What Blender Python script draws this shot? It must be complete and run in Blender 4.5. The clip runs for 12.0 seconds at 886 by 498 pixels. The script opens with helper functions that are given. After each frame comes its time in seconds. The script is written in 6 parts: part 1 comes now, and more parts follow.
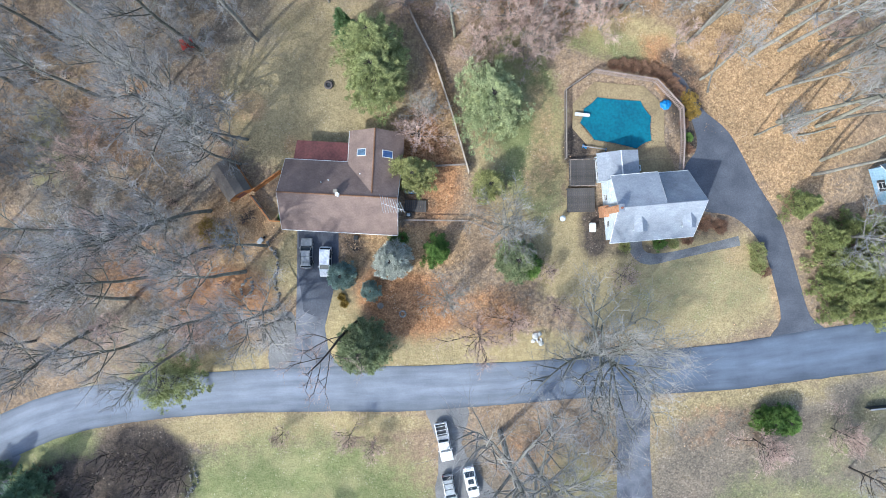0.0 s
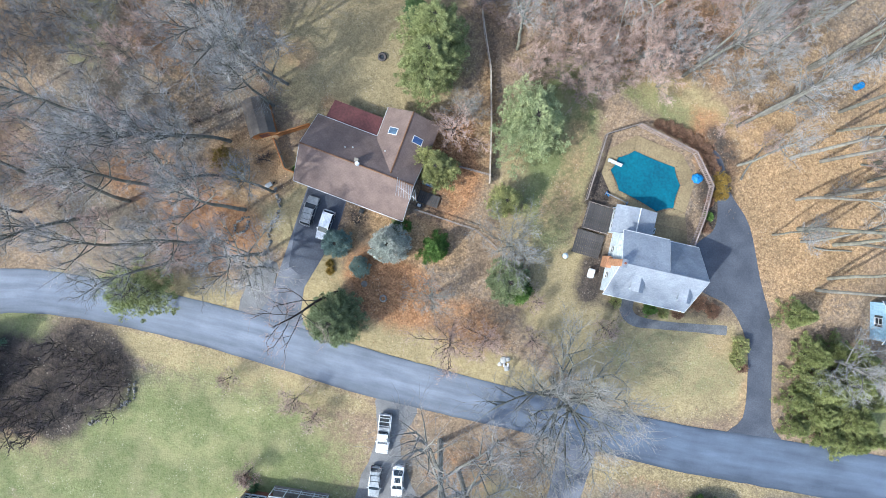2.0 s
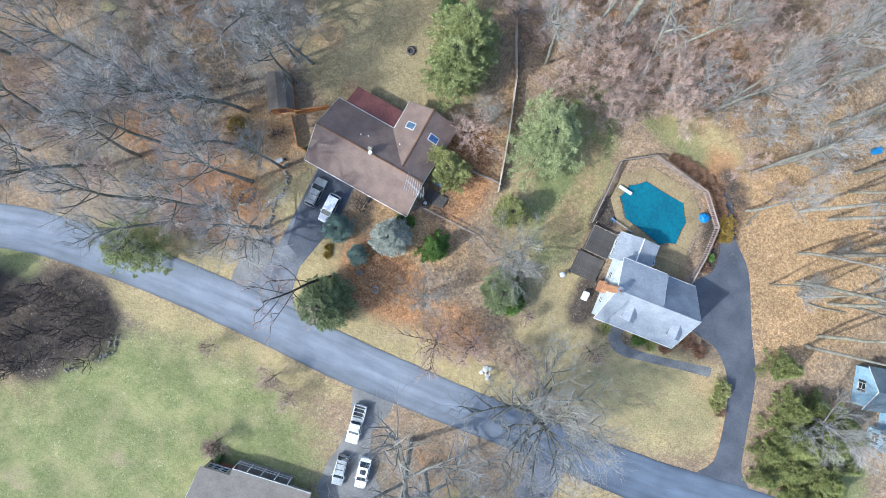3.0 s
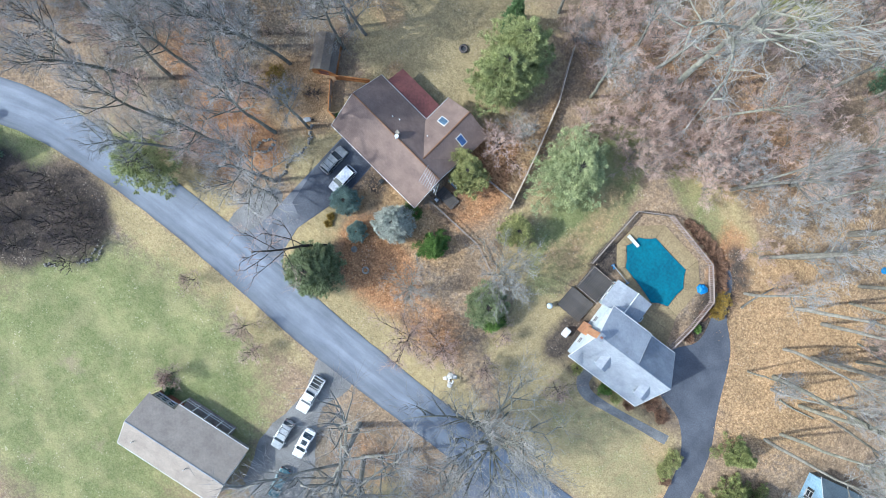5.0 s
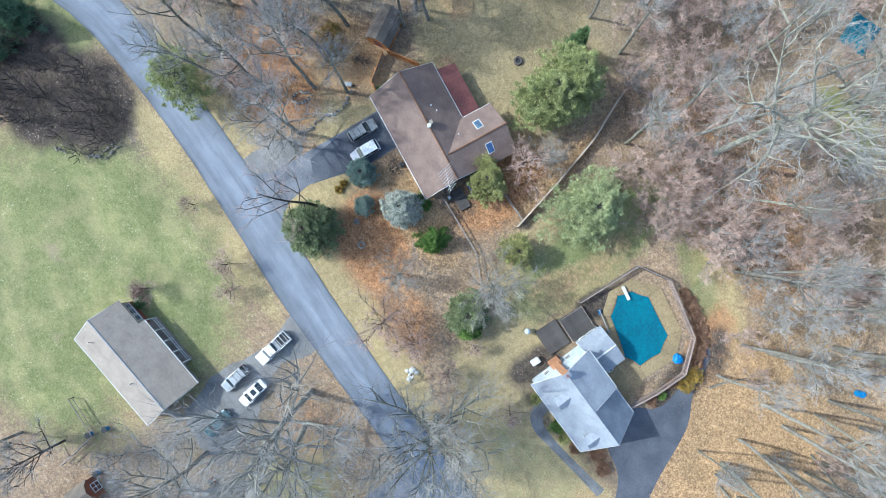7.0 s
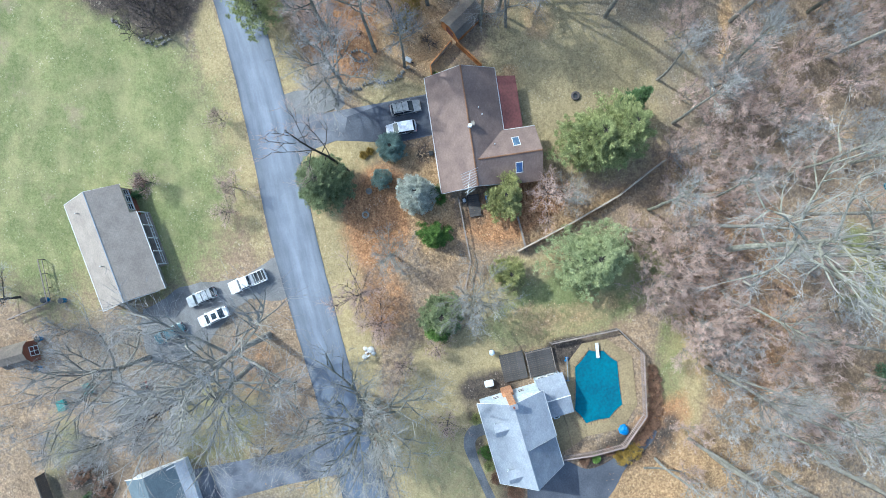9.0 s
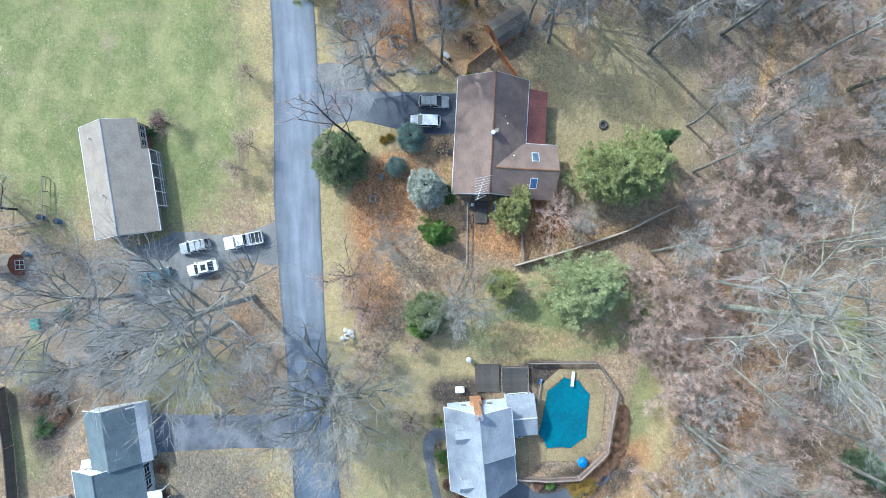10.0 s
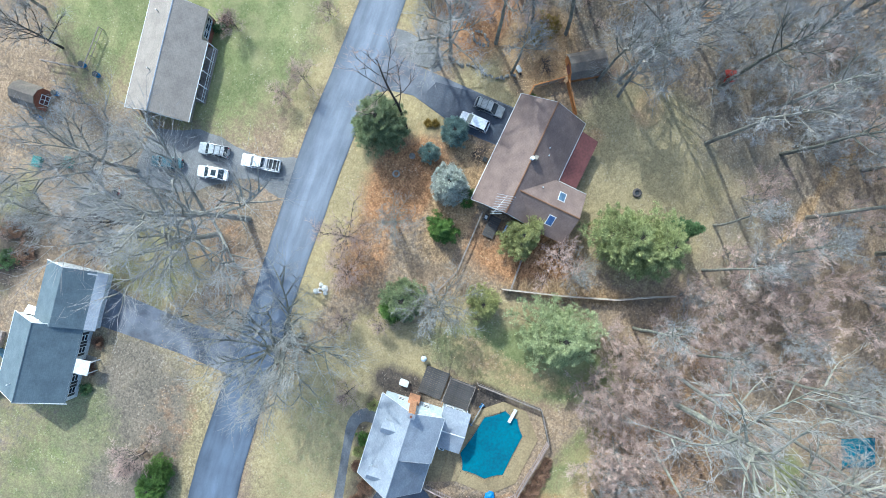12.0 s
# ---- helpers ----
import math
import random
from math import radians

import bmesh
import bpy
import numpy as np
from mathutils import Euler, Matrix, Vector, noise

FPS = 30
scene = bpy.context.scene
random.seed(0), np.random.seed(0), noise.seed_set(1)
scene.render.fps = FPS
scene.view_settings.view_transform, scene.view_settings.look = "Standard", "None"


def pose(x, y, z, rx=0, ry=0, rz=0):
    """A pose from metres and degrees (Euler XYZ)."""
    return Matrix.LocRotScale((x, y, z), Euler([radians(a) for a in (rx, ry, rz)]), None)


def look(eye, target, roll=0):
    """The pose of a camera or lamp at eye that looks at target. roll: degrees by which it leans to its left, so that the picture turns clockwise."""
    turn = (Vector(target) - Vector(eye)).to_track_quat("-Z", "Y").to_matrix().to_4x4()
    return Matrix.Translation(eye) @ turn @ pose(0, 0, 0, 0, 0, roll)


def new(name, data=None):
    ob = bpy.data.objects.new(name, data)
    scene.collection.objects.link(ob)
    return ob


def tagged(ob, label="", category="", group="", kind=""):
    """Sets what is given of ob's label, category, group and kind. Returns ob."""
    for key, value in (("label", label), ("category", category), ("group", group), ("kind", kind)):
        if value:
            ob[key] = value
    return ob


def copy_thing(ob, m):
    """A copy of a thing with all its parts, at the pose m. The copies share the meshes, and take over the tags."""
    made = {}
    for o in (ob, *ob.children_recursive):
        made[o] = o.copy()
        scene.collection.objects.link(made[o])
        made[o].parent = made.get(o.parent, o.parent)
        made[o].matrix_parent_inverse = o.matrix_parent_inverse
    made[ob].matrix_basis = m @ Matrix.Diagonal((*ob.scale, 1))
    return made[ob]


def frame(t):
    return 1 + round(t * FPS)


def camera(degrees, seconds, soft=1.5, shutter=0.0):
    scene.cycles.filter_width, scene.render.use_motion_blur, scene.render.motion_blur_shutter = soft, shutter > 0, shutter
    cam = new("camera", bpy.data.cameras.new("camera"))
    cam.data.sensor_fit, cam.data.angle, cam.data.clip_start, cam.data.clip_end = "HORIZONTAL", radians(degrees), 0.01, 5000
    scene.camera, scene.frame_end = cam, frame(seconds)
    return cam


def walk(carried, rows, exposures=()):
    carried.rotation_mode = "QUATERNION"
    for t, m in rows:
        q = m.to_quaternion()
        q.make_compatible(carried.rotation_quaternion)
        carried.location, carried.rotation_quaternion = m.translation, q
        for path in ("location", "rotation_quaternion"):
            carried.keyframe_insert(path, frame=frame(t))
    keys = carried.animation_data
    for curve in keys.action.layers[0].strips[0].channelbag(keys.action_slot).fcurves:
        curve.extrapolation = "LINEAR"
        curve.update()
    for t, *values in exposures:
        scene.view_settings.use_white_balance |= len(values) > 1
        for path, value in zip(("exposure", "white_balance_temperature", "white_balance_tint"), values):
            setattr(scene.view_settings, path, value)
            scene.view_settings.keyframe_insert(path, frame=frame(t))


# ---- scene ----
cam = camera(84.0, 12.0, soft=0.6)
# seconds, place, turn of a camera that looks straight down and slowly yaws
PATH = [
    (0, 0.84, 0.85, 76.76, -0.42, 0.36, 0.67),
    (0.5, 0.74, 0.70, 76.74, -0.31, 0.30, 5.12),
    (1, 0.70, 0.59, 76.68, -0.19, 0.21, 9.59),
    (1.5, 0.65, 0.43, 76.57, -0.08, 0.12, 13.96),
    (2, 0.61, 0.29, 76.43, 0.00, 0.01, 18.33),
    (2.5, 0.56, 0.24, 76.40, 0.06, -0.09, 22.69),
    (3, 0.49, 0.24, 76.40, 0.09, -0.15, 26.88),
    (5, 0.70, 0.68, 76.22, -0.10, -0.03, 42.44),
    (5.5, 0.84, 0.75, 76.17, -0.11, 0.00, 46.40),
    (6, 0.95, 0.68, 76.20, -0.11, 0.03, 50.54),
    (6.5, 1.05, 0.62, 76.29, -0.09, -0.01, 54.76),
    (7, 1.13, 0.57, 76.35, -0.06, -0.08, 59.01),
    (9, 1.66, 0.78, 76.48, -0.02, -0.08, 79.00),
    (9.5, 1.75, 0.85, 76.40, -0.01, -0.10, 84.83),
    (10, 1.83, 0.90, 76.26, -0.00, -0.11, 90.70),
    (10.5, 1.91, 0.97, 76.19, -0.02, -0.11, 96.51),
    (11, 1.94, 1.05, 76.14, -0.04, -0.10, 102.12),
    (11.5, 1.96, 1.10, 76.22, -0.08, -0.09, 107.65),
    (12, 1.95, 1.15, 76.39, -0.15, -0.09, 113.07),
]
walk(cam, [(t, pose(x, y, z, rx, ry, rz)) for t, x, y, z, rx, ry, rz in PATH], exposures=[(0.0, 1.07, 5800, 4), (6.0, 1.06, 5620, 1), (12.0, 1.12, 5480, -3)])

# ---------------------------------------------------------------- light
SUN_ELEVATION, SUN_BEARING = 40.0, 221.0
world = bpy.data.worlds.new("sky")
scene.world = world
world.use_nodes = True
wt = world.node_tree
sky = wt.nodes.new("ShaderNodeTexSky")
sky.sky_type, sky.sun_disc = "NISHITA", False
sky.sun_elevation, sky.sun_rotation = radians(SUN_ELEVATION), radians(SUN_BEARING)
sky.air_density, sky.dust_density = 1.0, 2.5
wt.nodes["Background"].inputs["Strength"].default_value = 0.15
wt.links.new(sky.outputs[0], wt.nodes["Background"].inputs["Color"])
lamp = bpy.data.lights.new("sun", "SUN")
lamp.energy, lamp.angle, lamp.color = 2.0, radians(0.9), (1.0, 0.96, 0.9)
sun = new("sun", lamp)
se, sb = radians(SUN_ELEVATION), radians(SUN_BEARING)
to_sun = Vector((math.sin(sb) * math.cos(se), math.cos(sb) * math.cos(se), math.sin(se)))
sun.matrix_world = look(to_sun * 300, (0, 0, 0))

# ---------------------------------------------------------------- materials
def mat(name, color, rough=0.8, metal=0.0, second=None, grain=3.0, stain=0.25, bump=0.0, island=0.0, per_object=0.0, spec=0.3, fine_var=0.19):
    """A surface with two scales of variation: stains of some metres or decimetres and fine grain."""
    m = bpy.data.materials.new(name)
    m.use_nodes = True
    n, l = m.node_tree.nodes, m.node_tree.links
    b = n["Principled BSDF"]
    b.inputs["Roughness"].default_value, b.inputs["Metallic"].default_value = rough, metal
    b.inputs["Specular IOR Level"].default_value = spec
    co = n.new("ShaderNodeTexCoord").outputs["Object"]
    big, fine = n.new("ShaderNodeTexNoise"), n.new("ShaderNodeTexNoise")
    big.inputs["Scale"].default_value, big.inputs["Detail"].default_value = stain, 4
    fine.inputs["Scale"].default_value, fine.inputs["Detail"].default_value = grain, 3
    for t in (big, fine):
        l.new(co, t.inputs["Vector"])
    second = second or tuple(c * 0.62 for c in color)
    mix = n.new("ShaderNodeMix")
    mix.data_type = "RGBA"
    mix.inputs["A"].default_value, mix.inputs["B"].default_value = (*second, 1), (*color, 1)
    ramp = n.new("ShaderNodeMapRange")
    ramp.inputs["From Min"].default_value, ramp.inputs["From Max"].default_value = 0.32, 0.62
    l.new(big.outputs["Fac"], ramp.inputs["Value"])
    l.new(ramp.outputs[0], mix.inputs["Factor"])
    hsv = n.new("ShaderNodeHueSaturation")
    l.new(mix.outputs["Result"], hsv.inputs["Color"])
    var = n.new("ShaderNodeMapRange")
    var.inputs["From Min"].default_value, var.inputs["From Max"].default_value = 0.3, 0.7
    var.inputs["To Min"].default_value, var.inputs["To Max"].default_value = 1 - fine_var, 1 + fine_var
    l.new(fine.outputs["Fac"], var.inputs["Value"])
    value = var.outputs[0]
    for amount, kind, out in ((island, "ShaderNodeNewGeometry", "Random Per Island"), (per_object, "ShaderNodeObjectInfo", "Random")):
        if amount:
            r, k = n.new("ShaderNodeMapRange"), n.new("ShaderNodeMath")
            r.inputs["To Min"].default_value, r.inputs["To Max"].default_value = 1 - amount, 1 + amount
            l.new(n.new(kind).outputs[out], r.inputs["Value"])
            k.operation = "MULTIPLY"
            l.new(value, k.inputs[0]), l.new(r.outputs[0], k.inputs[1])
            value = k.outputs[0]
    l.new(value, hsv.inputs["Value"])
    l.new(hsv.outputs[0], b.inputs["Base Color"])
    if bump:
        bp = n.new("ShaderNodeBump")
        bp.inputs["Strength"].default_value, bp.inputs["Distance"].default_value = 0.6, bump
        l.new(fine.outputs["Fac"], bp.inputs["Height"]), l.new(bp.outputs[0], b.inputs["Normal"])
    return m


def shingles(name, color, second, across=0.0):
    """Asphalt shingles: courses as a fine step in the relief, mottled tabs, long stains."""
    m = mat(name, color, 0.92, second=second, grain=4.0, stain=0.5, bump=0.012, fine_var=0.09)
    n, l = m.node_tree.nodes, m.node_tree.links
    hsv = next(x for x in n if x.type == "HUE_SAT")
    b = n["Principled BSDF"]
    brick = n.new("ShaderNodeTexBrick")
    brick.inputs["Color1"].default_value, brick.inputs["Color2"].default_value = (0.92, 0.92, 0.92, 1), (1.0, 1.0, 1.0, 1)
    brick.inputs["Mortar"].default_value = (0.84, 0.84, 0.84, 1)
    for key, v in (("Scale", 1.0), ("Mortar Size", 0.012), ("Brick Width", 0.45), ("Row Height", 0.2)):
        brick.inputs[key].default_value = v
    mp = n.new("ShaderNodeMapping")
    mp.inputs["Rotation"].default_value = (0, 0, radians(across))
    l.new(n.new("ShaderNodeTexCoord").outputs["Object"], mp.inputs["Vector"])
    l.new(mp.outputs[0], brick.inputs["Vector"])
    mul = n.new("ShaderNodeMix")
    mul.data_type, mul.blend_type = "RGBA", "MULTIPLY"
    mul.inputs["Factor"].default_value = 1.0
    l.new(hsv.outputs[0], mul.inputs["A"]), l.new(brick.outputs["Color"], mul.inputs["B"])
    l.new(mul.outputs["Result"], b.inputs["Base Color"])
    return m


ASPHALT = mat("worn_asphalt", (0.19, 0.204, 0.236), 0.85, second=(0.15, 0.16, 0.186), grain=6, stain=0.22, bump=0.004, fine_var=0.05)


def worn_road(name):
    """Old asphalt with wheel tracks polished pale, darker margins, and shade over the east painted in as a darker,
    bluer tint.
    """
    m = mat(name, (0.165, 0.182, 0.215), 0.85, second=(0.132, 0.146, 0.175), grain=6, stain=0.22, bump=0.004, fine_var=0.06)
    n, l = m.node_tree.nodes, m.node_tree.links
    hsv = next(x for x in n if x.type == "HUE_SAT")
    b = n["Principled BSDF"]
    at = n.new("ShaderNodeAttribute")
    at.attribute_name = "across"
    xyz, flow = n.new("ShaderNodeSeparateXYZ"), n.new("ShaderNodeCombineXYZ")
    l.new(n.new("ShaderNodeTexCoord").outputs["Object"], xyz.inputs[0])
    small = n.new("ShaderNodeMath")
    small.operation, small.inputs[1].default_value = "MULTIPLY", 0.07
    l.new(xyz.outputs["X"], small.inputs[0])
    side = n.new("ShaderNodeMath")
    side.operation, side.inputs[1].default_value = "MULTIPLY", 1.9
    l.new(at.outputs["Fac"], side.inputs[0])
    l.new(small.outputs[0], flow.inputs[0]), l.new(side.outputs[0], flow.inputs[1])
    streak = n.new("ShaderNodeTexNoise")
    streak.inputs["Scale"].default_value, streak.inputs["Detail"].default_value = 1.6, 5
    l.new(flow.outputs[0], streak.inputs["Vector"])
    wear = n.new("ShaderNodeValToRGB")
    for k, (p, v) in enumerate(((0.0, 0.62), (0.06, 0.9), (0.3, 1.12), (0.47, 1.3), (0.62, 1.14), (0.8, 1.22), (0.95, 0.98), (1.0, 0.66))):
        e = wear.color_ramp.elements[k] if k < 2 else wear.color_ramp.elements.new(p)
        e.position, e.color = p, (v, v, v, 1)
    half = n.new("ShaderNodeMapRange")
    half.inputs["From Min"].default_value = -1.0
    l.new(at.outputs["Fac"], half.inputs["Value"])
    l.new(half.outputs[0], wear.inputs["Fac"])
    tone = n.new("ShaderNodeMapRange")
    for key, v in (("From Min", 0.34), ("From Max", 0.66), ("To Min", 0.82), ("To Max", 1.16)):
        tone.inputs[key].default_value = v
    l.new(streak.outputs["Fac"], tone.inputs["Value"])
    # shade on the eastern road, multiplied into the asphalt colour
    east = n.new("ShaderNodeMapRange")
    for key, v in (("From Min", 8.0), ("From Max", 40.0)):
        east.inputs[key].default_value = v
    l.new(xyz.outputs["X"], east.inputs["Value"])
    east_shade = n.new("ShaderNodeMix")
    east_shade.data_type = "RGBA"
    east_shade.inputs["A"].default_value, east_shade.inputs["B"].default_value = (1.12, 1.14, 1.16, 1), (0.66, 0.74, 0.84, 1)
    l.new(east.outputs[0], east_shade.inputs["Factor"])
    col = hsv.outputs[0]
    for other in (wear.outputs["Color"], tone.outputs[0], east_shade.outputs["Result"]):
        k = n.new("ShaderNodeMix")
        k.data_type, k.blend_type = "RGBA", "MULTIPLY"
        k.inputs["Factor"].default_value = 1.0
        l.new(col, k.inputs["A"]), l.new(other, k.inputs["B"])
        col = k.outputs["Result"]
    l.new(col, b.inputs["Base Color"])
    return m


ROAD = worn_road("worn_road_asphalt")
NEW_ASPHALT = mat("dark_asphalt", (0.105, 0.115, 0.14), 0.85, second=(0.068, 0.075, 0.094), grain=5, stain=0.3, bump=0.004, fine_var=0.16)
OLD_DRIVE = mat("patched_asphalt", (0.2, 0.21, 0.24), 0.85, second=(0.095, 0.102, 0.122), grain=4, stain=0.35, bump=0.005, fine_var=0.1)
GRAVEL = mat("grey_gravel", (0.23, 0.228, 0.228), 0.95, second=(0.15, 0.146, 0.143), grain=7, stain=0.4, bump=0.03)
PATH_STONE = mat("path_asphalt", (0.19, 0.195, 0.2), 0.9, second=(0.13, 0.13, 0.135), grain=5, stain=0.5, bump=0.01)
CONCRETE = mat("tan_concrete", (0.31, 0.24, 0.135), 0.9, second=(0.23, 0.175, 0.1), grain=4, stain=0.35, per_object=0.08, bump=0.008)
COVER = mat("pool_cover_mesh", (0.008, 0.14, 0.2), 0.75, second=(0.006, 0.105, 0.16), grain=2.5, stain=0.3, bump=0.03)
COVER_BLUE = mat("blue_tarp", (0.01, 0.17, 0.38), 0.55, grain=4, stain=0.8, bump=0.05)
WHITE = mat("white_paint", (0.72, 0.73, 0.74), 0.6, second=(0.58, 0.6, 0.62), stain=1.0)
SIDING = mat("pale_siding", (0.6, 0.67, 0.72), 0.6, second=(0.5, 0.57, 0.62), stain=0.8)
SIDING_BLUE = mat("light_blue_siding", (0.34, 0.52, 0.68), 0.6, second=(0.29, 0.46, 0.61), stain=0.8)
SIDING_TAN = mat("beige_siding", (0.45, 0.4, 0.33), 0.7)
SIDING_BROWN = mat("brown_siding", (0.16, 0.11, 0.085), 0.8)
BRICK_RED = mat("red_brick", (0.3, 0.12, 0.08), 0.9, grain=8)
BRICK_ORANGE = mat("orange_brick", (0.5, 0.27, 0.15), 0.9, second=(0.38, 0.19, 0.11), grain=8, stain=2)
ROOF_BROWN = shingles("brown_shingles", (0.235, 0.172, 0.148), (0.178, 0.13, 0.114))
ROOF_GREY = shingles("grey_shingles", (0.33, 0.36, 0.41), (0.25, 0.275, 0.32))
ROOF_TAN = shingles("tan_grey_shingles", (0.335, 0.29, 0.25), (0.272, 0.236, 0.208))
ROOF_SLATE = shingles("slate_blue_shingles", (0.15, 0.19, 0.215), (0.115, 0.148, 0.172))
ROOF_WOOD = shingles("weathered_shingles", (0.2, 0.17, 0.14), (0.13, 0.11, 0.095))
RIDGE_BROWN = mat("copper_brown_ridge", (0.27, 0.145, 0.085), 0.85, grain=5)
MAROON = mat("maroon_metal_roof", (0.16, 0.06, 0.055), 0.6, second=(0.12, 0.048, 0.045), stain=0.5)
TRIM = mat("white_trim", (0.75, 0.76, 0.77), 0.5)
GALV = mat("galvanised_metal", (0.55, 0.56, 0.57), 0.4, metal=0.7)
GLASS = mat("window_glass", (0.03, 0.045, 0.06), 0.06, spec=0.8, stain=0.4)
SKYGLASS_PALE = mat("pale_skylight_glass", (0.11, 0.18, 0.27), 0.15, spec=0.8, stain=0.4)
SKYGLASS = mat("skylight_glass", (0.06, 0.12, 0.3), 0.08, spec=0.8, stain=0.4)
WOOD_GREY = mat("weathered_wood", (0.3, 0.255, 0.225), 0.9, second=(0.2, 0.17, 0.15), grain=6, stain=1.2, per_object=0.15)
WOOD_DARK = mat("dark_deck_wood", (0.1, 0.092, 0.088), 0.9, second=(0.065, 0.06, 0.058), grain=5, stain=0.8, per_object=0.12)
WOOD_ORANGE = mat("orange_cedar", (0.45, 0.2, 0.075), 0.85, second=(0.32, 0.14, 0.05), grain=6, stain=1, per_object=0.12)
STONE = mat("field_stone", (0.3, 0.28, 0.25), 0.95, grain=5, stain=1.5, per_object=0.25, bump=0.02)
STONE_WHITE = mat("pale_stone", (0.62, 0.61, 0.58), 0.9, grain=5, stain=1.5, per_object=0.15)
RUBBER = mat("black_rubber", (0.03, 0.03, 0.032), 0.8)
PLASTIC_DARK = mat("dark_plastic", (0.05, 0.055, 0.06), 0.5)
PLASTIC_BLUE = mat("blue_plastic", (0.02, 0.22, 0.55), 0.45)
PLASTIC_TEAL = mat("teal_plastic", (0.03, 0.25, 0.23), 0.5)
PLASTIC_RED = mat("red_plastic", (0.5, 0.07, 0.05), 0.5)
CAR_WHITE = mat("white_car_paint", (0.8, 0.81, 0.83), 0.25, second=(0.74, 0.75, 0.78), spec=0.6)
CAR_SILVER = mat("grey_car_paint", (0.36, 0.37, 0.37), 0.3, metal=0.2, spec=0.6)
CAR_PALE = mat("pale_grey_car_paint", (0.5, 0.53, 0.55), 0.3, metal=0.2, spec=0.6)
CAR_TEAL = mat("teal_car_paint", (0.07, 0.17, 0.21), 0.3, metal=0.2, spec=0.6)
LAMP_RED = mat("red_lens", (0.35, 0.02, 0.02), 0.2)
LAMP_CLEAR = mat("clear_lens", (0.6, 0.6, 0.6), 0.15)
BARK = mat("grey_bark", (0.25, 0.24, 0.21), 0.95, second=(0.15, 0.14, 0.12), grain=3, stain=0.6, per_object=0.25)
BARK_PALE = mat("pale_bark", (0.27, 0.262, 0.215), 0.9, second=(0.15, 0.148, 0.118), grain=3, stain=0.9, per_object=0.2)
BARK_DARK = mat("dark_bark", (0.075, 0.065, 0.058), 0.95, grain=3, stain=0.6)
BARK_WOODS = mat("dark_grey_bark", (0.23, 0.228, 0.195), 0.95, second=(0.12, 0.118, 0.1), grain=3, stain=0.6, per_object=0.25)
TWIG_GREY = mat("grey_twigs", (0.36, 0.35, 0.342), 0.95, second=(0.265, 0.257, 0.252), per_object=0.18)
TWIG_PINK = mat("reddish_twigs", (0.53, 0.395, 0.335), 0.95, second=(0.42, 0.3, 0.255), per_object=0.18)
TWIG_PALE = mat("pale_twigs", (0.35, 0.335, 0.31), 0.95, second=(0.26, 0.25, 0.23), per_object=0.12)
TWIG_DARK = mat("dark_twigs", (0.15, 0.12, 0.115), 0.95, second=(0.1, 0.08, 0.075))


def needles(name, color, second):
    return mat(name, color, 0.8, second=second, grain=2.5, stain=0.7, island=0.35, spec=0.2)


PINE_OLIVE = needles("olive_needles", (0.37, 0.4, 0.175), (0.21, 0.235, 0.095))
PINE_LIGHT = needles("light_pine_needles", (0.41, 0.45, 0.235), (0.23, 0.275, 0.135))
PINE_YELLOW = needles("yellow_green_foliage", (0.37, 0.37, 0.15), (0.21, 0.22, 0.085))
PINE_BLUE = needles("blue_spruce_needles", (0.26, 0.351, 0.305), (0.143, 0.202, 0.176))
PINE_SILVER = needles("silver_spruce_needles", (0.52, 0.54, 0.47), (0.31, 0.33, 0.28))
PINE_DARK = needles("dark_needles", (0.13, 0.202, 0.085), (0.065, 0.111, 0.044))
PINE_GREEN = needles("green_needles", (0.163, 0.26, 0.065), (0.085, 0.15, 0.036))
PINE_ROAD = needles("road_pine_needles", (0.28, 0.325, 0.17), (0.14, 0.17, 0.085))
HEDGE_GREEN = needles("hedge_needles", (0.3, 0.325, 0.125), (0.16, 0.185, 0.07))
PINE_EDGE = needles("woodland_pine_needles", (0.2, 0.3, 0.18), (0.11, 0.175, 0.1))
SHRUB_GOLD = needles("golden_shrub_leaves", (0.35, 0.24, 0.06), (0.22, 0.15, 0.04))
SHRUB_RUST = needles("rust_shrub_leaves", (0.27, 0.16, 0.105), (0.16, 0.1, 0.07))
LEAF_GOLD = needles("fallen_leaves", (0.55, 0.39, 0.23), (0.36, 0.23, 0.12))

# ---------------------------------------------------------------- mesh helpers
def thing(name, label, category, m=None, group="", kind=""):
    ob = tagged(new(name), label, category, group, kind)
    ob.matrix_world = m or Matrix()
    return ob


def mesh_of(bm, material, name="mesh"):
    me = bpy.data.meshes.new(name)
    bmesh.ops.recalc_face_normals(bm, faces=bm.faces)
    bm.to_mesh(me)
    bm.free()
    me.materials.append(material)
    return me


def part(name, data, material, parent, label="", m=None):
    me = data if isinstance(data, bpy.types.Mesh) else mesh_of(data, material, name)
    ob = tagged(new(name, me), label)
    ob.parent = parent
    if m:
        ob.matrix_basis = m
    return ob


def solo(name, bm, material, label, category, m=None, kind=""):
    ob = tagged(new(name, mesh_of(bm, material, name)), label, category, kind=kind)
    if m:
        ob.matrix_world = m
    return ob


def box(sx, sy, sz, at=(0, 0, 0), bevel=0.0, turn=0.0, bm=None):
    """A box that stands on at, in a bmesh of its own or added to bm."""
    b = bmesh.new()
    bmesh.ops.create_cube(b, size=1.0, matrix=Matrix.Diagonal((sx, sy, sz, 1)))
    if bevel:
        bmesh.ops.bevel(b, geom=b.edges[:], offset=bevel, segments=2, affect="EDGES", profile=0.6)
    b.transform(Matrix.Translation((at[0], at[1], at[2] + sz / 2)) @ pose(0, 0, 0, 0, 0, turn))
    return join(bm, b)


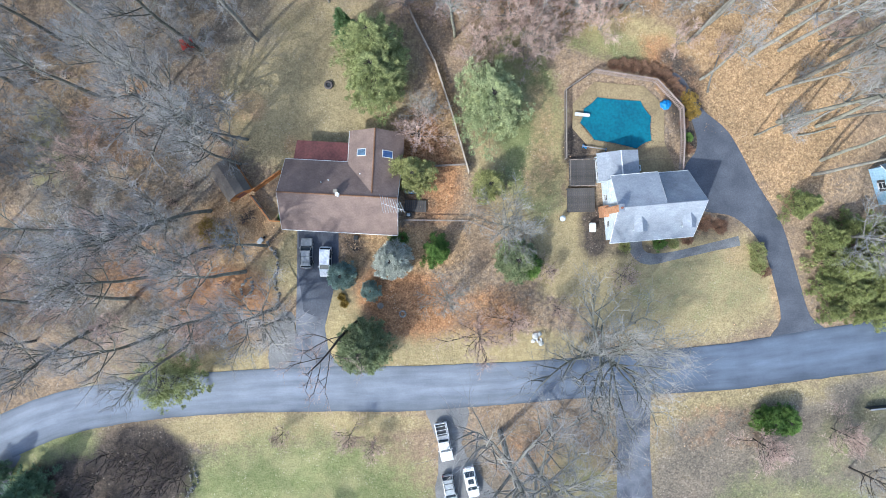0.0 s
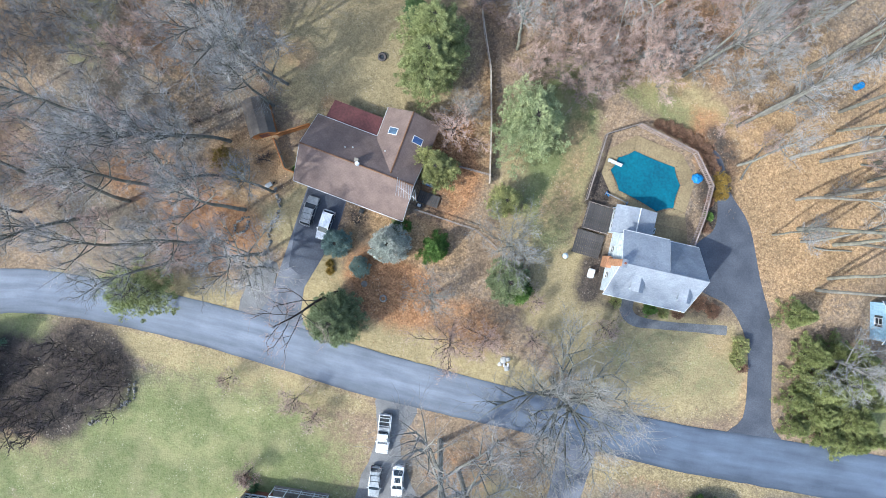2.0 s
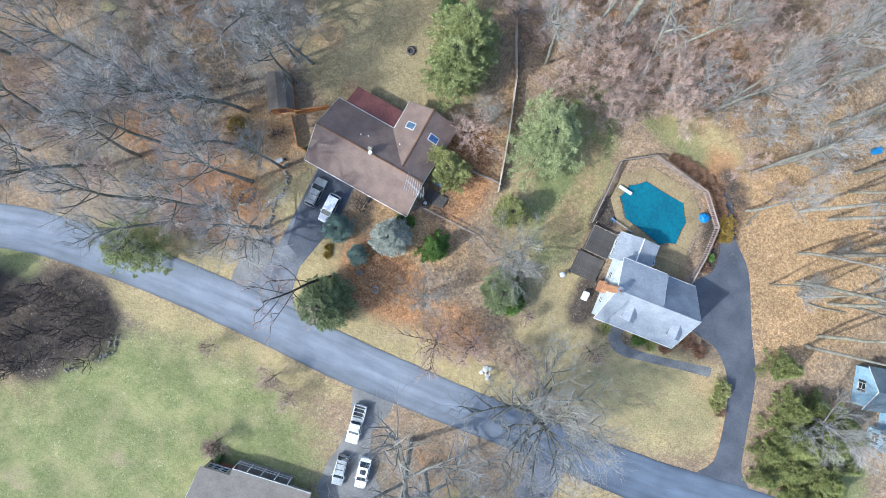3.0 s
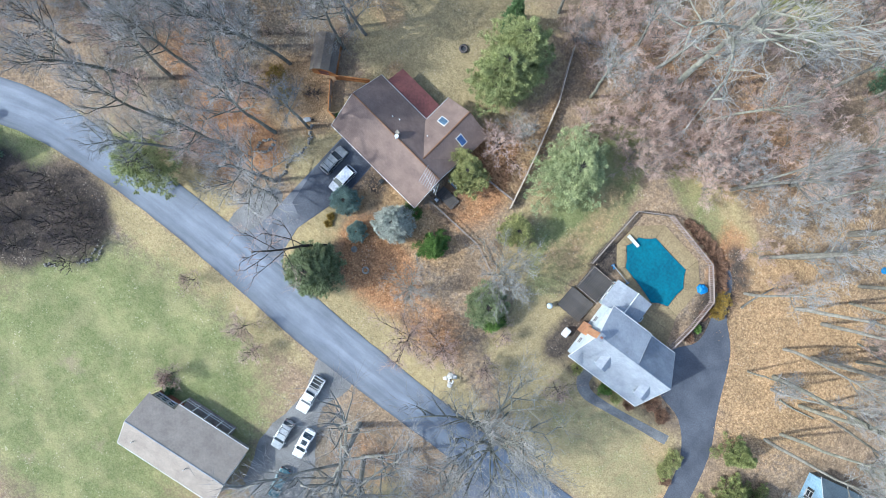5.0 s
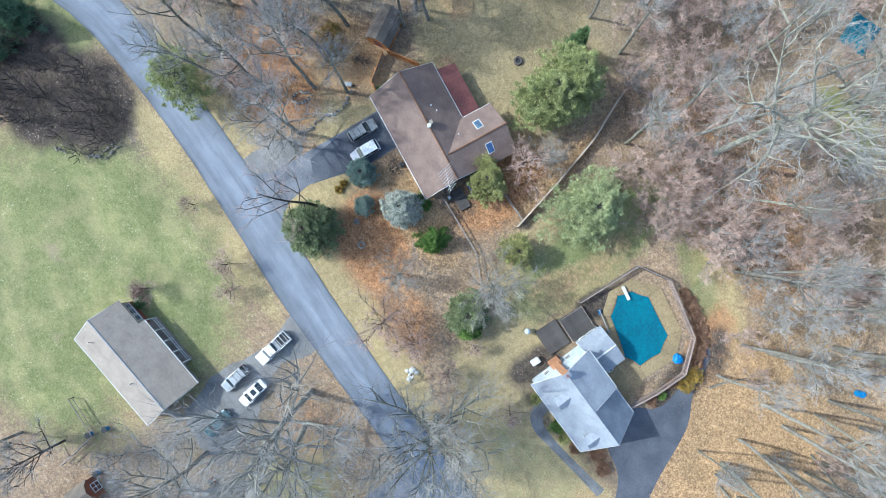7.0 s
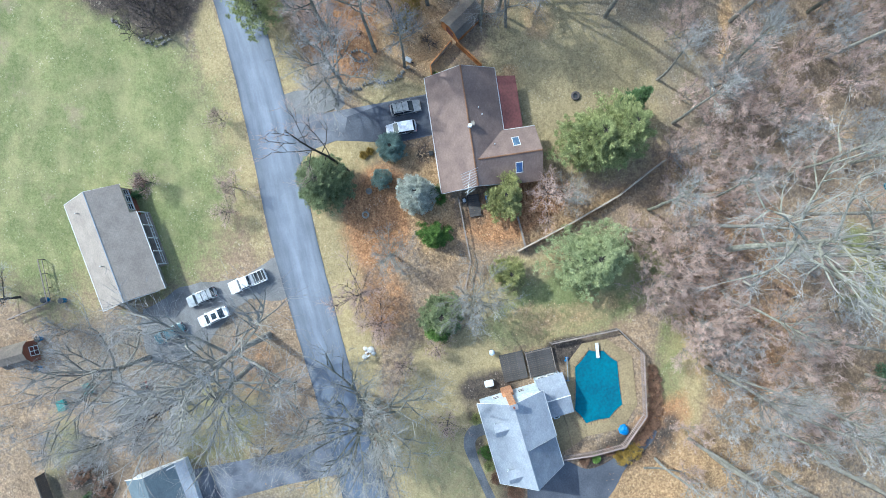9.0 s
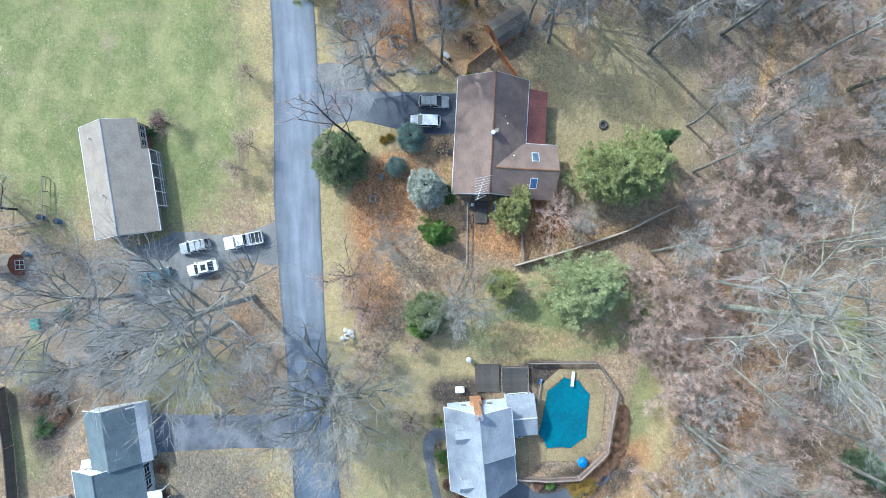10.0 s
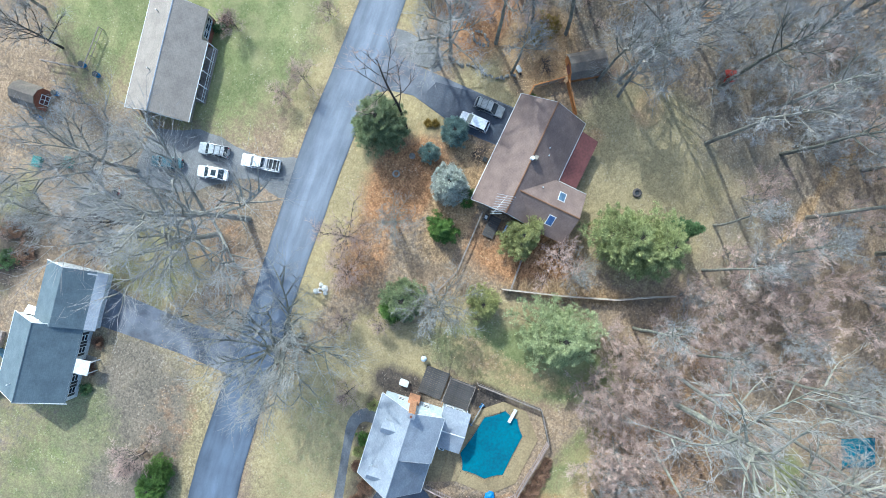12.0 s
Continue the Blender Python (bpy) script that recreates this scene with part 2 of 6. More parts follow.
def join(bm, b):
    if bm is None:
        return b
    me = bpy.data.meshes.new("tmp")
    b.to_mesh(me)
    bm.from_mesh(me)
    b.free()
    bpy.data.meshes.remove(me)
    return bm


def rod(a, b, r, sides=8, r2=None, bm=None):
    a, b = Vector(a), Vector(b)
    m = bmesh.new()
    bmesh.ops.create_cone(m, cap_ends=True, segments=sides, radius1=r, radius2=r if r2 is None else r2, depth=(b - a).length)
    m.transform(Matrix.Translation((a + b) / 2) @ (b - a).to_track_quat("Z", "Y").to_matrix().to_4x4())
    return join(bm, m)


def slab(points, thick, bm=None):
    """A flat polygon in space, made thick below itself."""
    b = bmesh.new()
    vs = [b.verts.new(p) for p in points]
    f = b.faces.new(vs)
    f.normal_update()
    nrm = f.normal if f.normal.z >= 0 else -f.normal
    low = [b.verts.new(v.co - nrm * thick) for v in vs]
    b.faces.new(low[::-1])
    for i in range(len(vs)):
        j = (i + 1) % len(vs)
        b.faces.new((vs[i], low[i], low[j], vs[j]))
    return join(bm, b)


def ring_points(pts, steps=6, closed=True):
    """A smooth line through a few points."""
    n, out = len(pts), []
    for i in range(n if closed else n - 1):
        p = [Vector(pts[(i + k) % n] if closed else pts[min(max(i + k, 0), n - 1)]) for k in (-1, 0, 1, 2)]
        for s in range(steps):
            u = s / steps
            out.append(0.5 * (2 * p[1] + (p[2] - p[0]) * u + (2 * p[0] - 5 * p[1] + 4 * p[2] - p[3]) * u * u + (3 * p[1] - p[0] - 3 * p[2] + p[3]) * u ** 3))
    if not closed:
        out.append(Vector(pts[-1]))
    return out


def flat_shape(pts, z, thick=0.12, smooth=0, wobble=0.0):
    line = ring_points([(x, y, 0) for x, y in pts], smooth) if smooth else [Vector((x, y, 0)) for x, y in pts]
    out = []
    for p in line:
        k = noise.noise(p * 0.7) * wobble
        out.append((p.x + k, p.y + noise.noise(p * 0.7 + Vector((9, 3, 1))) * wobble, z))
    return slab(out, thick)


def strip(pts, z, thick=0.12, wobble=0.15, steps=10):
    """A road: x, y, width along its middle line."""
    line = ring_points(pts, steps, closed=False)
    b = bmesh.new()
    across = b.verts.layers.float.new("across")
    rows = []
    for i, p in enumerate(line):
        q = line[min(i + 1, len(line) - 1)] - line[max(i - 1, 0)]
        side = Vector((-q.y, q.x, 0)).normalized() * p.z / 2
        c = Vector((p.x, p.y, z))
        w1, w2 = noise.noise(c * 0.45) * wobble, noise.noise(c * 0.45 + Vector((40, 0, 0))) * wobble
        s = side.normalized()
        l, r = c + side + s * w1, c - side - s * w2
        rows.append([b.verts.new(v) for v in (l, c + Vector((0, 0, 0.05)), r, r - Vector((0, 0, thick)), l - Vector((0, 0, thick)))])
        for v, k in zip(rows[-1], (1, 0, -1, -1, 1)):
            v[across] = k
    for u, v in zip(rows, rows[1:]):
        for k in range(5):
            b.faces.new((u[k], u[(k + 1) % 5], v[(k + 1) % 5], v[k]))
    b.faces.new(rows[0]), b.faces.new(rows[-1][::-1])
    return b


def wall_panel(length, height, holes=(), thick=0.2):
    """A wall along x from 0 to length, its outer face at y = 0, with openings (x0, x1, z0, z1) through it."""
    xs = sorted({0.0, length, *(v for h in holes for v in h[:2])})
    zs = sorted({0.0, height, *(v for h in holes for v in h[2:])})
    full = {(i, k) for i in range(len(xs) - 1) for k in range(len(zs) - 1)
            if not any(h[0] <= (xs[i] + xs[i + 1]) / 2 <= h[1] and h[2] <= (zs[k] + zs[k + 1]) / 2 <= h[3] for h in holes)}
    b = bmesh.new()
    quad = lambda *c: b.faces.new([b.verts.new(p) for p in c])
    for i, k in full:
        x0, x1, z0, z1 = xs[i], xs[i + 1], zs[k], zs[k + 1]
        quad((x0, 0, z0), (x1, 0, z0), (x1, 0, z1), (x0, 0, z1))
        quad((x0, thick, z0), (x0, thick, z1), (x1, thick, z1), (x1, thick, z0))
        for di, dk, e in ((-1, 0, ((x0, z0), (x0, z1))), (1, 0, ((x1, z1), (x1, z0))), (0, -1, ((x1, z0), (x0, z0))), (0, 1, ((x0, z1), (x1, z1)))):
            if (i + di, k + dk) not in full:
                (xa, za), (xb, zb) = e
                quad((xa, 0, za), (xb, 0, zb), (xb, thick, zb), (xa, thick, za))
    bmesh.ops.remove_doubles(b, verts=b.verts, dist=1e-4)
    return b


def window(parent, m, w, h, x, z, shutters=None, name="window"):
    """A window in the opening at x, z of a wall whose pose is m: frame, sill, panes, and shutters where there are any."""
    f = bmesh.new()
    for s in (-1, 1):
        box(0.07, 0.12, h, (x + s * (w / 2 - 0.035), 0.02, z), bm=f)
    for zz in (z, z + h / 2 - 0.025, z + h - 0.07):
        box(w - 0.14, 0.1, 0.07, (x, 0.02, zz), bm=f)
    win = part(name, f, TRIM, parent, m=m)
    part("pane", box(w - 0.12, 0.02, h - 0.1, (x, 0.04, z + 0.05)), GLASS, win)
    part("sill", box(w + 0.15, 0.12, 0.05, (x, -0.065, z - 0.06)), TRIM, win)
    if shutters:
        for s in (-1, 1):
            part("shutter", box(0.36, 0.04, h, (x + s * (w / 2 + 0.2), -0.023, z)), shutters, win)
    return win


def walls(house, rect, height, material, openings=None, name="wall", shutters=None):
    """Four walls round rect (x0, y0, x1, y1); openings by side, each (centre, width, sill, height, kind)."""
    x0, y0, x1, y1 = rect
    sides = {"s": ((x0, y0, 0), x1 - x0, 0), "e": ((x1, y0 + 0.2, 0), y1 - y0 - 0.4, 90), "n": ((x1, y1, 0), x1 - x0, 180), "w": ((x0, y1 - 0.2, 0), y1 - y0 - 0.4, 270)}
    for key, (at, length, turn) in sides.items():
        todo = (openings or {}).get(key, ())
        m = pose(*at, 0, 0, turn)
        part(name, wall_panel(length, height, [(c - w / 2, c + w / 2, z, z + h) for c, w, z, h, _ in todo]), material, house, m=m)
        for c, w, z, h, kind in todo:
            if kind == "window":
                window(house, m, w, h, c, z, shutters)
            else:
                d = part(kind, box(w - 0.04, 0.06, h - 0.02, (c, 0.08, z)), WHITE if "garage" in kind else MAROON, house, m=m)
                if "garage" in kind:
                    for k in range(3):
                        part("panel_groove", box(w - 0.1, 0.012, 0.03, (c, 0.045, z + 0.5 + k * 0.5)), GALV, d)
                else:
                    part("handle", box(0.05, 0.06, 0.12, (c + w / 2 - 0.12, 0.02, z + 0.95)), GALV, d)


def gable(house, x, half, eave, ridge, material, mid=0.0, thick=0.2, along="y", name="gable_wall"):
    """The triangle of wall under a gable at x."""
    b = bmesh.new()
    tri = [(-half + mid, eave), (half + mid, eave), (mid, ridge)]
    for dx in (0, thick):
        b.faces.new([b.verts.new((x + dx, y, z) if along == "y" else (y, x + dx, z)) for y, z in tri])
    b.verts.ensure_lookup_table()
    for i in range(3):
        j = (i + 1) % 3
        b.faces.new([b.verts[k] for k in (i, j, j + 3, i + 3)])
    return part(name, b, material, house)


def roof_slope(house, pts, material, name="roof_slope", thick=0.14):
    return part(name, slab(pts, thick), material, house)


def gutter(house, a, b, name="gutter"):
    a, b = Vector(a), Vector(b)
    m = rod(a, b, 0.07, 6)
    return part(name, m, TRIM, house)

# ---------------------------------------------------------------- ground
# soft round zones: x, y, half width, half depth, turn, strength
LAWN = [(-24, -45, 25, 16, 8, 1.0), (-22, -60, 22, 12, 0, 0.85), (-6, -58, 7, 6, 0, 0.5), (50, -42, 9, 10, 0, 0.55), (60, -42, 12, 8, 0, 0.6), (-45, -62, 22, 14, 0, 1.0), (-62, -34, 10, 6, 20, 1.0), (13, 21, 5.5, 16, 10, 0.95), (26, 32, 10, 2.8, -12, 0.6), (40, -5, 14, 7, 5, 0.38), (61, -30, 4, 6, 0, 0.5), (55, -52, 16, 12, 0, 0.5), (28, -62, 14, 5, 0, 0.55),
        (22, -40, 8, 9, 0, 0.45), (-62, 16, 4, 8, 0, 0.5), (70, -25, 8, 6, 0, 0.5), (72, -4, 5, 5, 0, 0.7), (17, 64, 8, 5, 0, 0.7), (-50, -21, 8, 4, 10, 0.35), (-14, -36, 10, 6, 0, 0.8)]
DRY = [(-20, 26, 15, 13, 35, 1.0), (-24, 0, 5, 8, 0, 0.8), (-16, -12, 5, 7, 0, 0.9), (4, -15.5, 20, 3.4, 3, 1.0), (38, -5, 17, 9, 5, 1.0), (20, 0, 6, 9, 0, 0.9), (12, 17, 8, 16, 10, 0.8), (48, -32, 22, 12, 5, 0.3),
       (-26, -28, 26, 2.6, 3, 0.9), (20, -38, 9, 9, 0, 0.7), (-8, -56, 12, 8, 0, 0.6), (-34, -6, 9, 9, 0, 0.6), (-33, -18, 10, 3, 5, 0.7), (28, 34, 14, 4, -15, 0.8), (66, -30, 12, 12, 0, 0.6), (-22, 40, 12, 7, 0, 0.6)]
LEAF = [(-8, 1.5, 4.5, 1.0, -3, 0.95), (-2.4, 2.6, 5, 1.3, -3, 0.85), (3, 1, 2, 3, 0, 0.6), (-13.6, -2.4, 1.8, 3, 0, 0.9), (-12, 1.4, 3.5, 0.9, 0, 0.8), (-31.5, 4, 5, 4, 0, 1.0), (52, 24, 14, 17, 10, 0.9), (44, 33, 8, 7, 0, 0.85), (57, 42, 12, 10, 0, 0.6), (44, 45, 12, 9, 0, 0.55), (-32, 3, 7.5, 6, 0, 1.0), (0.6, 22, 2.0, 11, 16, 0.8), (-1, 8, 3, 3, 0, 0.4), (-6, 0, 10, 3.5, -8, 0.85), (16, 19, 3, 11, 12, 0.55), (15, 12, 3, 5, 0, 0.6), (-8, 20, 3, 4, 0, 0.4),
        (46, 0, 3, 3, 0, 0.5), (-23, 16, 2, 2, 0, 0.6), (-30, 22, 3, 3, 0, 0.7), (-28, 51.5, 15, 0.9, -14, 1.0), (-45, 10, 8, 6, 0, 0.45), (-58, 28, 9, 9, 0, 0.45), (-38, 22, 6, 6, 0, 0.5), (-42, -2, 7, 4, 0, 0.35), (2, 38, 8, 6, 0, 0.35), (-52, 30, 14, 14, 0, 0.3), (30, -28, 8, 5, 0, 0.4), (53, -6, 2, 6, 10, 0.7)]
RUST = [(-5, -8, 9, 6, -15, 0.9), (8, -10, 7, 5, 0, 0.6), (-2, 13, 5, 9, 12, 0.95), (14, -32, 7, 7, 0, 0.42), (18, 45, 22, 12, 0, 0.5), (-4, 1, 6, 3, 0, 0.7), (-35, -8, 9, 7, 0, 0.85), (-47, -3, 8, 6, 0, 0.6), (-50, 20, 10, 9, 0, 0.5), (36, 28, 4, 8, 40, 0.7), (45, -27, 10, 5, 0, 0.35)]
# spots at (56, -27) and (66, -25): shade on the south-east field, painted dark
# spots with x below -40: thicket soil, darkened further for the shade of the pines
# strip at (7, 29): shade band east of the yard fence, put into the colour
SOIL_AND_SHADE = [(30, -59.5, 6.5, 3.4, -8, 0.7), (56, -27, 15, 3.6, 6, 0.42), (66, -25, 7, 4, 0, 0.45), (-46.5, -34.5, 8.2, 7.4, -25, 1.0), (-56, -40, 10, 7.5, 0, 1.0), (-49, -42, 6, 5.5, 0, 0.9), (-64, -46, 9, 7, 0, 0.9), (24, 3.5, 3, 5, 0, 0.8), (42, 4, 5, 2.4, 8, 0.6), (31, 0.6, 6, 1.3, 6, 0.6), (20.8, 16.6, 2.2, 3.6, 0, 1.0), (7, 29, 2.2, 10, 14, 0.5), (-3, 7, 3, 3, 0, 0.5), (38, 22, 3, 7, 20, 0.8), (37, 29, 5, 2, -40, 0.7), (26.5, -60, 4, 7, 0, 0.7), (-13.6, 1, 2.2, 1.6, 0, 0.7), (-26, 3, 2, 3, 0, 0.5)]

# spots at (50, -31) and (66, -28) also darken the field for tree shade
OLIVE = [(-20, 26, 15, 13, 35, 0.9), (12, 18, 6, 15, 10, 0.7), (50, -31, 22, 12, 5, 1.0), (20, 0, 4, 7, 0, 0.5), (-34, -6, 7, 7, 0, 0.4), (66, -28, 12, 12, 0, 1.0), (20, -40, 8, 9, 0, 0.6)]

# spots with x over 40 paint shade and shadow streaks on the south-east field
THIN_AND_SHADE = [(42, -35, 11, 6, 8, 0.8), (10, -34, 8, 8, 0, 0.6), (52, -28, 20, 5, 6, 0.9), (58, -36, 16, 9, 5, 0.7), (68, -24, 9, 6, 0, 0.9), (-50, 8, 17, 30, 0, 0.75), (-40, -12, 10, 6, 0, 0.5), (-40, 40, 18, 14, 0, 0.6), (-18, 46, 16, 10, 0, 0.5), (10, -50, 9, 14, 0, 0.6)]


def zone(X, Y, spots):
    out = np.zeros_like(X)
    for x, y, a, b, turn, k in spots:
        c, s = math.cos(radians(turn)), math.sin(radians(turn))
        u, v = ((X - x) * c + (Y - y) * s) / a, (-(X - x) * s + (Y - y) * c) / b
        d = np.sqrt(u * u + v * v)
        out = np.maximum(out, k * np.clip((1.35 - d) / 0.7, 0, 1))
    return out


def build_ground():
    far = np.array([105, 120, 150, 220, 400, 900, 2000.0])
    line = np.concatenate([-far[::-1], np.arange(-96, 97, 1.2), far])
    X, Y = np.meshgrid(line, line)
    n = len(line)
    co = np.stack([X.ravel(), Y.ravel(), np.zeros(n * n)], -1)
    i = np.arange(n * n).reshape(n, n)
    faces = np.stack([i[:-1, :-1], i[:-1, 1:], i[1:, 1:], i[1:, :-1]], -1).reshape(-1, 4)
    me = bpy.data.meshes.new("ground")
    me.from_pydata(co.tolist(), [], faces.tolist())
    for name, spots in (("lawn", LAWN), ("dry", DRY), ("olive", OLIVE), ("grey", THIN_AND_SHADE), ("leaf", LEAF), ("rust", RUST), ("soil", SOIL_AND_SHADE), ("calm", LAWN + DRY)):
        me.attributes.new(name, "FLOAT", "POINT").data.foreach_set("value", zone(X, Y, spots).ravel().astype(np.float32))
    m = bpy.data.materials.new("ground_cover")
    m.use_nodes = True
    nd, l = m.node_tree.nodes, m.node_tree.links
    b = nd["Principled BSDF"]
    b.inputs["Roughness"].default_value, b.inputs["Specular IOR Level"].default_value = 0.95, 0.1
    co = nd.new("ShaderNodeTexCoord").outputs["Object"]

    def tex(scale, detail=4, rough=0.6):
        t = nd.new("ShaderNodeTexNoise")
        t.inputs["Scale"].default_value, t.inputs["Detail"].default_value, t.inputs["Roughness"].default_value = scale, detail, rough
        l.new(co, t.inputs["Vector"])
        return t.outputs["Fac"]

    def fit(v, a, z, lo=0.0, hi=1.0):
        r = nd.new("ShaderNodeMapRange")
        for key, x in (("From Min", a), ("From Max", z), ("To Min", lo), ("To Max", hi)):
            r.inputs[key].default_value = x
        l.new(v, r.inputs["Value"])
        return r.outputs[0]

    def op(kind, a, c):
        k = nd.new("ShaderNodeMath")
        k.operation = kind
        for s, v in zip(k.inputs, (a, c)):
            if isinstance(v, (int, float)):
                s.default_value = v
            else:
                l.new(v, s)
        return k.outputs[0]

    def blend(fac, a, c, how="MIX"):
        x = nd.new("ShaderNodeMix")
        x.data_type, x.blend_type = "RGBA", how
        for s, v in (("Factor", fac), ("A", a), ("B", c)):
            if isinstance(v, tuple):
                x.inputs[s].default_value = (*v, 1)
            elif isinstance(v, float):
                x.inputs[s].default_value = v
            else:
                l.new(v, x.inputs[s])
        return x.outputs["Result"]

    broad, mid, small, speck = tex(0.07), tex(0.35, 5), tex(1.3, 5, 0.7), tex(3.4, 3, 0.8)
    patch = op("ADD", op("MULTIPLY", mid, 0.55), op("MULTIPLY", small, 0.45))
    col = blend(fit(patch, 0.35, 0.65), (0.23, 0.165, 0.115), (0.38, 0.275, 0.185))
    col = blend(fit(broad, 0.4, 0.65), col, blend(fit(small, 0.4, 0.6), (0.23, 0.185, 0.155), (0.4, 0.29, 0.19)))
    # soil, grey and olive also hold the shade painted into the ground colour
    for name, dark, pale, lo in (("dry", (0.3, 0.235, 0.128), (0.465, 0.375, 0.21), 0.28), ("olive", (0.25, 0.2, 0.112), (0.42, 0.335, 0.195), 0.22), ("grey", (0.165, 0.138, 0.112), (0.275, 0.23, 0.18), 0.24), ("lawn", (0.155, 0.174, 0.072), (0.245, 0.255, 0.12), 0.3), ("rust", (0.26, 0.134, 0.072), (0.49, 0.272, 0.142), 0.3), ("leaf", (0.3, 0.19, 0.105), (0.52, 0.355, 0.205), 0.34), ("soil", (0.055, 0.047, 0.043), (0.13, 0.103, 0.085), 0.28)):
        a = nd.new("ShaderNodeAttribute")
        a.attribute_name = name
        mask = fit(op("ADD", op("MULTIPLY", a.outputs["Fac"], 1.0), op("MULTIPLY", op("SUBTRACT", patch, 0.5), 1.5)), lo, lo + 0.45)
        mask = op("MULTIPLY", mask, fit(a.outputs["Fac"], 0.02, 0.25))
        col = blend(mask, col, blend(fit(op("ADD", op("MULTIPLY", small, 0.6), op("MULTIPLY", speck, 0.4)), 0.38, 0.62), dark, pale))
        if name == "lawn":
            straw = op("MULTIPLY", op("MULTIPLY", mask, fit(tex(0.2, 6, 0.65), 0.44, 0.64)), 0.55)
            col = blend(straw, col, (0.38, 0.335, 0.18))
            bare = op("MULTIPLY", op("MULTIPLY", mask, fit(tex(0.11, 6, 0.7), 0.6, 0.68)), 0.6)
            col = blend(bare, col, (0.3, 0.235, 0.17))
    bits = []
    for scale in (2.6, 5.5):
        vo = nd.new("ShaderNodeTexVoronoi")
        vo.inputs["Scale"].default_value, vo.inputs["Randomness"].default_value = scale, 1.0
        l.new(co, vo.inputs["Vector"])
        sep = nd.new("ShaderNodeSeparateColor")
        l.new(vo.outputs["Color"], sep.inputs[0])
        bits.append(sep.outputs[0])
    litter = op("ADD", op("MULTIPLY", bits[0], 0.5), op("MULTIPLY", bits[1], 0.5))
    calm = nd.new("ShaderNodeAttribute")
    calm.attribute_name = "calm"
    rough = blend(fit(litter, 0.1, 0.9), (0.7, 0.69, 0.69), (1.3, 1.29, 1.27))
    col = blend(op("SUBTRACT", 1.0, op("MULTIPLY", calm.outputs["Fac"], 0.85)), col, blend(1.0, col, rough, "MULTIPLY"))
    col = blend(op("SUBTRACT", 1.0, op("MULTIPLY", calm.outputs["Fac"], 0.72)), col, blend(1.0, col, blend(fit(speck, 0.35, 0.68), (0.72, 0.72, 0.72), (1.2, 1.19, 1.16)), "MULTIPLY"))
    col = blend(op("MULTIPLY", fit(bits[1], 0.92, 0.95, 0.0, 0.35), fit(mid, 0.48, 0.62)), col, (0.6, 0.52, 0.42))
    col = blend(1.0, col, blend(fit(tex(0.16, 3), 0.36, 0.64), (0.84, 0.86, 0.86), (1.1, 1.1, 1.08)), "MULTIPLY")
    l.new(col, b.inputs["Base Color"])
    bp = nd.new("ShaderNodeBump")
    bp.inputs["Strength"].default_value, bp.inputs["Distance"].default_value = 0.8, 0.12
    l.new(op("ADD", small, speck), bp.inputs["Height"]), l.new(bp.outputs[0], b.inputs["Normal"])
    me.materials.append(m)
    return tagged(new("ground", me), "patchy winter lawn, bare soil and fallen leaves", "ground", kind="structure")


build_ground()
solo("road", strip([(-130, -66, 7), (-95, -46, 7), (-78, -35.5, 7), (-68, -30, 7), (-60, -26.6, 6.9), (-51, -24.6, 6.6), (-42, -23.4, 6.6), (-32, -22.5, 6.7), (-19, -21.9, 7), (-5, -21.6, 7.1), (10, -20.6, 6.6), (24, -19.4, 6.4), (44, -17.6, 7.2), (54, -16.1, 7.5), (69, -13.8, 7.9), (100, -9, 8), (140, -4, 8)], 0.06, wobble=0.12), ROAD, "worn grey asphalt residential road", "road", kind="structure")
solo("road_branch", strip([(-68, -32, 5), (-70, -37, 5), (-71, -46, 5), (-70, -60, 5)], 0.04), ASPHALT, "worn asphalt side road", "road", kind="structure")
solo("driveway_1", flat_shape([(-22.4, 3.2), (-16, 3.2), (-15.9, -2.5), (-16.8, -7), (-18, -12.2), (-17.3, -16), (-15, -19.2), (-24, -19.2), (-22.7, -16), (-22.5, -12), (-22.4, -4)], 0.045), OLD_DRIVE, "patched asphalt driveway of the brown house", "driveway", kind="structure")
solo("driveway_patch", flat_shape([(-22.2, 3.0), (-16.1, 3.0), (-16.1, -2.6), (-16.7, -6.4), (-17.5, -10.0), (-19.4, -10.5), (-21.3, -9.8), (-22.2, -3.6)], 0.052), NEW_ASPHALT, "darker resealed asphalt in front of the garage", "driveway", kind="structure")
solo("driveway_2", flat_shape([(35.6, 28), (37.6, 26.8), (40.2, 22.6), (44.6, 18.7), (49, 11), (53, 4.5), (55.8, -4.3), (57.6, -9.5), (60.5, -12.4), (51.6, -13.4), (53, -10), (51.9, -4.3), (49.6, 1.8), (45.6, 5.7), (41, 6.6), (37.5, 8), (37.6, 13), (39.6, 16.5), (38.8, 20.5), (36.5, 24.6)], 0.045, smooth=4), NEW_ASPHALT, "dark asphalt driveway curving behind the pool", "driveway", kind="structure")
solo("driveway_3", flat_shape([(-2, -24.6), (0, -30), (-0.4, -39), (1, -43), (3, -47), (9, -47.5), (11, -44), (9, -38), (6, -34), (3.6, -30), (4.6, -24.4)], 0.035, smooth=4, wobble=0.5), GRAVEL, "grey gravel and asphalt parking strip", "driveway", kind="structure")
solo("driveway_4", flat_shape([(27.2, -22), (28, -30), (27.9, -45), (34, -45), (33, -30), (33, -22)], 0.03), OLD_DRIVE, "asphalt driveway of the white house", "driveway", kind="structure")
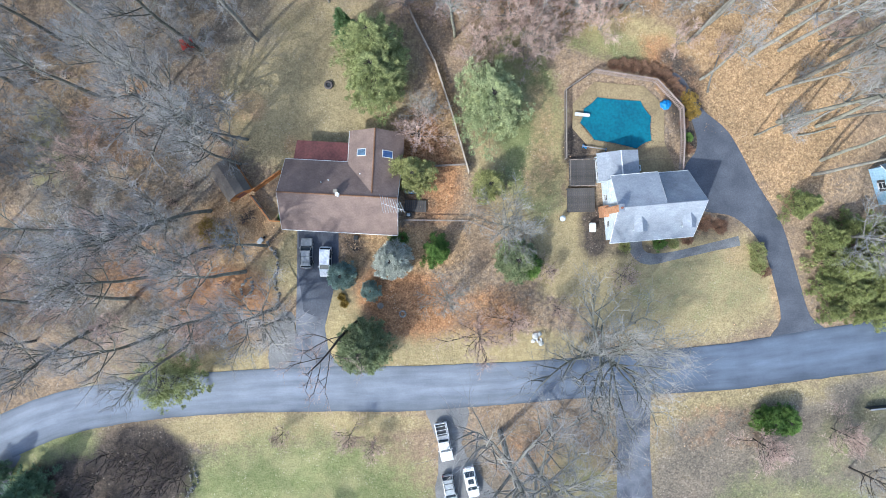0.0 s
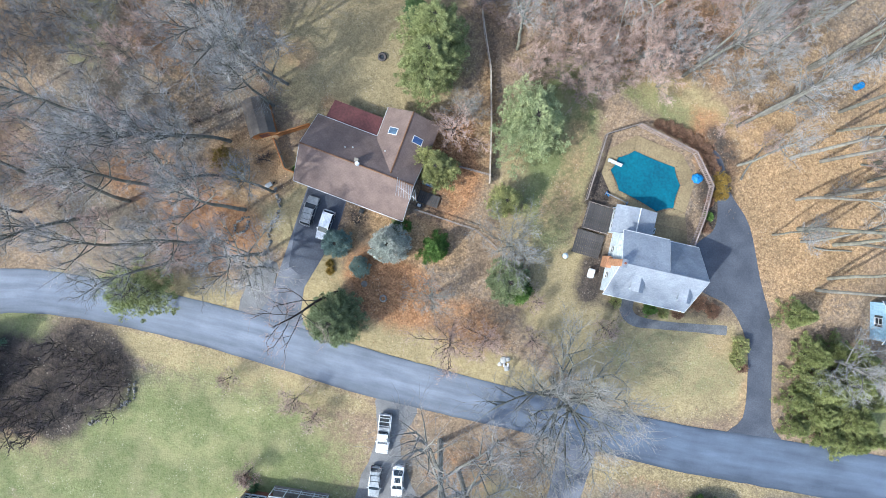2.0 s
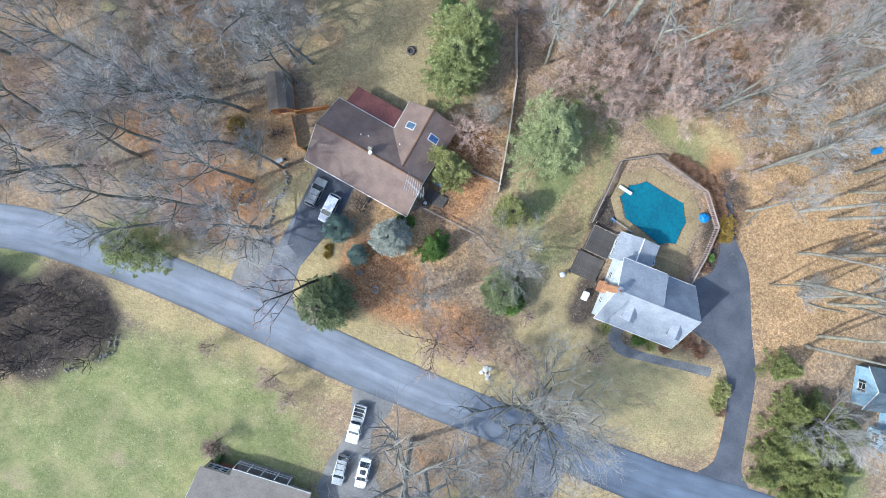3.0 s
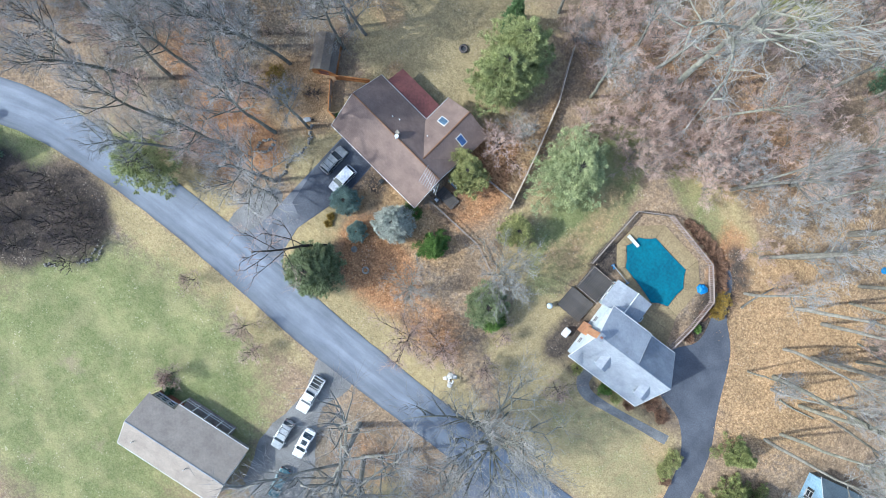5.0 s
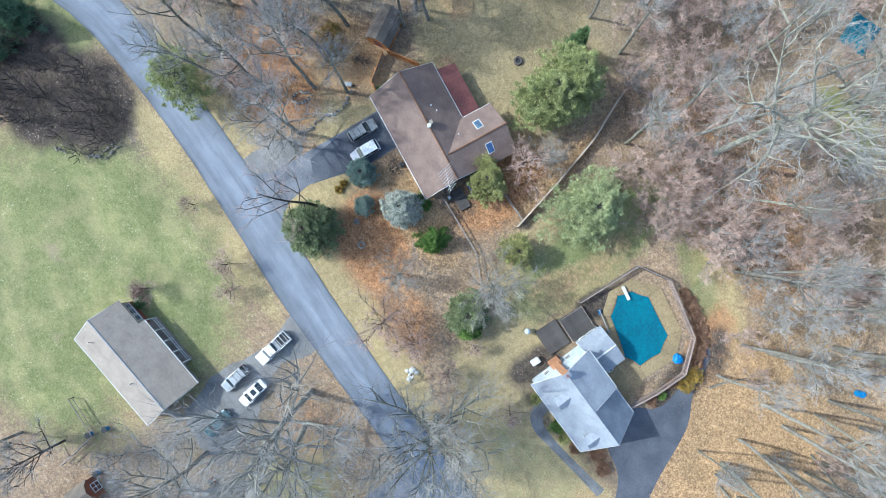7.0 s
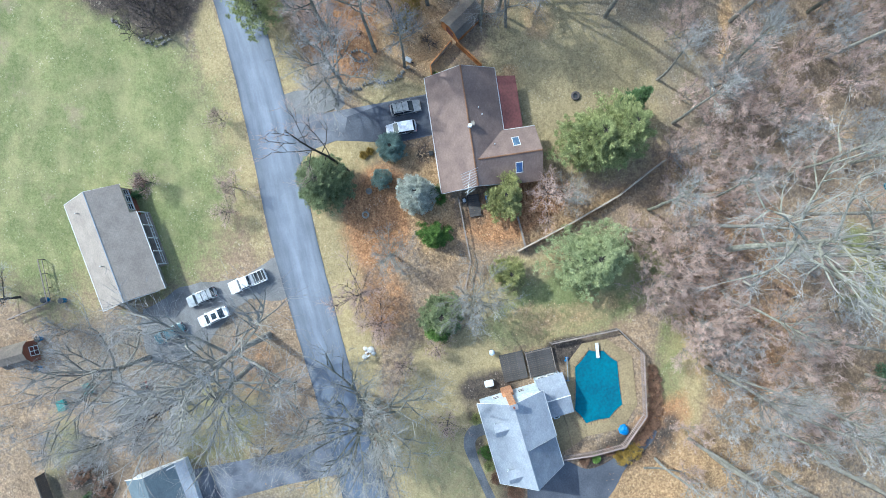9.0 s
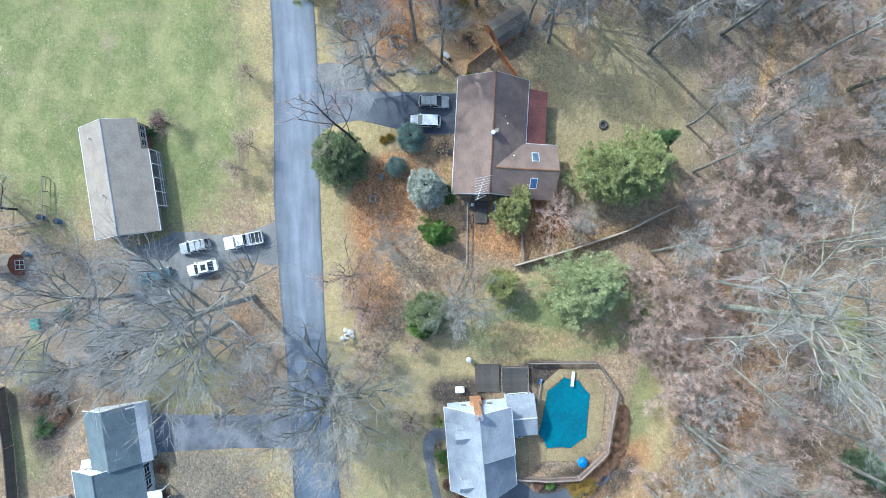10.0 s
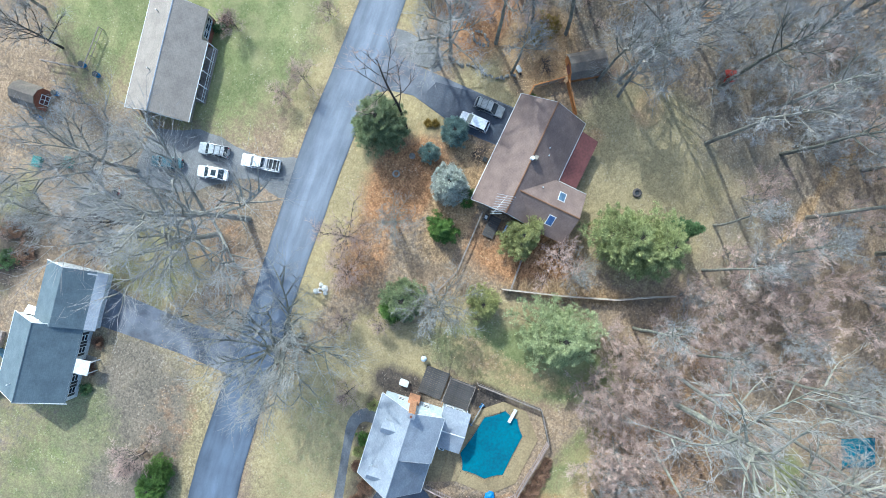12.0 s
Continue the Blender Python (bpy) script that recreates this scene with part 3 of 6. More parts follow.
solo("gravel_patch", flat_shape([(-25.8, -10.8), (-22.8, -10.8), (-22.9, -18.6), (-26.6, -18.6)], 0.02, smooth=4, wobble=0.5), GRAVEL, "grey gravel pull-off beside the driveway", "driveway", kind="structure")
solo("front_path", strip([(30.3, 2.2, 1.9), (30.6, 0.2, 2.0), (32.4, -0.9, 1.8), (36, -0.4, 1.3), (41, 0.8, 1.3), (46.4, 2.1, 1.5)], 0.03, wobble=0.05), PATH_STONE, "grey curved garden path to the front door", "path", kind="structure")

# ---------------------------------------------------------------- the brown house
def brown_house():
    h = thing("house", "low brown L-shaped house with shingled roof", "house", pose(-15.0, 7.85, 0, 0, 0, -2.4))
    E, R = 2.7, 5.9
    walls(h, (-8.4, -4.7, 8.4, 5.0), E, SIDING_BROWN, {"s": [(1.9, 2.6, 0.02, 2.15, "garage_door"), (5.0, 2.6, 0.02, 2.15, "garage_door"), (8.6, 1.0, 0.02, 2.1, "front_door"), (11.6, 1.6, 0.9, 1.2, "window"), (14.6, 1.6, 0.9, 1.2, "window")],
                                                       "e": [(2.4, 1.4, 0.9, 1.2, "window")], "w": [(4.5, 1.2, 0.9, 1.2, "window")], "n": [(13, 2.0, 0.02, 2.1, "patio_door")]})
    for x in (-8.4, 8.2):
        gable(h, x, 4.85, E, R - 0.25, SIDING_BROWN, mid=0.15)
    walls(h, (1.6, 5.05, 8.3, 9.6), E, SIDING_BROWN, {"n": [(3.3, 1.6, 0.9, 1.2, "window")]}, name="wing_wall")
    gable(h, 9.4, 3.4, E, 5.0, SIDING_BROWN, mid=4.95, along="x")
    # main roof, with the wing's valley cut out of its north slope
    roof_slope(h, [(-8.75, -5.2, E), (8.75, -5.2, E), (8.75, 0.1, R), (-8.75, 0.1, R)], ROOF_BROWN)
    roof_slope(h, [(-8.75, 0.1, R), (8.75, 0.1, R), (8.75, 5.4, E), (-8.75, 5.4, E)], ROOF_BROWN)
    roof_slope(h, [(0.75, 5.0, E + 0.2), (0.75, 10.1, E + 0.05), (4.95, 10.1, 5.55), (4.95, 0.6, 5.55)], ROOF_BROWN)
    roof_slope(h, [(9.0, 5.0, E + 0.2), (9.0, 10.1, E + 0.05), (4.95, 10.1, 5.55), (4.95, 0.6, 5.55)], ROOF_BROWN)
    part("ridge_cap", rod((-8.76, 0.1, R - 0.04), (8.76, 0.1, R - 0.04), 0.13, 6), RIDGE_BROWN, h)
    part("ridge_cap", rod((4.95, 0.6, 5.51), (4.95, 10.12, 5.51), 0.13, 6), RIDGE_BROWN, h)
    gutter(h, (-8.75, -5.25, E - 0.1), (8.75, -5.25, E - 0.1))
    gutter(h, (-8.75, 5.45, E - 0.1), (0.6, 5.45, E - 0.1))
    gutter(h, (0.7, 5.5, E), (0.7, 10.1, E - 0.05))
    for x in (-8.78, 8.78):
        for y, z in ((-5.2, E), (5.4, E)):
            part("rake_board", rod((x, y, z - 0.08), (x, 0.1, R - 0.08), 0.06, 4), TRIM, h)
    for x, y, z, turn in ((3.0, 6.7, 4.22, -33.7), (6.75, 6.6, 4.26, 34.7)):
        m = pose(x, y, z, 0, turn, 0)
        fr = bmesh.new()
        for s in (-1, 1):
            box(0.09, 1.1, 0.16, (s * 0.82, 0, 0), bm=fr)
            box(1.55, 0.09, 0.16, (0, s * 0.5, 0), bm=fr)
        sk = part("skylight", fr, TRIM, h, "white-framed skylight", m)
        part("pane", box(1.54, 0.9, 0.04, (0, 0, 0.09)), SKYGLASS if x > 5 else SKYGLASS_PALE, sk)
    ch = part("chimney", box(0.6, 0.45, 1.1, (-0.2, 0.65, 5.2), 0.03), SIDING_TAN, h, "beige metal chimney box")
    part("flue_cap", rod((0.12, 0.15, 5.5), (0.12, 0.15, 6.5), 0.3, 12), WHITE, ch)
    for x, y, z in ((-1.6, 2.3, 4.57), (-2.6, 1.9, 4.8), (2.9, 3.5, 4.2)):
        part("vent_pipe", rod((x, y, z - 0.2), (x, y, z + 0.45), 0.09, 8), WHITE, h)
    # maroon patio roof in the corner of the two wings
    pr = part("patio_roof", slab([(-7.6, 5.5, 2.45), (0.5, 5.5, 2.45), (0.5, 8.4, 2.2), (-7.3, 8.4, 2.2)], 0.08), MAROON, h, "maroon metal patio roof")
    for x in (-7.0, -3.3, 0.2):
        part("patio_post", rod((x, 8.2, 0), (x, 8.2, 2.15), 0.06, 6), TRIM, pr)
    return h


brown_house()


def tv_antenna():
    a = thing("tv_antenna", "many-armed metal television antenna on the gable", "antenna", pose(-6.6, 6.3, 5.2, 0, 0, -8))
    part("mast", rod((0, 0, -1.2), (0, 0, 1.6), 0.035, 6), GALV, a)
    part("boom", rod((-1.9, 0.2, 1.5), (1.3, -0.3, 1.5), 0.035, 6), GALV, a)
    for k in range(9):
        x = -1.8 + k * 0.37
        w = 1.15 - k * 0.07
        part("element", rod((x - 0.5, w + 0.2, 1.5), (x + 0.4, -w, 1.5), 0.04, 5), GALV, a)


tv_antenna()

# ---------------------------------------------------------------- the pool house
def pool_house():
    h = thing("house", "pale blue cape house with grey shingled roof", "house", pose(31.2, 7.0, 0, 0, 0, 5.5))
    R, E, B = 7.75, 2.95, 5.5
    walls(h, (-5.95, -4.5, 5.95, 4.4), E, SIDING, {"s": [(2.2, 1.2, 0.9, 1.3, "window"), (5.6, 1.0, 0.02, 2.1, "front_door"), (9.4, 1.2, 0.9, 1.3, "window")], "w": [(2.2, 1.0, 0.9, 1.3, "window"), (6.2, 1.0, 0.9, 1.3, "window")], "e": [(4.2, 1.2, 0.9, 1.3, "window")]})
    # west gable up to the ridge and the taller wall of the back dormer
    for x in (-5.95, 5.75):
        b = bmesh.new()
        prof = [(-4.5, E), (4.4, E), (4.4, B - 0.35), (0.0, R - 0.25)] if x < 0 else [(-4.5, E), (4.4, E), (0.0, R - 0.25)]
        for dx in (0, 0.2):
            b.faces.new([b.verts.new((x + dx, y, z)) for y, z in prof])
        b.verts.ensure_lookup_table()
        k = len(prof)
        for i in range(k):
            j = (i + 1) % k
            b.faces.new([b.verts[v] for v in (i, j, j + k, i + k)])
        part("gable_wall", b, SIDING, h)
    for y in (2.1, 2.9):
        window(h, pose(-5.97, 0, 0, 0, 0, 270), 0.62, 0.95, -y, 3.9)
    part("dormer_wall", box(6.0, 0.2, B - E - 0.1, (-2.75, 4.3, E - 0.05)), SIDING, h)
    part("dormer_wall", box(0.2, 4.0, 2.0, (0.2, 2.3, 3.3)), SIDING, h)
    roof_slope(h, [(-6.25, -4.95, E - 0.2), (6.25, -4.95, E - 0.2), (6.25, 0, R), (-6.25, 0, R)], ROOF_GREY)
    roof_slope(h, [(0.4, 0, R), (6.25, 0, R), (6.25, 4.9, E - 0.2), (0.4, 4.9, E - 0.2)], ROOF_GREY)
    roof_slope(h, [(-6.25, 0, R + 0.02), (0.55, 0, R + 0.02), (0.55, 4.75, B), (-6.25, 4.75, B)], ROOF_GREY, "dormer_roof")
    part("ridge_cap", rod((-6.26, 0, R - 0.03), (6.26, 0, R - 0.03), 0.1, 6), ROOF_GREY, h)
    for y, z in ((-4.95, E - 0.28), (4.75, B - 0.1)):
        part("rake_board", rod((-6.28, y, z), (-6.28, 0, R - 0.1), 0.06, 4), TRIM, h)
    part("rake_board", rod((0.58, 4.75, B - 0.06), (0.58, 0.4, R - 0.2), 0.05, 4), TRIM, h)
    part("rake_board", rod((6.28, -4.95, E - 0.28), (6.28, 0, R - 0.1), 0.06, 4), TRIM, h)
    part("rake_board", rod((6.28, 4.9, E - 0.28), (6.28, 0, R - 0.1), 0.06, 4), TRIM, h)
    gutter(h, (-6.25, -5.0, E - 0.3), (6.25, -5.0, E - 0.3))
    gutter(h, (0.6, 4.97, E - 0.3), (6.25, 4.97, E - 0.3))
    gutter(h, (-6.25, 4.82, B - 0.1), (0.55, 4.82, B - 0.1))
    # two small gabled dormers on the front slope
    for x in (-2.6, 4.4):
        d = part("dormer", box(1.5, 0.14, 1.55, (x, -3.3, 4.2)), SIDING, h)
        for s in (-1, 1):
            part("cheek", box(0.12, 1.9, 0.9, (x + s * 0.69, -2.3, 4.85)), ROOF_GREY, d)
            part("dormer_slope", slab([(x, -3.6, 6.35), (x, -1.35, 6.35), (x + s * 0.95, -2.1, 5.6), (x + s * 0.95, -3.6, 5.6)], 0.1), ROOF_GREY, d)
        b = bmesh.new()
        for y in (-3.36, -3.24):
            b.faces.new([b.verts.new(p) for p in ((x - 0.75, y, 5.7), (x + 0.75, y, 5.7), (x, y, 6.25))])
        b.verts.ensure_lookup_table()
        for i in range(3):
            j = (i + 1) % 3
            b.faces.new([b.verts[v] for v in (i, j, j + 3, i + 3)])
        part("dormer_gable", b, SIDING, d)
        window(h, pose(x, -3.38, 0), 0.8, 1.05, 0, 4.45)
    # chimney on the west gable
    c = bmesh.new()
    box(0.75, 1.7, 2.6, (-6.35, -0.1, 0), 0.02, bm=c)
    box(0.6, 0.95, 6.3, (-6.28, -0.1, 2.5), 0.02, bm=c)
    ch = part("chimney", c, BRICK_ORANGE, h, "orange brick chimney up the gable wall")
    part("chimney_cap", box(0.8, 1.15, 0.12, (-6.28, -0.1, 8.8), 0.02), GALV, ch)
    part("flue", rod((-6.28, -0.1, 8.92), (-6.28, -0.1, 9.2), 0.16, 8), BRICK_RED, ch)
    # low room behind, its ridge running away from the house
    x0, x1, y0, y1 = -6.8, -1.2, 4.45, 8.4
    walls(h, (x0, y0, x1, y1), 2.4, SIDING, {"w": [(1.2, 1.2, 0.9, 1.3, "window"), (2.7, 1.2, 0.9, 1.3, "window")], "n": [(2.8, 2.0, 0.02, 2.1, "patio_door")]}, name="annex_wall")
    xm = -3.75
    for y in (y1 - 0.2, ):
        gable(h, y, 2.8, 2.4, 3.25, SIDING, mid=-4.0, along="x")
    roof_slope(h, [(x0 - 0.3, y0, 2.45), (x0 - 0.3, y1 + 0.3, 2.45), (xm, y1 + 0.3, 3.5), (xm, y0, 3.5)], ROOF_GREY, "annex_roof")
    roof_slope(h, [(x1 + 0.3, y0, 2.6), (x1 + 0.3, y1 + 0.3, 2.6), (xm, y1 + 0.3, 3.5), (xm, y0, 3.5)], ROOF_GREY, "annex_roof")
    part("ridge_cap", rod((xm, y0, 3.48), (xm, y1 + 0.32, 3.48), 0.1, 6), TRIM, h)
    part("vent_pipe", rod((1.2, 3.1, 4.2), (1.2, 3.1, 5.0), 0.07, 8), WHITE, h)
    return h


pool_house()

# ---------------------------------------------------------------- the ranch house
def ranch_house():
    h = thing("house", "long low ranch house with tan-grey shingled roof", "house", pose(-8.0, -47.5, 0, 0, 0, 9.4))
    E, R = 2.75, 5.0
    walls(h, (-8.1, -4.3, 8.1, 4.0), E, SIDING_TAN, {"n": [(3.5, 1.6, 0.9, 1.3, "window"), (6.2, 1.0, 0.02, 2.1, "front_door"), (9, 1.6, 0.9, 1.3, "window"), (13.2, 1.0, 1.1, 1.2, "window"), (14.4, 1.0, 1.1, 1.2, "window"), (15.5, 0.8, 1.1, 1.2, "window")],
                                                    "s": [(3, 1.6, 0.9, 1.2, "window"), (9, 1.6, 0.9, 1.2, "window")], "e": [(4, 1.2, 0.9, 1.2, "window")]})
    part("brick_face", box(4.2, 0.12, 1.0, (-5.9, 4.07, 0)), BRICK_RED, h, "red brick lower wall")
    for x in (-8.1, 7.9):
        gable(h, x, 4.15, E, R - 0.3, SIDING_TAN, mid=-0.15)
    roof_slope(h, [(-8.5, -4.8, E - 0.1), (8.5, -4.8, E - 0.1), (8.5, 0, R), (-8.5, 0, R)], ROOF_TAN)
    roof_slope(h, [(-8.5, 0, R), (8.5, 0, R), (8.5, 5.0, E - 0.1), (-3.9, 5.0, E - 0.1), (-3.9, 4.2, E + 0.28), (-8.5, 4.2, E + 0.28)], ROOF_TAN)
    part("ridge_cap", rod((-8.5, 0, R - 0.03), (8.5, 0, R - 0.03), 0.1, 6), ROOF_GREY, h)
    gutter(h, (-8.5, -4.85, E - 0.15), (8.5, -4.85, E - 0.15)), gutter(h, (-3.9, 5.05, E - 0.15), (8.5, 5.05, E - 0.15))
    for x in (-8.52, 8.52):
        for y in (-4.8, 4.2):
            part("rake_board", rod((x, y, E - 0.1), (x, 0, R - 0.08), 0.06, 4), TRIM, h)
    por = part("porch_floor", box(8.6, 1.4, 0.35, (0.5, 4.75, 0.0)), WOOD_GREY, h, "pale wooden porch floor")
    for k in range(5):
        part("porch_post", box(0.12, 0.12, 2.35, (-3.7 + k * 2.1, 5.35, 0.35)), TRIM, por)
    for z in (0.55, 1.2):
        part("porch_rail", box(8.5, 0.07, 0.08, (0.5, 5.35, z)), TRIM, por)
    for k in range(14):
        part("baluster", box(0.05, 0.05, 0.6, (-3.5 + k * 0.62, 5.35, 0.6)), TRIM, por)
    for x, y in ((-6.2, -2.5), (2.5, -1.4)):
        z = R - 2.35 * abs(y) / 4.8
        part("vent_pipe", rod((x, y, z - 0.2), (x, y, z + 0.7), 0.09, 8), GALV, h)


ranch_house()


# ---------------------------------------------------------------- the white house across the road
def white_house():
    h = thing("house", "white one-storey house with slate-blue roof", "house", pose(40.7, -47.8, 0, 0, 0, 9.2))
    E, R = 2.6, 5.9
    front = [(11.6 - c, 1.0, 0.85, 1.35, "window") for c in (1.7, 3.6, 8.0, 9.9)] + [(5.8, 1.0, 0.02, 2.1, "front_door")]
    walls(h, (-5.6, -5.1, 5.6, 5.05), E, WHITE, {"n": [(c - 0.2, *r) for c, *r in front], "w": [(8, 0.9, 0.9, 1.2, "window")]}, shutters=PLASTIC_DARK)
    for x in (-5.6, 5.4):
        gable(h, x, 5.0, E, R - 0.3, WHITE, mid=-0.08)
    for y in (-1.0, 0.1):
        window(h, pose(-5.62, 0, 0, 0, 0, 270), 0.5, 0.8, -y, 3.4)
    roof_slope(h, [(-5.9, -5.5, E - 0.15), (5.9, -5.5, E - 0.15), (5.9, 0, R), (-5.9, 0, R)], ROOF_SLATE)
    roof_slope(h, [(-5.9, 5.2, E - 0.1), (5.9, 5.2, E - 0.1), (5.9, 0, R), (-5.9, 0, R)], ROOF_SLATE)
    part("ridge_cap", rod((-5.9, 0, R - 0.03), (5.9, 0, R - 0.03), 0.1, 6), ROOF_SLATE, h)
    for x in (-5.93, 5.93):
        for y in (-5.5, 5.4):
            part("rake_board", rod((x, y, E - 0.2), (x, 0, R - 0.06), 0.09, 4), TRIM, h)
    gutter(h, (-5.9, -5.55, E - 0.22), (5.9, -5.55, E - 0.22))
    po = part("portico", slab([(-1.1, 5.1, 2.5), (1.1, 5.1, 2.5), (1.1, 7.3, 2.4), (-1.1, 7.3, 2.4)], 0.15), WHITE, h, "white flat-roofed portico")
    for x in (-0.85, 0.85):
        part("column", rod((x, 7.1, 0), (x, 7.1, 2.27), 0.1, 10), WHITE, po)
    part("step", box(2.2, 1.6, 0.18, (0, 5.8, 0)), STONE, po)
    part("vent_pipe", rod((3.9, -1.8, 4.5), (3.9, -1.8, 5.4), 0.08, 8), WHITE, h)
    # garage wing
    x0, x1, y0, y1, mid = -14.2, -5.65, -2.2, 6.0, 1.9
    walls(h, (x0, y0, x1, y1), 2.5, WHITE, {"n": [(2.4, 2.6, 0.02, 2.1, "garage_door"), (5.8, 2.6, 0.02, 2.1, "garage_door")], "w": [(3.0, 0.9, 0.9, 1.2, "window")]}, name="wing_wall")
    gable(h, x0, 4.1, 2.5, 4.95, WHITE, mid=mid)
    roof_slope(h, [(x0 - 0.3, y0 - 0.4, 2.4), (x1, y0 - 0.4, 2.4), (x1, mid, 5.1), (x0 - 0.3, mid, 5.1)], ROOF_SLATE, "wing_roof")
    roof_slope(h, [(x0 - 0.3, y1 - 0.6, 2.8), (x1, y1 - 0.6, 2.8), (x1, mid, 5.1), (x0 - 0.3, mid, 5.1)], ROOF_SLATE, "wing_roof")
    roof_slope(h, [(x0 - 0.3, y1 - 0.62, 2.82), (x1 - 0.05, y1 - 0.62, 2.82), (x1 - 0.05, y1 + 0.9, 2.45), (x0 - 0.3, y1 + 0.9, 2.45)], ROOF_GREY, "porch_roof", 0.1)
    for y in (y0 - 0.4, y1 - 0.6):
        part("rake_board", rod((x0 - 0.33, y, 2.45), (x0 - 0.33, mid, 5.05), 0.09, 4), TRIM, h)
    part("awning", slab([(-7.2, -2.3, 2.5), (-5.9, -2.3, 2.5), (-5.9, -4.4, 2.2), (-7.2, -4.0, 2.2)], 0.08), WHITE, h, "white back-door awning")


white_house()


def east_house():
    h = thing("house", "pale blue-sided house with dark roof behind the hedge", "house", pose(71.4, 12.0, 0, 0, 0, 17.5))
    walls(h, (-4.6, -2.9, 6, 2.9), 2.8, SIDING_BLUE, {"w": [(2.6, 1.0, 0.9, 1.3, "window")]}, shutters=PLASTIC_DARK)
    for x in (-4.6, 5.8):
        gable(h, x, 2.9, 2.8, 4.65, SIDING_BLUE)
    for k in (-1, 1):
        roof_slope(h, [(-4.9, k * 3.3, 2.6), (6.3, k * 3.3, 2.6), (6.3, 0, 4.9), (-4.9, 0, 4.9)], ROOF_SLATE)
        part("rake_board", rod((-4.93, k * 3.3, 2.55), (-4.93, 0, 4.85), 0.07, 4), TRIM, h)
    part("ridge_cap", rod((-4.9, 0, 4.87), (6.3, 0, 4.87), 0.1, 6), ROOF_SLATE, h)
    walls(h, (0.2, -6.1, 6, -2.95), 2.3, SIDING_BLUE, name="link_wall")
    roof_slope(h, [(-0.1, -6.1, 3.0), (6.3, -6.1, 3.0), (6.3, -3.2, 2.6), (-0.1, -3.2, 2.6)], ROOF_SLATE, "link_roof")
    walls(h, (-1.3, -8.9, 5.4, -6.15), 2.5, SIDING_BLUE, {"w": [(1.2, 0.9, 0.9, 1.2, "window")]}, name="wing_wall", shutters=PLASTIC_DARK)
    gable(h, -1.3, 1.35, 2.5, 3.3, SIDING_BLUE, mid=-7.52)
    for k in (-1, 1):
        roof_slope(h, [(-1.6, -7.52 + k * 1.7, 2.4), (5.7, -7.52 + k * 1.7, 2.4), (5.7, -7.52, 3.5), (-1.6, -7.52, 3.5)], ROOF_SLATE, "wing_roof")


east_house()


def garden_shed(at, turn, label, w=3.6, d=5.2, wall=WOOD_ORANGE, roof=ROOF_WOOD, cross=False):
    s = thing("garden_shed", label, "shed", pose(*at, 0, 0, 0, turn))
    walls(s, (-w / 2, -d / 2, w / 2, d / 2), 1.9, wall, {"s": [(w / 2, 1.5, 0.02, 1.75, "shed_door")]})
    for y in (-d / 2, d / 2 - 0.2):
        b = bmesh.new()
        prof = [(-w / 2, 1.9), (w / 2, 1.9), (w * 0.32, 2.75), (0, 3.15), (-w * 0.32, 2.75)]
        for dy in (0, 0.2):
            b.faces.new([b.verts.new((x, y + dy, z)) for x, z in prof])
        b.verts.ensure_lookup_table()
        for i in range(5):
            b.faces.new([b.verts[v] for v in (i, (i + 1) % 5, (i + 1) % 5 + 5, i + 5)])
        part("gable_wall", b, wall, s)
    for k in (-1, 1):
        part("roof_slope", slab([(k * w * 0.56, -d / 2 - 0.2, 1.85), (k * w * 0.56, d / 2 + 0.2, 1.85), (k * w * 0.33, d / 2 + 0.2, 2.82), (k * w * 0.33, -d / 2 - 0.2, 2.82)], 0.06), roof, s)
        part("roof_slope", slab([(k * w * 0.33, -d / 2 - 0.2, 2.82), (k * w * 0.33, d / 2 + 0.2, 2.82), (0, d / 2 + 0.2, 3.25), (0, -d / 2 - 0.2, 3.25)], 0.06), roof, s)
    if cross:
        for a, b2 in (((-0.7, 0.1), (0.7, 0.1)), ((-0.7, 1.7), (0.7, 1.7)), ((-0.7, 0.1), (-0.7, 1.7)), ((0.7, 0.1), (0.7, 1.7)), ((0, 0.1), (0, 1.7)), ((-0.7, 0.9), (0.7, 0.9))):
            part("door_trim", rod((a[0], -d / 2 - 0.04, a[1]), (b2[0], -d / 2 - 0.04, b2[1]), 0.06, 4), TRIM, s)


garden_shed((-32.2, 10.4), 33, "cedar garden shed with weathered gambrel roof")
garden_shed((5.2, -65.5), 185, "red barn-style shed with white door trim", 3.2, 3.6, BRICK_RED, ROOF_WOOD, True)

# ---------------------------------------------------------------- swimming pool
POOL = [(24, 24.1), (30.7, 23.6), (32.4, 21.2), (32.5, 17.5), (30.2, 16.2), (23.6, 17.5), (21.4, 20.1), (21.9, 22.3)]
RIM = [(23.6, 26.5), (31.2, 25.9), (34.4, 22.9), (34.5, 17.4), (30.4, 14.8), (22.9, 16.3), (20.2, 19.3), (20.3, 23.2)]


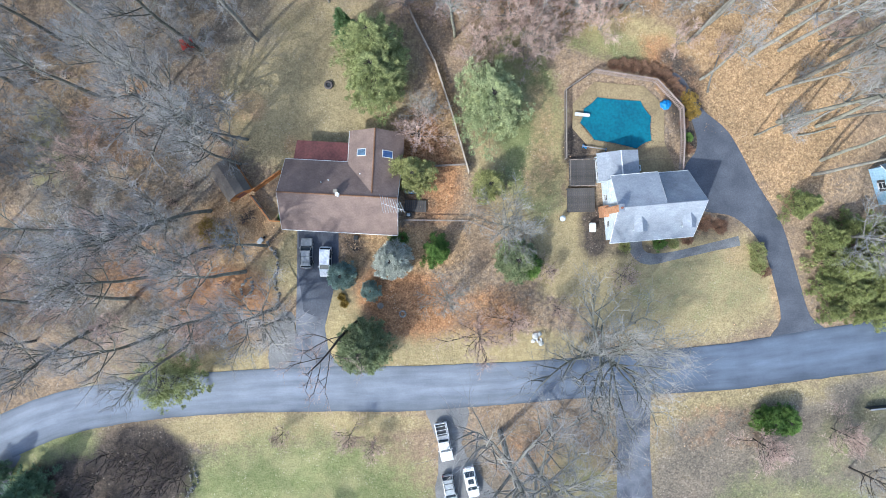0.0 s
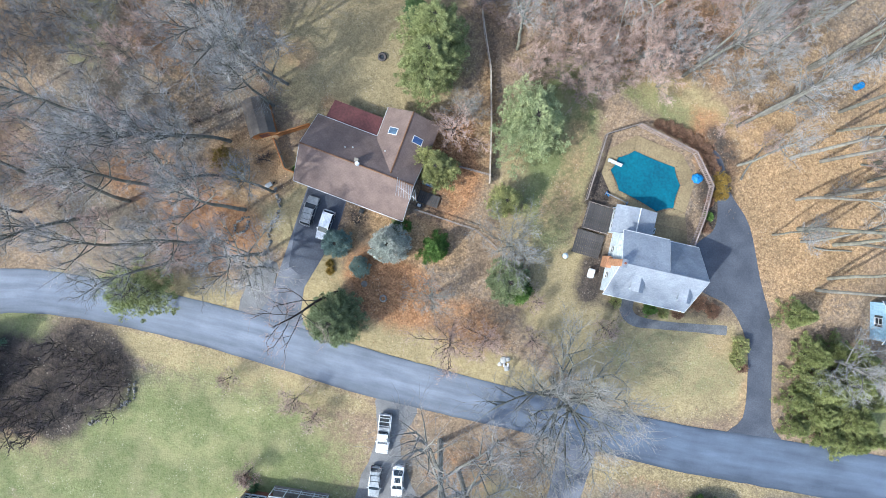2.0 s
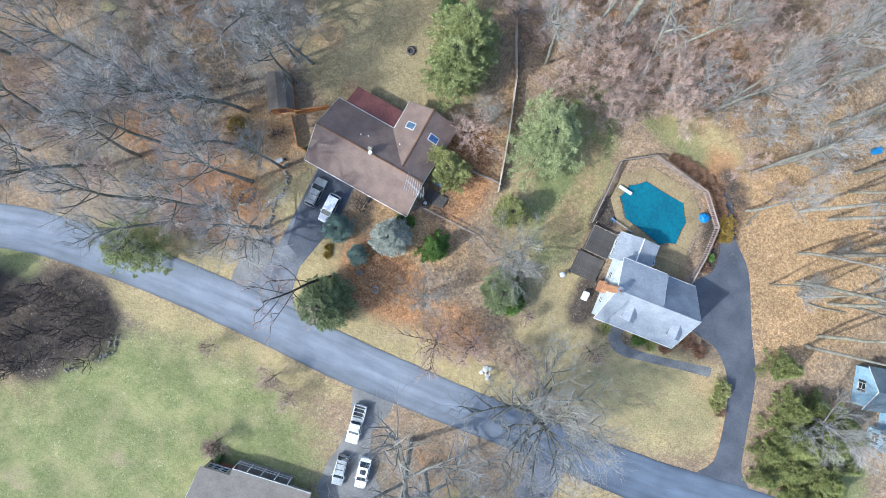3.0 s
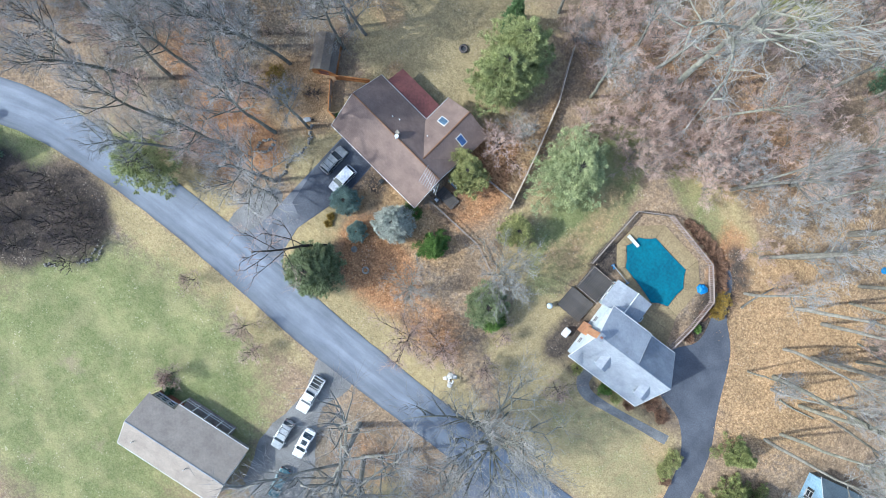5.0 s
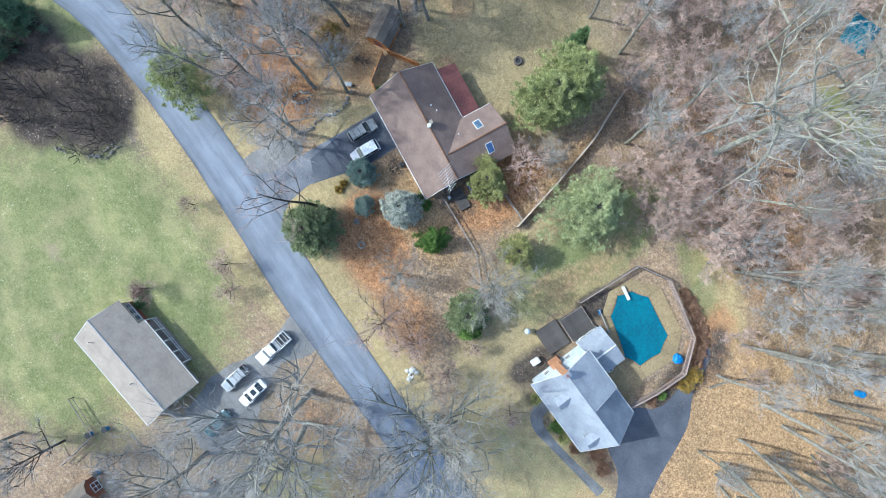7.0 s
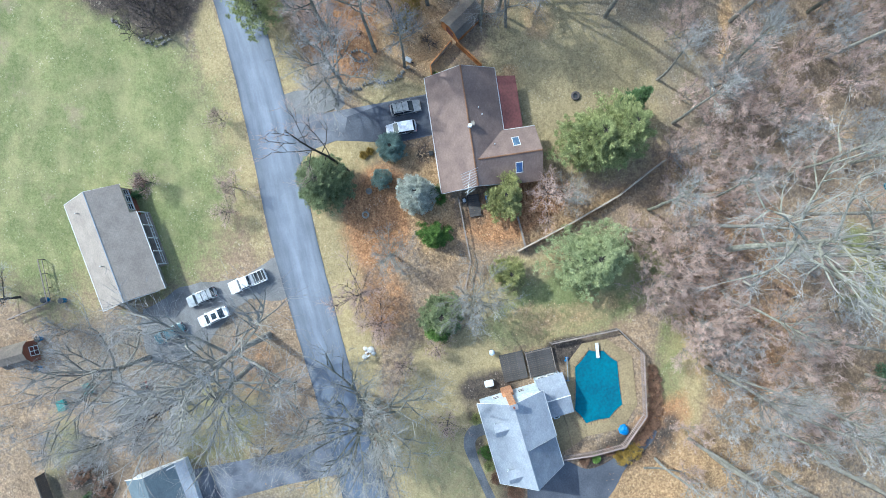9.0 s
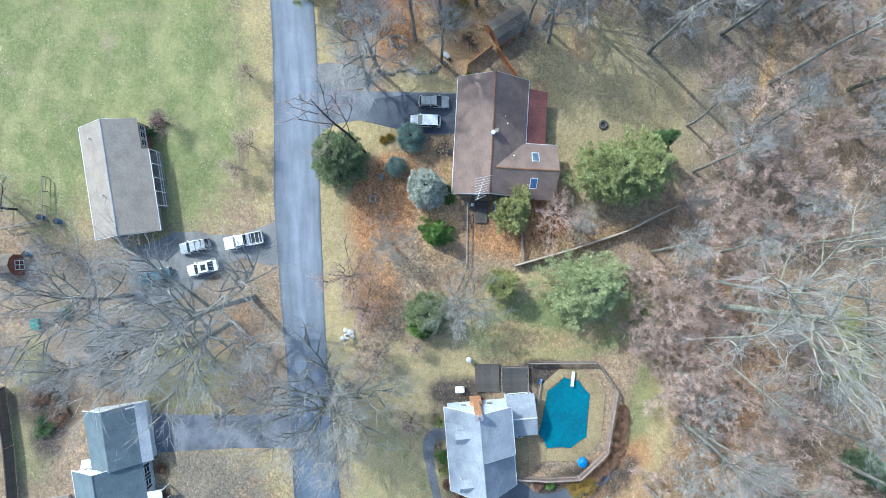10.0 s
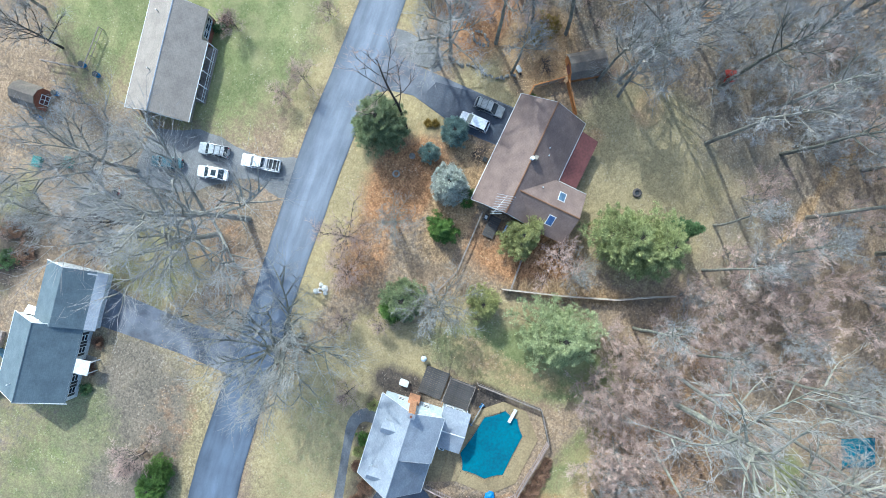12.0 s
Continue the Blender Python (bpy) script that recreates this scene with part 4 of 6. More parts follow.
def swimming_pool():
    p = thing("swimming_pool", "octagonal swimming pool under a taut turquoise winter cover", "pool")
    cx, cy = 27.1, 20.4
    b = bmesh.new()
    rows = []
    for k in (1.0, 0.8, 0.55, 0.3):
        ring = []
        for i in range(8):
            (x0, y0), (x1, y1) = POOL[i], POOL[(i + 1) % 8]
            for s in range(4):
                u = s / 4
                sag = 0.10 * math.sin(math.pi * u) if k == 1.0 else 0.0
                x, y = x0 + (x1 - x0) * u, y0 + (y1 - y0) * u
                x, y = x + (cx - x) * (1 - k + sag * 0.35), y + (cy - y) * (1 - k + sag * 0.35)
                ring.append(b.verts.new((x, y, 0.17 - 0.14 * (1 - k) + 0.02 * noise.noise(Vector((x, y, 0))))))
        rows.append(ring)
    for u, v in zip(rows, rows[1:]):
        for i in range(32):
            b.faces.new((u[i], u[(i + 1) % 32], v[(i + 1) % 32], v[i]))
    b.faces.new(rows[-1])
    cover = part("pool_cover", b, COVER, p)
    for i in range(8):
        (x0, y0), (x1, y1) = POOL[i], POOL[(i + 1) % 8]
        for s in range(4):
            u = s / 4
            x, y = x0 + (x1 - x0) * u, y0 + (y1 - y0) * u
            d = Vector((x - cx, y - cy, 0)).normalized() * 0.55
            part("strap", rod((x - d.x * 0.3, y - d.y * 0.3, 0.18), (x + d.x * 0.7, y + d.y * 0.7, 0.17), 0.018, 4), PLASTIC_DARK, cover)
    return p


swimming_pool()


def inset(pts, d):
    c = sum((Vector(q) for q in pts), Vector((0, 0))) / len(pts)
    return [tuple(Vector(q) + (c - Vector(q)).normalized() * d) for q in pts]


deck = thing("pool_terrace", "tan concrete slabs round the pool", "terrace", kind="structure")
for i in range(8):
    j = (i + 1) % 8
    part("slab", flat_shape(inset([POOL[i], POOL[j], RIM[j], RIM[i]], 0.018), 0.12), CONCRETE, deck)
for quad in ([(30.4, 14.7), (34.5, 17.3), (35.6, 14.9), (30.2, 14.4)], [(30.1, 14.3), (35.7, 14.8), (36.4, 12.5), (30.2, 12.1)]):
    part("slab", flat_shape(inset(quad, 0.018), 0.12), CONCRETE, deck)

board = thing("diving_board", "white diving board at the pool's end", "diving board", pose(21.4, 21.3, 0.12, 0, 0, -6))
part("plank", box(2.3, 0.5, 0.08, (0.2, 0, 0.42), 0.02), WHITE, board)
for x in (-0.7, -0.1):
    part("stand", box(0.12, 0.4, 0.42, (x, 0, 0), 0.01), GALV, board)

chair = thing("pool_float", "crumpled blue tarpaulin bundle on the terrace", "tarpaulin", pose(34.45, 22.95, 0.12))
b = bmesh.new()
bmesh.ops.create_icosphere(b, subdivisions=3, radius=0.75)
for v in b.verts:
    v.co *= 1 + 0.35 * noise.noise(v.co * 3)
    v.co.z = max(v.co.z * 0.6 + 0.35, 0.0)
part("tarpaulin", b, PLASTIC_BLUE, chair)
part("strap", rod((-0.6, -0.3, 0.12), (0.6, 0.4, 0.5), 0.05, 5), WHITE, chair)

reel = thing("cover_reel", "pale blue pool cover reel on wheels", "pool reel", pose(23.6, 16.2, 0.1, 0, 0, -8))
part("tube", rod((-1.9, 0, 0.45), (1.9, 0, 0.45), 0.09, 8), GALV, reel)
for x in (-1.8, 1.8):
    part("stand", box(0.08, 0.5, 0.45, (x, 0, 0), 0.01), PLASTIC_BLUE, reel)
part("hose", rod((-1.7, 0.2, 0.1), (-1.3, -0.3, 0.5), 0.16, 8), PLASTIC_BLUE, reel)


def fence(name, label, pts, height, pitch, width, board_mat, rail_mat, post_gap=2.4, rails=(0.35, 0.95)):
    """Posts, rails and upright boards along a bent line."""
    f = thing(name, label, "fence")
    one = mesh_of(box(width, 0.025, height - 0.06, (0, 0, 0.04)), board_mat, "board")
    post = mesh_of(box(0.1, 0.1, height + 0.08, (0, 0, 0), 0.012), rail_mat, "post")
    for (x0, y0), (x1, y1) in zip(pts, pts[1:]):
        a, e = Vector((x0, y0, 0)), Vector((x1, y1, 0))
        length, turn = (e - a).length, math.degrees(math.atan2(y1 - y0, x1 - x0))
        base = pose(x0, y0, 0, 0, 0, turn)
        for k in range(max(1, round(length / post_gap)) + 1):
            part("post", post, rail_mat, f, m=base @ pose(length * k / max(1, round(length / post_gap)), 0, 0))
        for r in rails:
            part("rail", box(length, 0.06, 0.09, (length / 2, -0.055, height * r)), rail_mat, f, m=base)
        part("cap_rail", box(length, 0.16, 0.05, (length / 2, 0, height + 0.08)), rail_mat, f, m=base)
        if pitch:
            for k in range(int(length / pitch)):
                part("board", one, board_mat, f, m=base @ pose((k + 0.5) * pitch, 0.0, random.uniform(-0.015, 0.015), 0, 0, random.uniform(-2, 2)))
    return f


WOOD_PALE = mat("pale_fence_wood", (0.5, 0.44, 0.36), 0.9, second=(0.36, 0.3, 0.25), grain=6, stain=1.2, per_object=0.18)
WOOD_PINK = mat("pinkish_fence_wood", (0.36, 0.285, 0.255), 0.9, second=(0.25, 0.2, 0.18), grain=6, stain=1.0, per_object=0.18)
fence("pool_fence", "weathered pinkish-grey wooden picket fence round the pool", [(23.3, 27.9), (28, 27.2), (32.7, 26.5), (36.7, 22.4), (37.0, 17.5), (36.8, 12.9), (34.9, 10.9)], 1.55, 0.3, 0.14, WOOD_PINK, WOOD_PINK)
fence("pool_fence", "dark weathered picket fence beside the pool", [(23.2, 27.9), (18.9, 24.9), (19.1, 14.4)], 1.4, 0.3, 0.16, WOOD_DARK, WOOD_GREY)
fence("yard_fence", "pale wooden board fence behind the brown house", [(-5.2, 37), (-3.9, 34.2), (-1.2, 29), (1.5, 21.2), (4.2, 12.1)], 1.5, 0.3, 0.27, WOOD_GREY, WOOD_PALE)
fence("yard_fence", "low wooden cross fence in the side yard", [(-1.0, 13.1), (4.1, 13.4)], 1.1, 0.35, 0.2, WOOD_GREY, WOOD_GREY)
fence("yard_fence", "low thin wire and wood fence", [(-5.6, 4.7), (4.3, 4.7), (8.5, 3.0)], 1.0, 0, 0.1, WOOD_GREY, WOOD_GREY, rails=(0.3,))
fence("cedar_fence", "orange cedar board fence from shed to house", [(-29.0, 8.9), (-24.7, 12.0)], 1.7, 0.2, 0.185, WOOD_ORANGE, WOOD_ORANGE)
fence("cedar_fence", "golden cedar fence closing the side yard", [(-29.3, 8.2), (-26.2, 4.3), (-23.9, 4.2)], 1.5, 0.25, 0.22, WOOD_PALE, WOOD_ORANGE)
fence("rail_fence", "grey post-and-rail fence between the south yards", [(12.5, -70), (11.5, -52), (11, -40)], 1.2, 0, 0.1, WOOD_GREY, WOOD_GREY)
fence("back_fence", "dark stained solid fence behind the white house", [(24, -66.5), (33, -65), (42, -64.2)], 1.8, 0.3, 0.28, WOOD_DARK, WOOD_DARK)
fence("kennel_fence", "thin rail enclosure behind the ranch house", [(-8.5, -60.2), (-1.8, -60), (-0.4, -66.5)], 1.2, 0, 0.1, WOOD_GREY, WOOD_GREY)


def wood_deck(at, size, top, turn, label, rail_sides):
    d = thing("wood_deck", label, "deck", pose(*at, 0, 0, 0, turn))
    sx, sy = size
    n = round(sx / 0.3)
    plank = mesh_of(box(0.285, sy, 0.04, (0, 0, top - 0.04)), WOOD_DARK, "plank")
    for k in range(n):
        part("plank", plank, WOOD_DARK, d, m=pose(-sx / 2 + (k + 0.5) * sx / n, 0, 0))
    for x in (-sx / 2 + 0.1, sx / 2 - 0.1):
        for y in (-sy / 2 + 0.1, sy / 2 - 0.1):
            part("leg", box(0.12, 0.12, top - 0.04, (x, y, 0)), WOOD_DARK, d)
    for s in rail_sides:
        a, e = {"n": ((-sx / 2, sy / 2), (sx / 2, sy / 2)), "s": ((-sx / 2, -sy / 2), (sx / 2, -sy / 2)), "w": ((-sx / 2, -sy / 2), (-sx / 2, sy / 2)), "e": ((sx / 2, -sy / 2), (sx / 2, sy / 2))}[s]
        part("handrail", rod((*a, top + 0.9), (*e, top + 0.9), 0.06, 4), WOOD_GREY, d)
        for k in range(5):
            u = k / 4
            x, y = a[0] + (e[0] - a[0]) * u, a[1] + (e[1] - a[1]) * u
            part("rail_post", box(0.08, 0.08, 0.9, (x, y, top)), WOOD_GREY, d)


wood_deck((21.6, 12.2), (4.0, 4.0), 1.0, 2, "dark weathered deck with grey handrails", "nws")
wood_deck((21.6, 8.1), (4.3, 3.7), 0.5, 2, "dark low deck beside the pale blue house", "")
wood_deck((-4.0, 6.9), (3.4, 1.8), 0.4, -2, "dark wooden side deck of the brown house", "")

# ---------------------------------------------------------------- vehicles
def wheel(car, x, y, r=0.34, w=0.22):
    tyre = part("wheel", rod((x, y - w / 2, r), (x, y + w / 2, r), r, 18), RUBBER, car)
    s = 1 if y > 0 else -1
    part("rim", rod((x, y + s * (w / 2 - 0.02), r), (x, y + s * (w / 2 + 0.012), r), r * 0.62, 12), GALV, tyre)


def shell(profile, half, tuck=0.12, z_tuck=0.0):
    """A car body: its side outline drawn across the width, narrower at the ends and top."""
    b = bmesh.new()
    xs = [p[0] for p in profile]
    x0, x1 = min(xs), max(xs)
    rows = []
    for t in (-1, -0.86, -0.4, 0.4, 0.86, 1):
        row = []
        for x, z in profile:
            u = 2 * (x - x0) / (x1 - x0) - 1
            w = half * (1 - tuck * abs(u) ** 4)
            drop = 0.05 * (abs(t) == 1)
            row.append(b.verts.new((x, t * w, z - drop if z > 0.5 else z)))
        rows.append(row)
    n = len(profile)
    for u, v in zip(rows, rows[1:]):
        for i in range(n):
            b.faces.new((u[i], u[(i + 1) % n], v[(i + 1) % n], v[i]))
    b.faces.new(rows[0]), b.faces.new(rows[-1][::-1])
    for f in b.faces:
        f.smooth = False
    return b


def cabin(car, base, top, zb, zt, wb, wt, paint, sunroof=False, rack=False):
    """Glass house and roof. base, top: x of back and front."""
    b = bmesh.new()
    lo = [b.verts.new(p) for p in ((base[0], -wb, zb), (base[1], -wb, zb), (base[1], wb, zb), (base[0], wb, zb))]
    hi = [b.verts.new(p) for p in ((top[0], -wt, zt), (top[1], -wt, zt), (top[1], wt, zt), (top[0], wt, zt))]
    b.faces.new(lo), b.faces.new(hi)
    for i in range(4):
        j = (i + 1) % 4
        b.faces.new((lo[i], lo[j], hi[j], hi[i]))
    part("cabin_glass", b, GLASS, car, "dark tinted glass")
    roof = part("roof", box(top[1] - top[0] + 0.12, 2 * wt + 0.08, 0.07, ((top[0] + top[1]) / 2, 0, zt - 0.01), 0.03), paint, car)
    for s in (-1, 1):
        for xb, xt in ((base[0], top[0]), (base[1], top[1])):
            part("pillar", rod((xb, s * wb, zb), (xt, s * wt, zt), 0.055, 5), paint, car)
        xm = (base[0] + base[1]) / 2
        part("pillar", rod((xm, s * (wb + 0.01), zb), (xm, s * (wt + 0.01), zt), 0.05, 5), paint, car)
        part("mirror", box(0.16, 0.2, 0.14, (base[1] - 0.35, s * (wb + 0.14), zb + 0.02), 0.03), paint, car)
        if rack:
            part("roof_rail", rod((top[0] + 0.1, s * (wt - 0.08), zt + 0.11), (top[1] - 0.3, s * (wt - 0.08), zt + 0.11), 0.03, 5), PLASTIC_DARK, car)
    if rack:
        for x in (top[0] + 0.5, top[1] - 0.8):
            part("cross_bar", box(0.06, 2 * wt - 0.1, 0.04, (x, 0, zt + 0.1)), PLASTIC_DARK, car)
    if sunroof:
        part("sunroof", box(0.75, wt * 1.3, 0.015, (top[1] - 0.75, 0, zt + 0.062)), GLASS, roof)


def lights(car, x0, x1, w, z):
    for s in (-1, 1):
        part("headlight", box(0.14, 0.34, 0.14, (x1 - 0.14, s * (w - 0.3), z), 0.03), LAMP_CLEAR, car)
        part("taillight", box(0.08, 0.22, 0.28, (x0 + 0.05, s * (w - 0.2), z), 0.02), LAMP_RED, car)
    part("bumper", box(0.14, 2 * w - 0.3, 0.2, (x1 - 0.02, 0, 0.36), 0.04), PLASTIC_DARK, car)
    part("bumper", box(0.14, 2 * w - 0.3, 0.2, (x0 + 0.02, 0, 0.36), 0.04), PLASTIC_DARK, car)
    part("number_plate", box(0.02, 0.5, 0.12, (x0 - 0.052, 0, 0.5)), WHITE, car)


def suv(at, turn, paint, label, rack=True, sunroof=False, low=0.0):
    c = thing("car", label, "car", pose(*at, 0.045, 0, 0, turn), "parked vehicles")
    hood, belt, top = 0.98 - low, 1.02 - low, 1.68 - low * 1.6
    part("body", shell([(-2.3, 0.32), (-2.36, 0.7), (-2.28, belt), (0.75, belt), (1.0, hood), (2.1, hood - 0.14), (2.32, 0.68), (2.28, 0.32)], 0.92), paint, c)
    cabin(c, (-2.2, 1.15), (-1.85, 0.35), belt - 0.02, top, 0.87, 0.75, paint, sunroof, rack)
    lights(c, -2.34, 2.32, 0.88, 0.66)
    for x in (-1.4, 1.42):
        for y in (-0.8, 0.8):
            wheel(c, x, y)
    return c


def sedan(at, turn, paint, label, sunroof=False):
    c = thing("car", label, "car", pose(*at, 0.045, 0, 0, turn), "parked vehicles")
    part("body", shell([(-2.4, 0.3), (-2.45, 0.62), (-2.36, 0.92), (-1.5, 0.96), (0.95, 0.94), (2.2, 0.78), (2.42, 0.6), (2.38, 0.3)], 0.9), paint, c)
    cabin(c, (-1.85, 1.15), (-1.1, 0.3), 0.92, 1.42, 0.83, 0.68, paint, sunroof)
    lights(c, -2.43, 2.42, 0.86, 0.6)
    for x in (-1.42, 1.5):
        for y in (-0.78, 0.78):
            wheel(c, x, y, 0.32)
    return c


def pickup(at, turn):
    c = thing("pickup_truck", "white pickup truck with a dark ladder rack", "truck", pose(*at, 0.045, 0, 0, turn), "parked vehicles")
    part("body", shell([(-0.6, 0.42), (-0.6, 1.12), (1.0, 1.12), (1.25, 1.1), (2.7, 1.0), (2.95, 0.8), (2.9, 0.42)], 0.97, 0.08), CAR_WHITE, c)
    cabin(c, (-0.55, 1.4), (-0.35, 0.7), 1.1, 1.82, 0.88, 0.72, CAR_WHITE)
    bed = part("bed", box(2.35, 1.8, 0.1, (-1.8, 0, 0.62)), PLASTIC_DARK, c, "dark open load bed")
    for s in (-1, 1):
        part("bed_side", box(2.4, 0.14, 0.68, (-1.8, s * 0.9, 0.45), 0.03), CAR_WHITE, bed)
        part("rack_rail", rod((-2.95, s * 0.78, 1.95), (-0.7, s * 0.78, 1.95), 0.045, 5), WHITE, bed)
        for x in (-2.9, -0.8):
            part("rack_post", rod((x, s * 0.85, 1.1), (x, s * 0.78, 1.95), 0.045, 5), WHITE, bed)
    for x in (-2.9, -2.3, -1.7, -1.1):
        part("rack_bar", rod((x, -0.78, 1.95), (x, 0.78, 1.95), 0.04, 5), WHITE, bed)
    part("tailgate", box(0.1, 1.8, 0.6, (-3.0, 0, 0.5), 0.02), CAR_WHITE, bed)
    part("tool_box", box(0.5, 1.6, 0.4, (-0.9, 0, 0.75), 0.03), GALV, bed)
    lights(c, -3.05, 2.95, 0.92, 0.72)
    for x in (-2.0, 1.85):
        for y in (-0.84, 0.84):
            wheel(c, x, y, 0.4, 0.26)


suv((-20.7, -0.6), 91, CAR_SILVER, "silver-grey estate car with roof rails in the driveway", sunroof=False)
suv((-17.75, -1.9), 269, CAR_WHITE, "white crossover car in the driveway", rack=False)
pickup((0.9, -29.6), 282)
sedan((5.2, -35.8), 283, CAR_WHITE, "white saloon car with dark sunroof", True)
suv((1.9, -37.0), 282, CAR_PALE, "pale grey estate car on gravel", low=0.1)
sedan((6.5, -42.9), 286, CAR_TEAL, "dark teal saloon car under the trees")

# ---------------------------------------------------------------- garden things
def ring_thing(name, label, category, at, R, r, material, z=None, scale_z=1.0):
    b = bmesh.new()
    rows = []
    for i in range(28):
        a = i * math.tau / 28
        rows.append([b.verts.new(((R + r * math.cos(q)) * math.cos(a), (R + r * math.cos(q)) * math.sin(a), r * scale_z * (1 + math.sin(q)))) for q in (j * math.tau / 10 for j in range(10))])
    for i in range(28):
        u, v = rows[i], rows[(i + 1) % 28]
        for j in range(10):
            b.faces.new((u[j], u[(j + 1) % 10], v[(j + 1) % 10], v[j]))
    return solo(name, b, material, label, category, pose(*at, z or 0.0))


TYRE_GREY = mat("sun_bleached_rubber", (0.12, 0.105, 0.1), 0.9, grain=8)
ring_thing("tractor_tyre", "old tractor tyre used as fire ring on the lawn", "tyre", (-17.7, 25.6), 0.52, 0.2, TYRE_GREY)
solo("ash_bed", rod((-17.7, 25.6, 0.0), (-17.7, 25.6, 0.12), 0.36, 14), PLASTIC_DARK, "black ash inside the tyre ring", "ash")


def rock(name, at, r, material, label, seed=0, flat=0.65):
    b = bmesh.new()
    bmesh.ops.create_icosphere(b, subdivisions=2, radius=r)
    for v in b.verts:
        v.co *= 1 + 0.35 * noise.noise(v.co * (1.1 / r) + Vector((seed * 7.3, seed, 0)))
        v.co.z = v.co.z * flat + r * flat * 0.6
    return solo(name, b, material, label, "rock", pose(*at, -0.02, 0, 0, seed * 50))


def stone_wall(label, pts, size=0.3):
    w = thing("stone_wall", label, "wall")
    line = ring_points([(x, y, 0) for x, y in pts], 6, closed=False)
    forms = []
    for k in range(6):
        b = bmesh.new()
        bmesh.ops.create_icosphere(b, subdivisions=1, radius=size)
        for v in b.verts:
            v.co *= 1 + 0.5 * noise.noise(v.co * 3 + Vector((k * 5, 0, 0)))
            v.co.z = max(v.co.z * 0.7, -0.1)
        forms.append(mesh_of(b, STONE, "stone"))
    for a, c in zip(line, line[1:]):
        for k in range(max(1, round((c - a).length / (size * 1.15)))):
            p = a.lerp(c, random.random()) + Vector((random.uniform(-0.18, 0.18), random.uniform(-0.18, 0.18), 0.1 + random.uniform(0, 0.18)))
            s = random.uniform(0.6, 1.25)
            part("stone", random.choice(forms), STONE, w, m=pose(*p, random.uniform(-20, 20), random.uniform(-20, 20), random.uniform(0, 360)) @ Matrix.Diagonal((s, s, s, 1)))


stone_wall("low dry fieldstone wall edging the lawn", [(-25.7, -9.3), (-25.3, -7.5), (-25.9, -5), (-25.4, -3), (-25.8, -0.6), (-27.2, 0.8)])
stone_wall("ring of fieldstones round a garden bed", [(-31, -5.6), (-29.6, -4.6), (-29.4, -6.8), (-30.8, -7.2), (-31.2, -5.8)], 0.22)
stone_wall("row of small stones along the gravel", [(-25.2, -10.8), (-24.0, -10.9), (-23.4, -11)], 0.2)

mail = thing("mailbox_stand", "twin white mailboxes on a post among stones", "mailbox", pose(15.3, -13.5, 0, 0, 0, 20))
part("post", box(0.12, 0.12, 1.05, (0, 0, 0)), WOOD_GREY, mail)
part("arm", box(1.1, 0.12, 0.08, (0, 0, 1.05)), WOOD_GREY, mail)
for x in (-0.3, 0.3):
    mb = part("mailbox", box(0.24, 0.55, 0.26, (x, 0, 1.13), 0.07), WHITE, mail)
    part("flag", box(0.02, 0.12, 0.16, (x + 0.13, 0.1, 1.3)), PLASTIC_RED, mb)
for k, (x, y, r) in enumerate(((14.9, -13.1, 0.55), (15.8, -14.2, 0.45), (15.5, -12.8, 0.4), (14.6, -13.9, 0.35))):
    rock("boulder", (x, y), r, STONE_WHITE, "pale boulder beside the mailboxes", k)

bath = thing("bird_bath", "grey stone bird bath on a pedestal", "bird bath", pose(-9.2, -8.6, 0))
part("pedestal", rod((0, 0, 0), (0, 0, 0.7), 0.2, 10, 0.13), STONE, bath)
part("bowl", rod((0, 0, 0.7), (0, 0, 0.82), 0.3, 16, 0.5), STONE, bath)
ring_thing("stone_ring", "dark ring of small stones in the leaves", "fire ring", (-5.8, -9.9), 0.45, 0.14, STONE)
globe = thing("gazing_globe", "pale blue globe on a dark stand", "garden ornament", pose(18.7, 5.2, 0))
b = bmesh.new()
bmesh.ops.create_uvsphere(b, u_segments=20, v_segments=12, radius=0.46, matrix=Matrix.Translation((0, 0, 1.15)))
part("globe", b, SIDING, globe)
part("stand", rod((0, 0, 0), (0, 0, 0.75), 0.3, 10, 0.14), PLASTIC_DARK, globe)
tank = thing("fuel_tank", "white rounded fuel tank beside the house", "tank", pose(23.4, 3.9, 0, 0, 0, 92))
part("vessel", box(1.45, 0.95, 0.95, (0, 0, 0.22), 0.25), WHITE, tank)
for x in (-0.5, 0.5):
    part("foot", box(0.1, 0.7, 0.25, (x, 0, 0)), GALV, tank)
for x, y, m, label in ((-4.7, 9.8, WHITE, "white covered hot tub on the side yard"), (-13.2, 1.9, STONE, "square stone planter by the front door")):
    t = thing("hot_tub" if m is WHITE else "planter", label, "hot tub" if m is WHITE else "planter", pose(x, y, 0, 0, 0, -3))
    s = 1.9 if m is WHITE else 0.7
    part("tub" if m is WHITE else "pot", box(s, s, 0.75 if m is WHITE else 0.5, (0, 0, 0), 0.08), PLASTIC_BLUE if m is WHITE else STONE, t)
    part("lid" if m is WHITE else "soil", box(s * 0.93, s * 0.93, 0.1, (0, 0, 0.75 if m is WHITE else 0.5), 0.03), WHITE if m is WHITE else PLASTIC_DARK, t)
grill = thing("barbecue_grill", "black barbecue grill on the deck", "grill", pose(-5.0, 5.5, 0.0, 0, 0, 0))
part("firebox", box(0.9, 0.6, 0.4, (0, 0, 0.6), 0.08), PLASTIC_DARK, grill)
part("lid", box(0.55, 0.45, 0.15, (0, 0, 1.0), 0.06), GALV, grill)
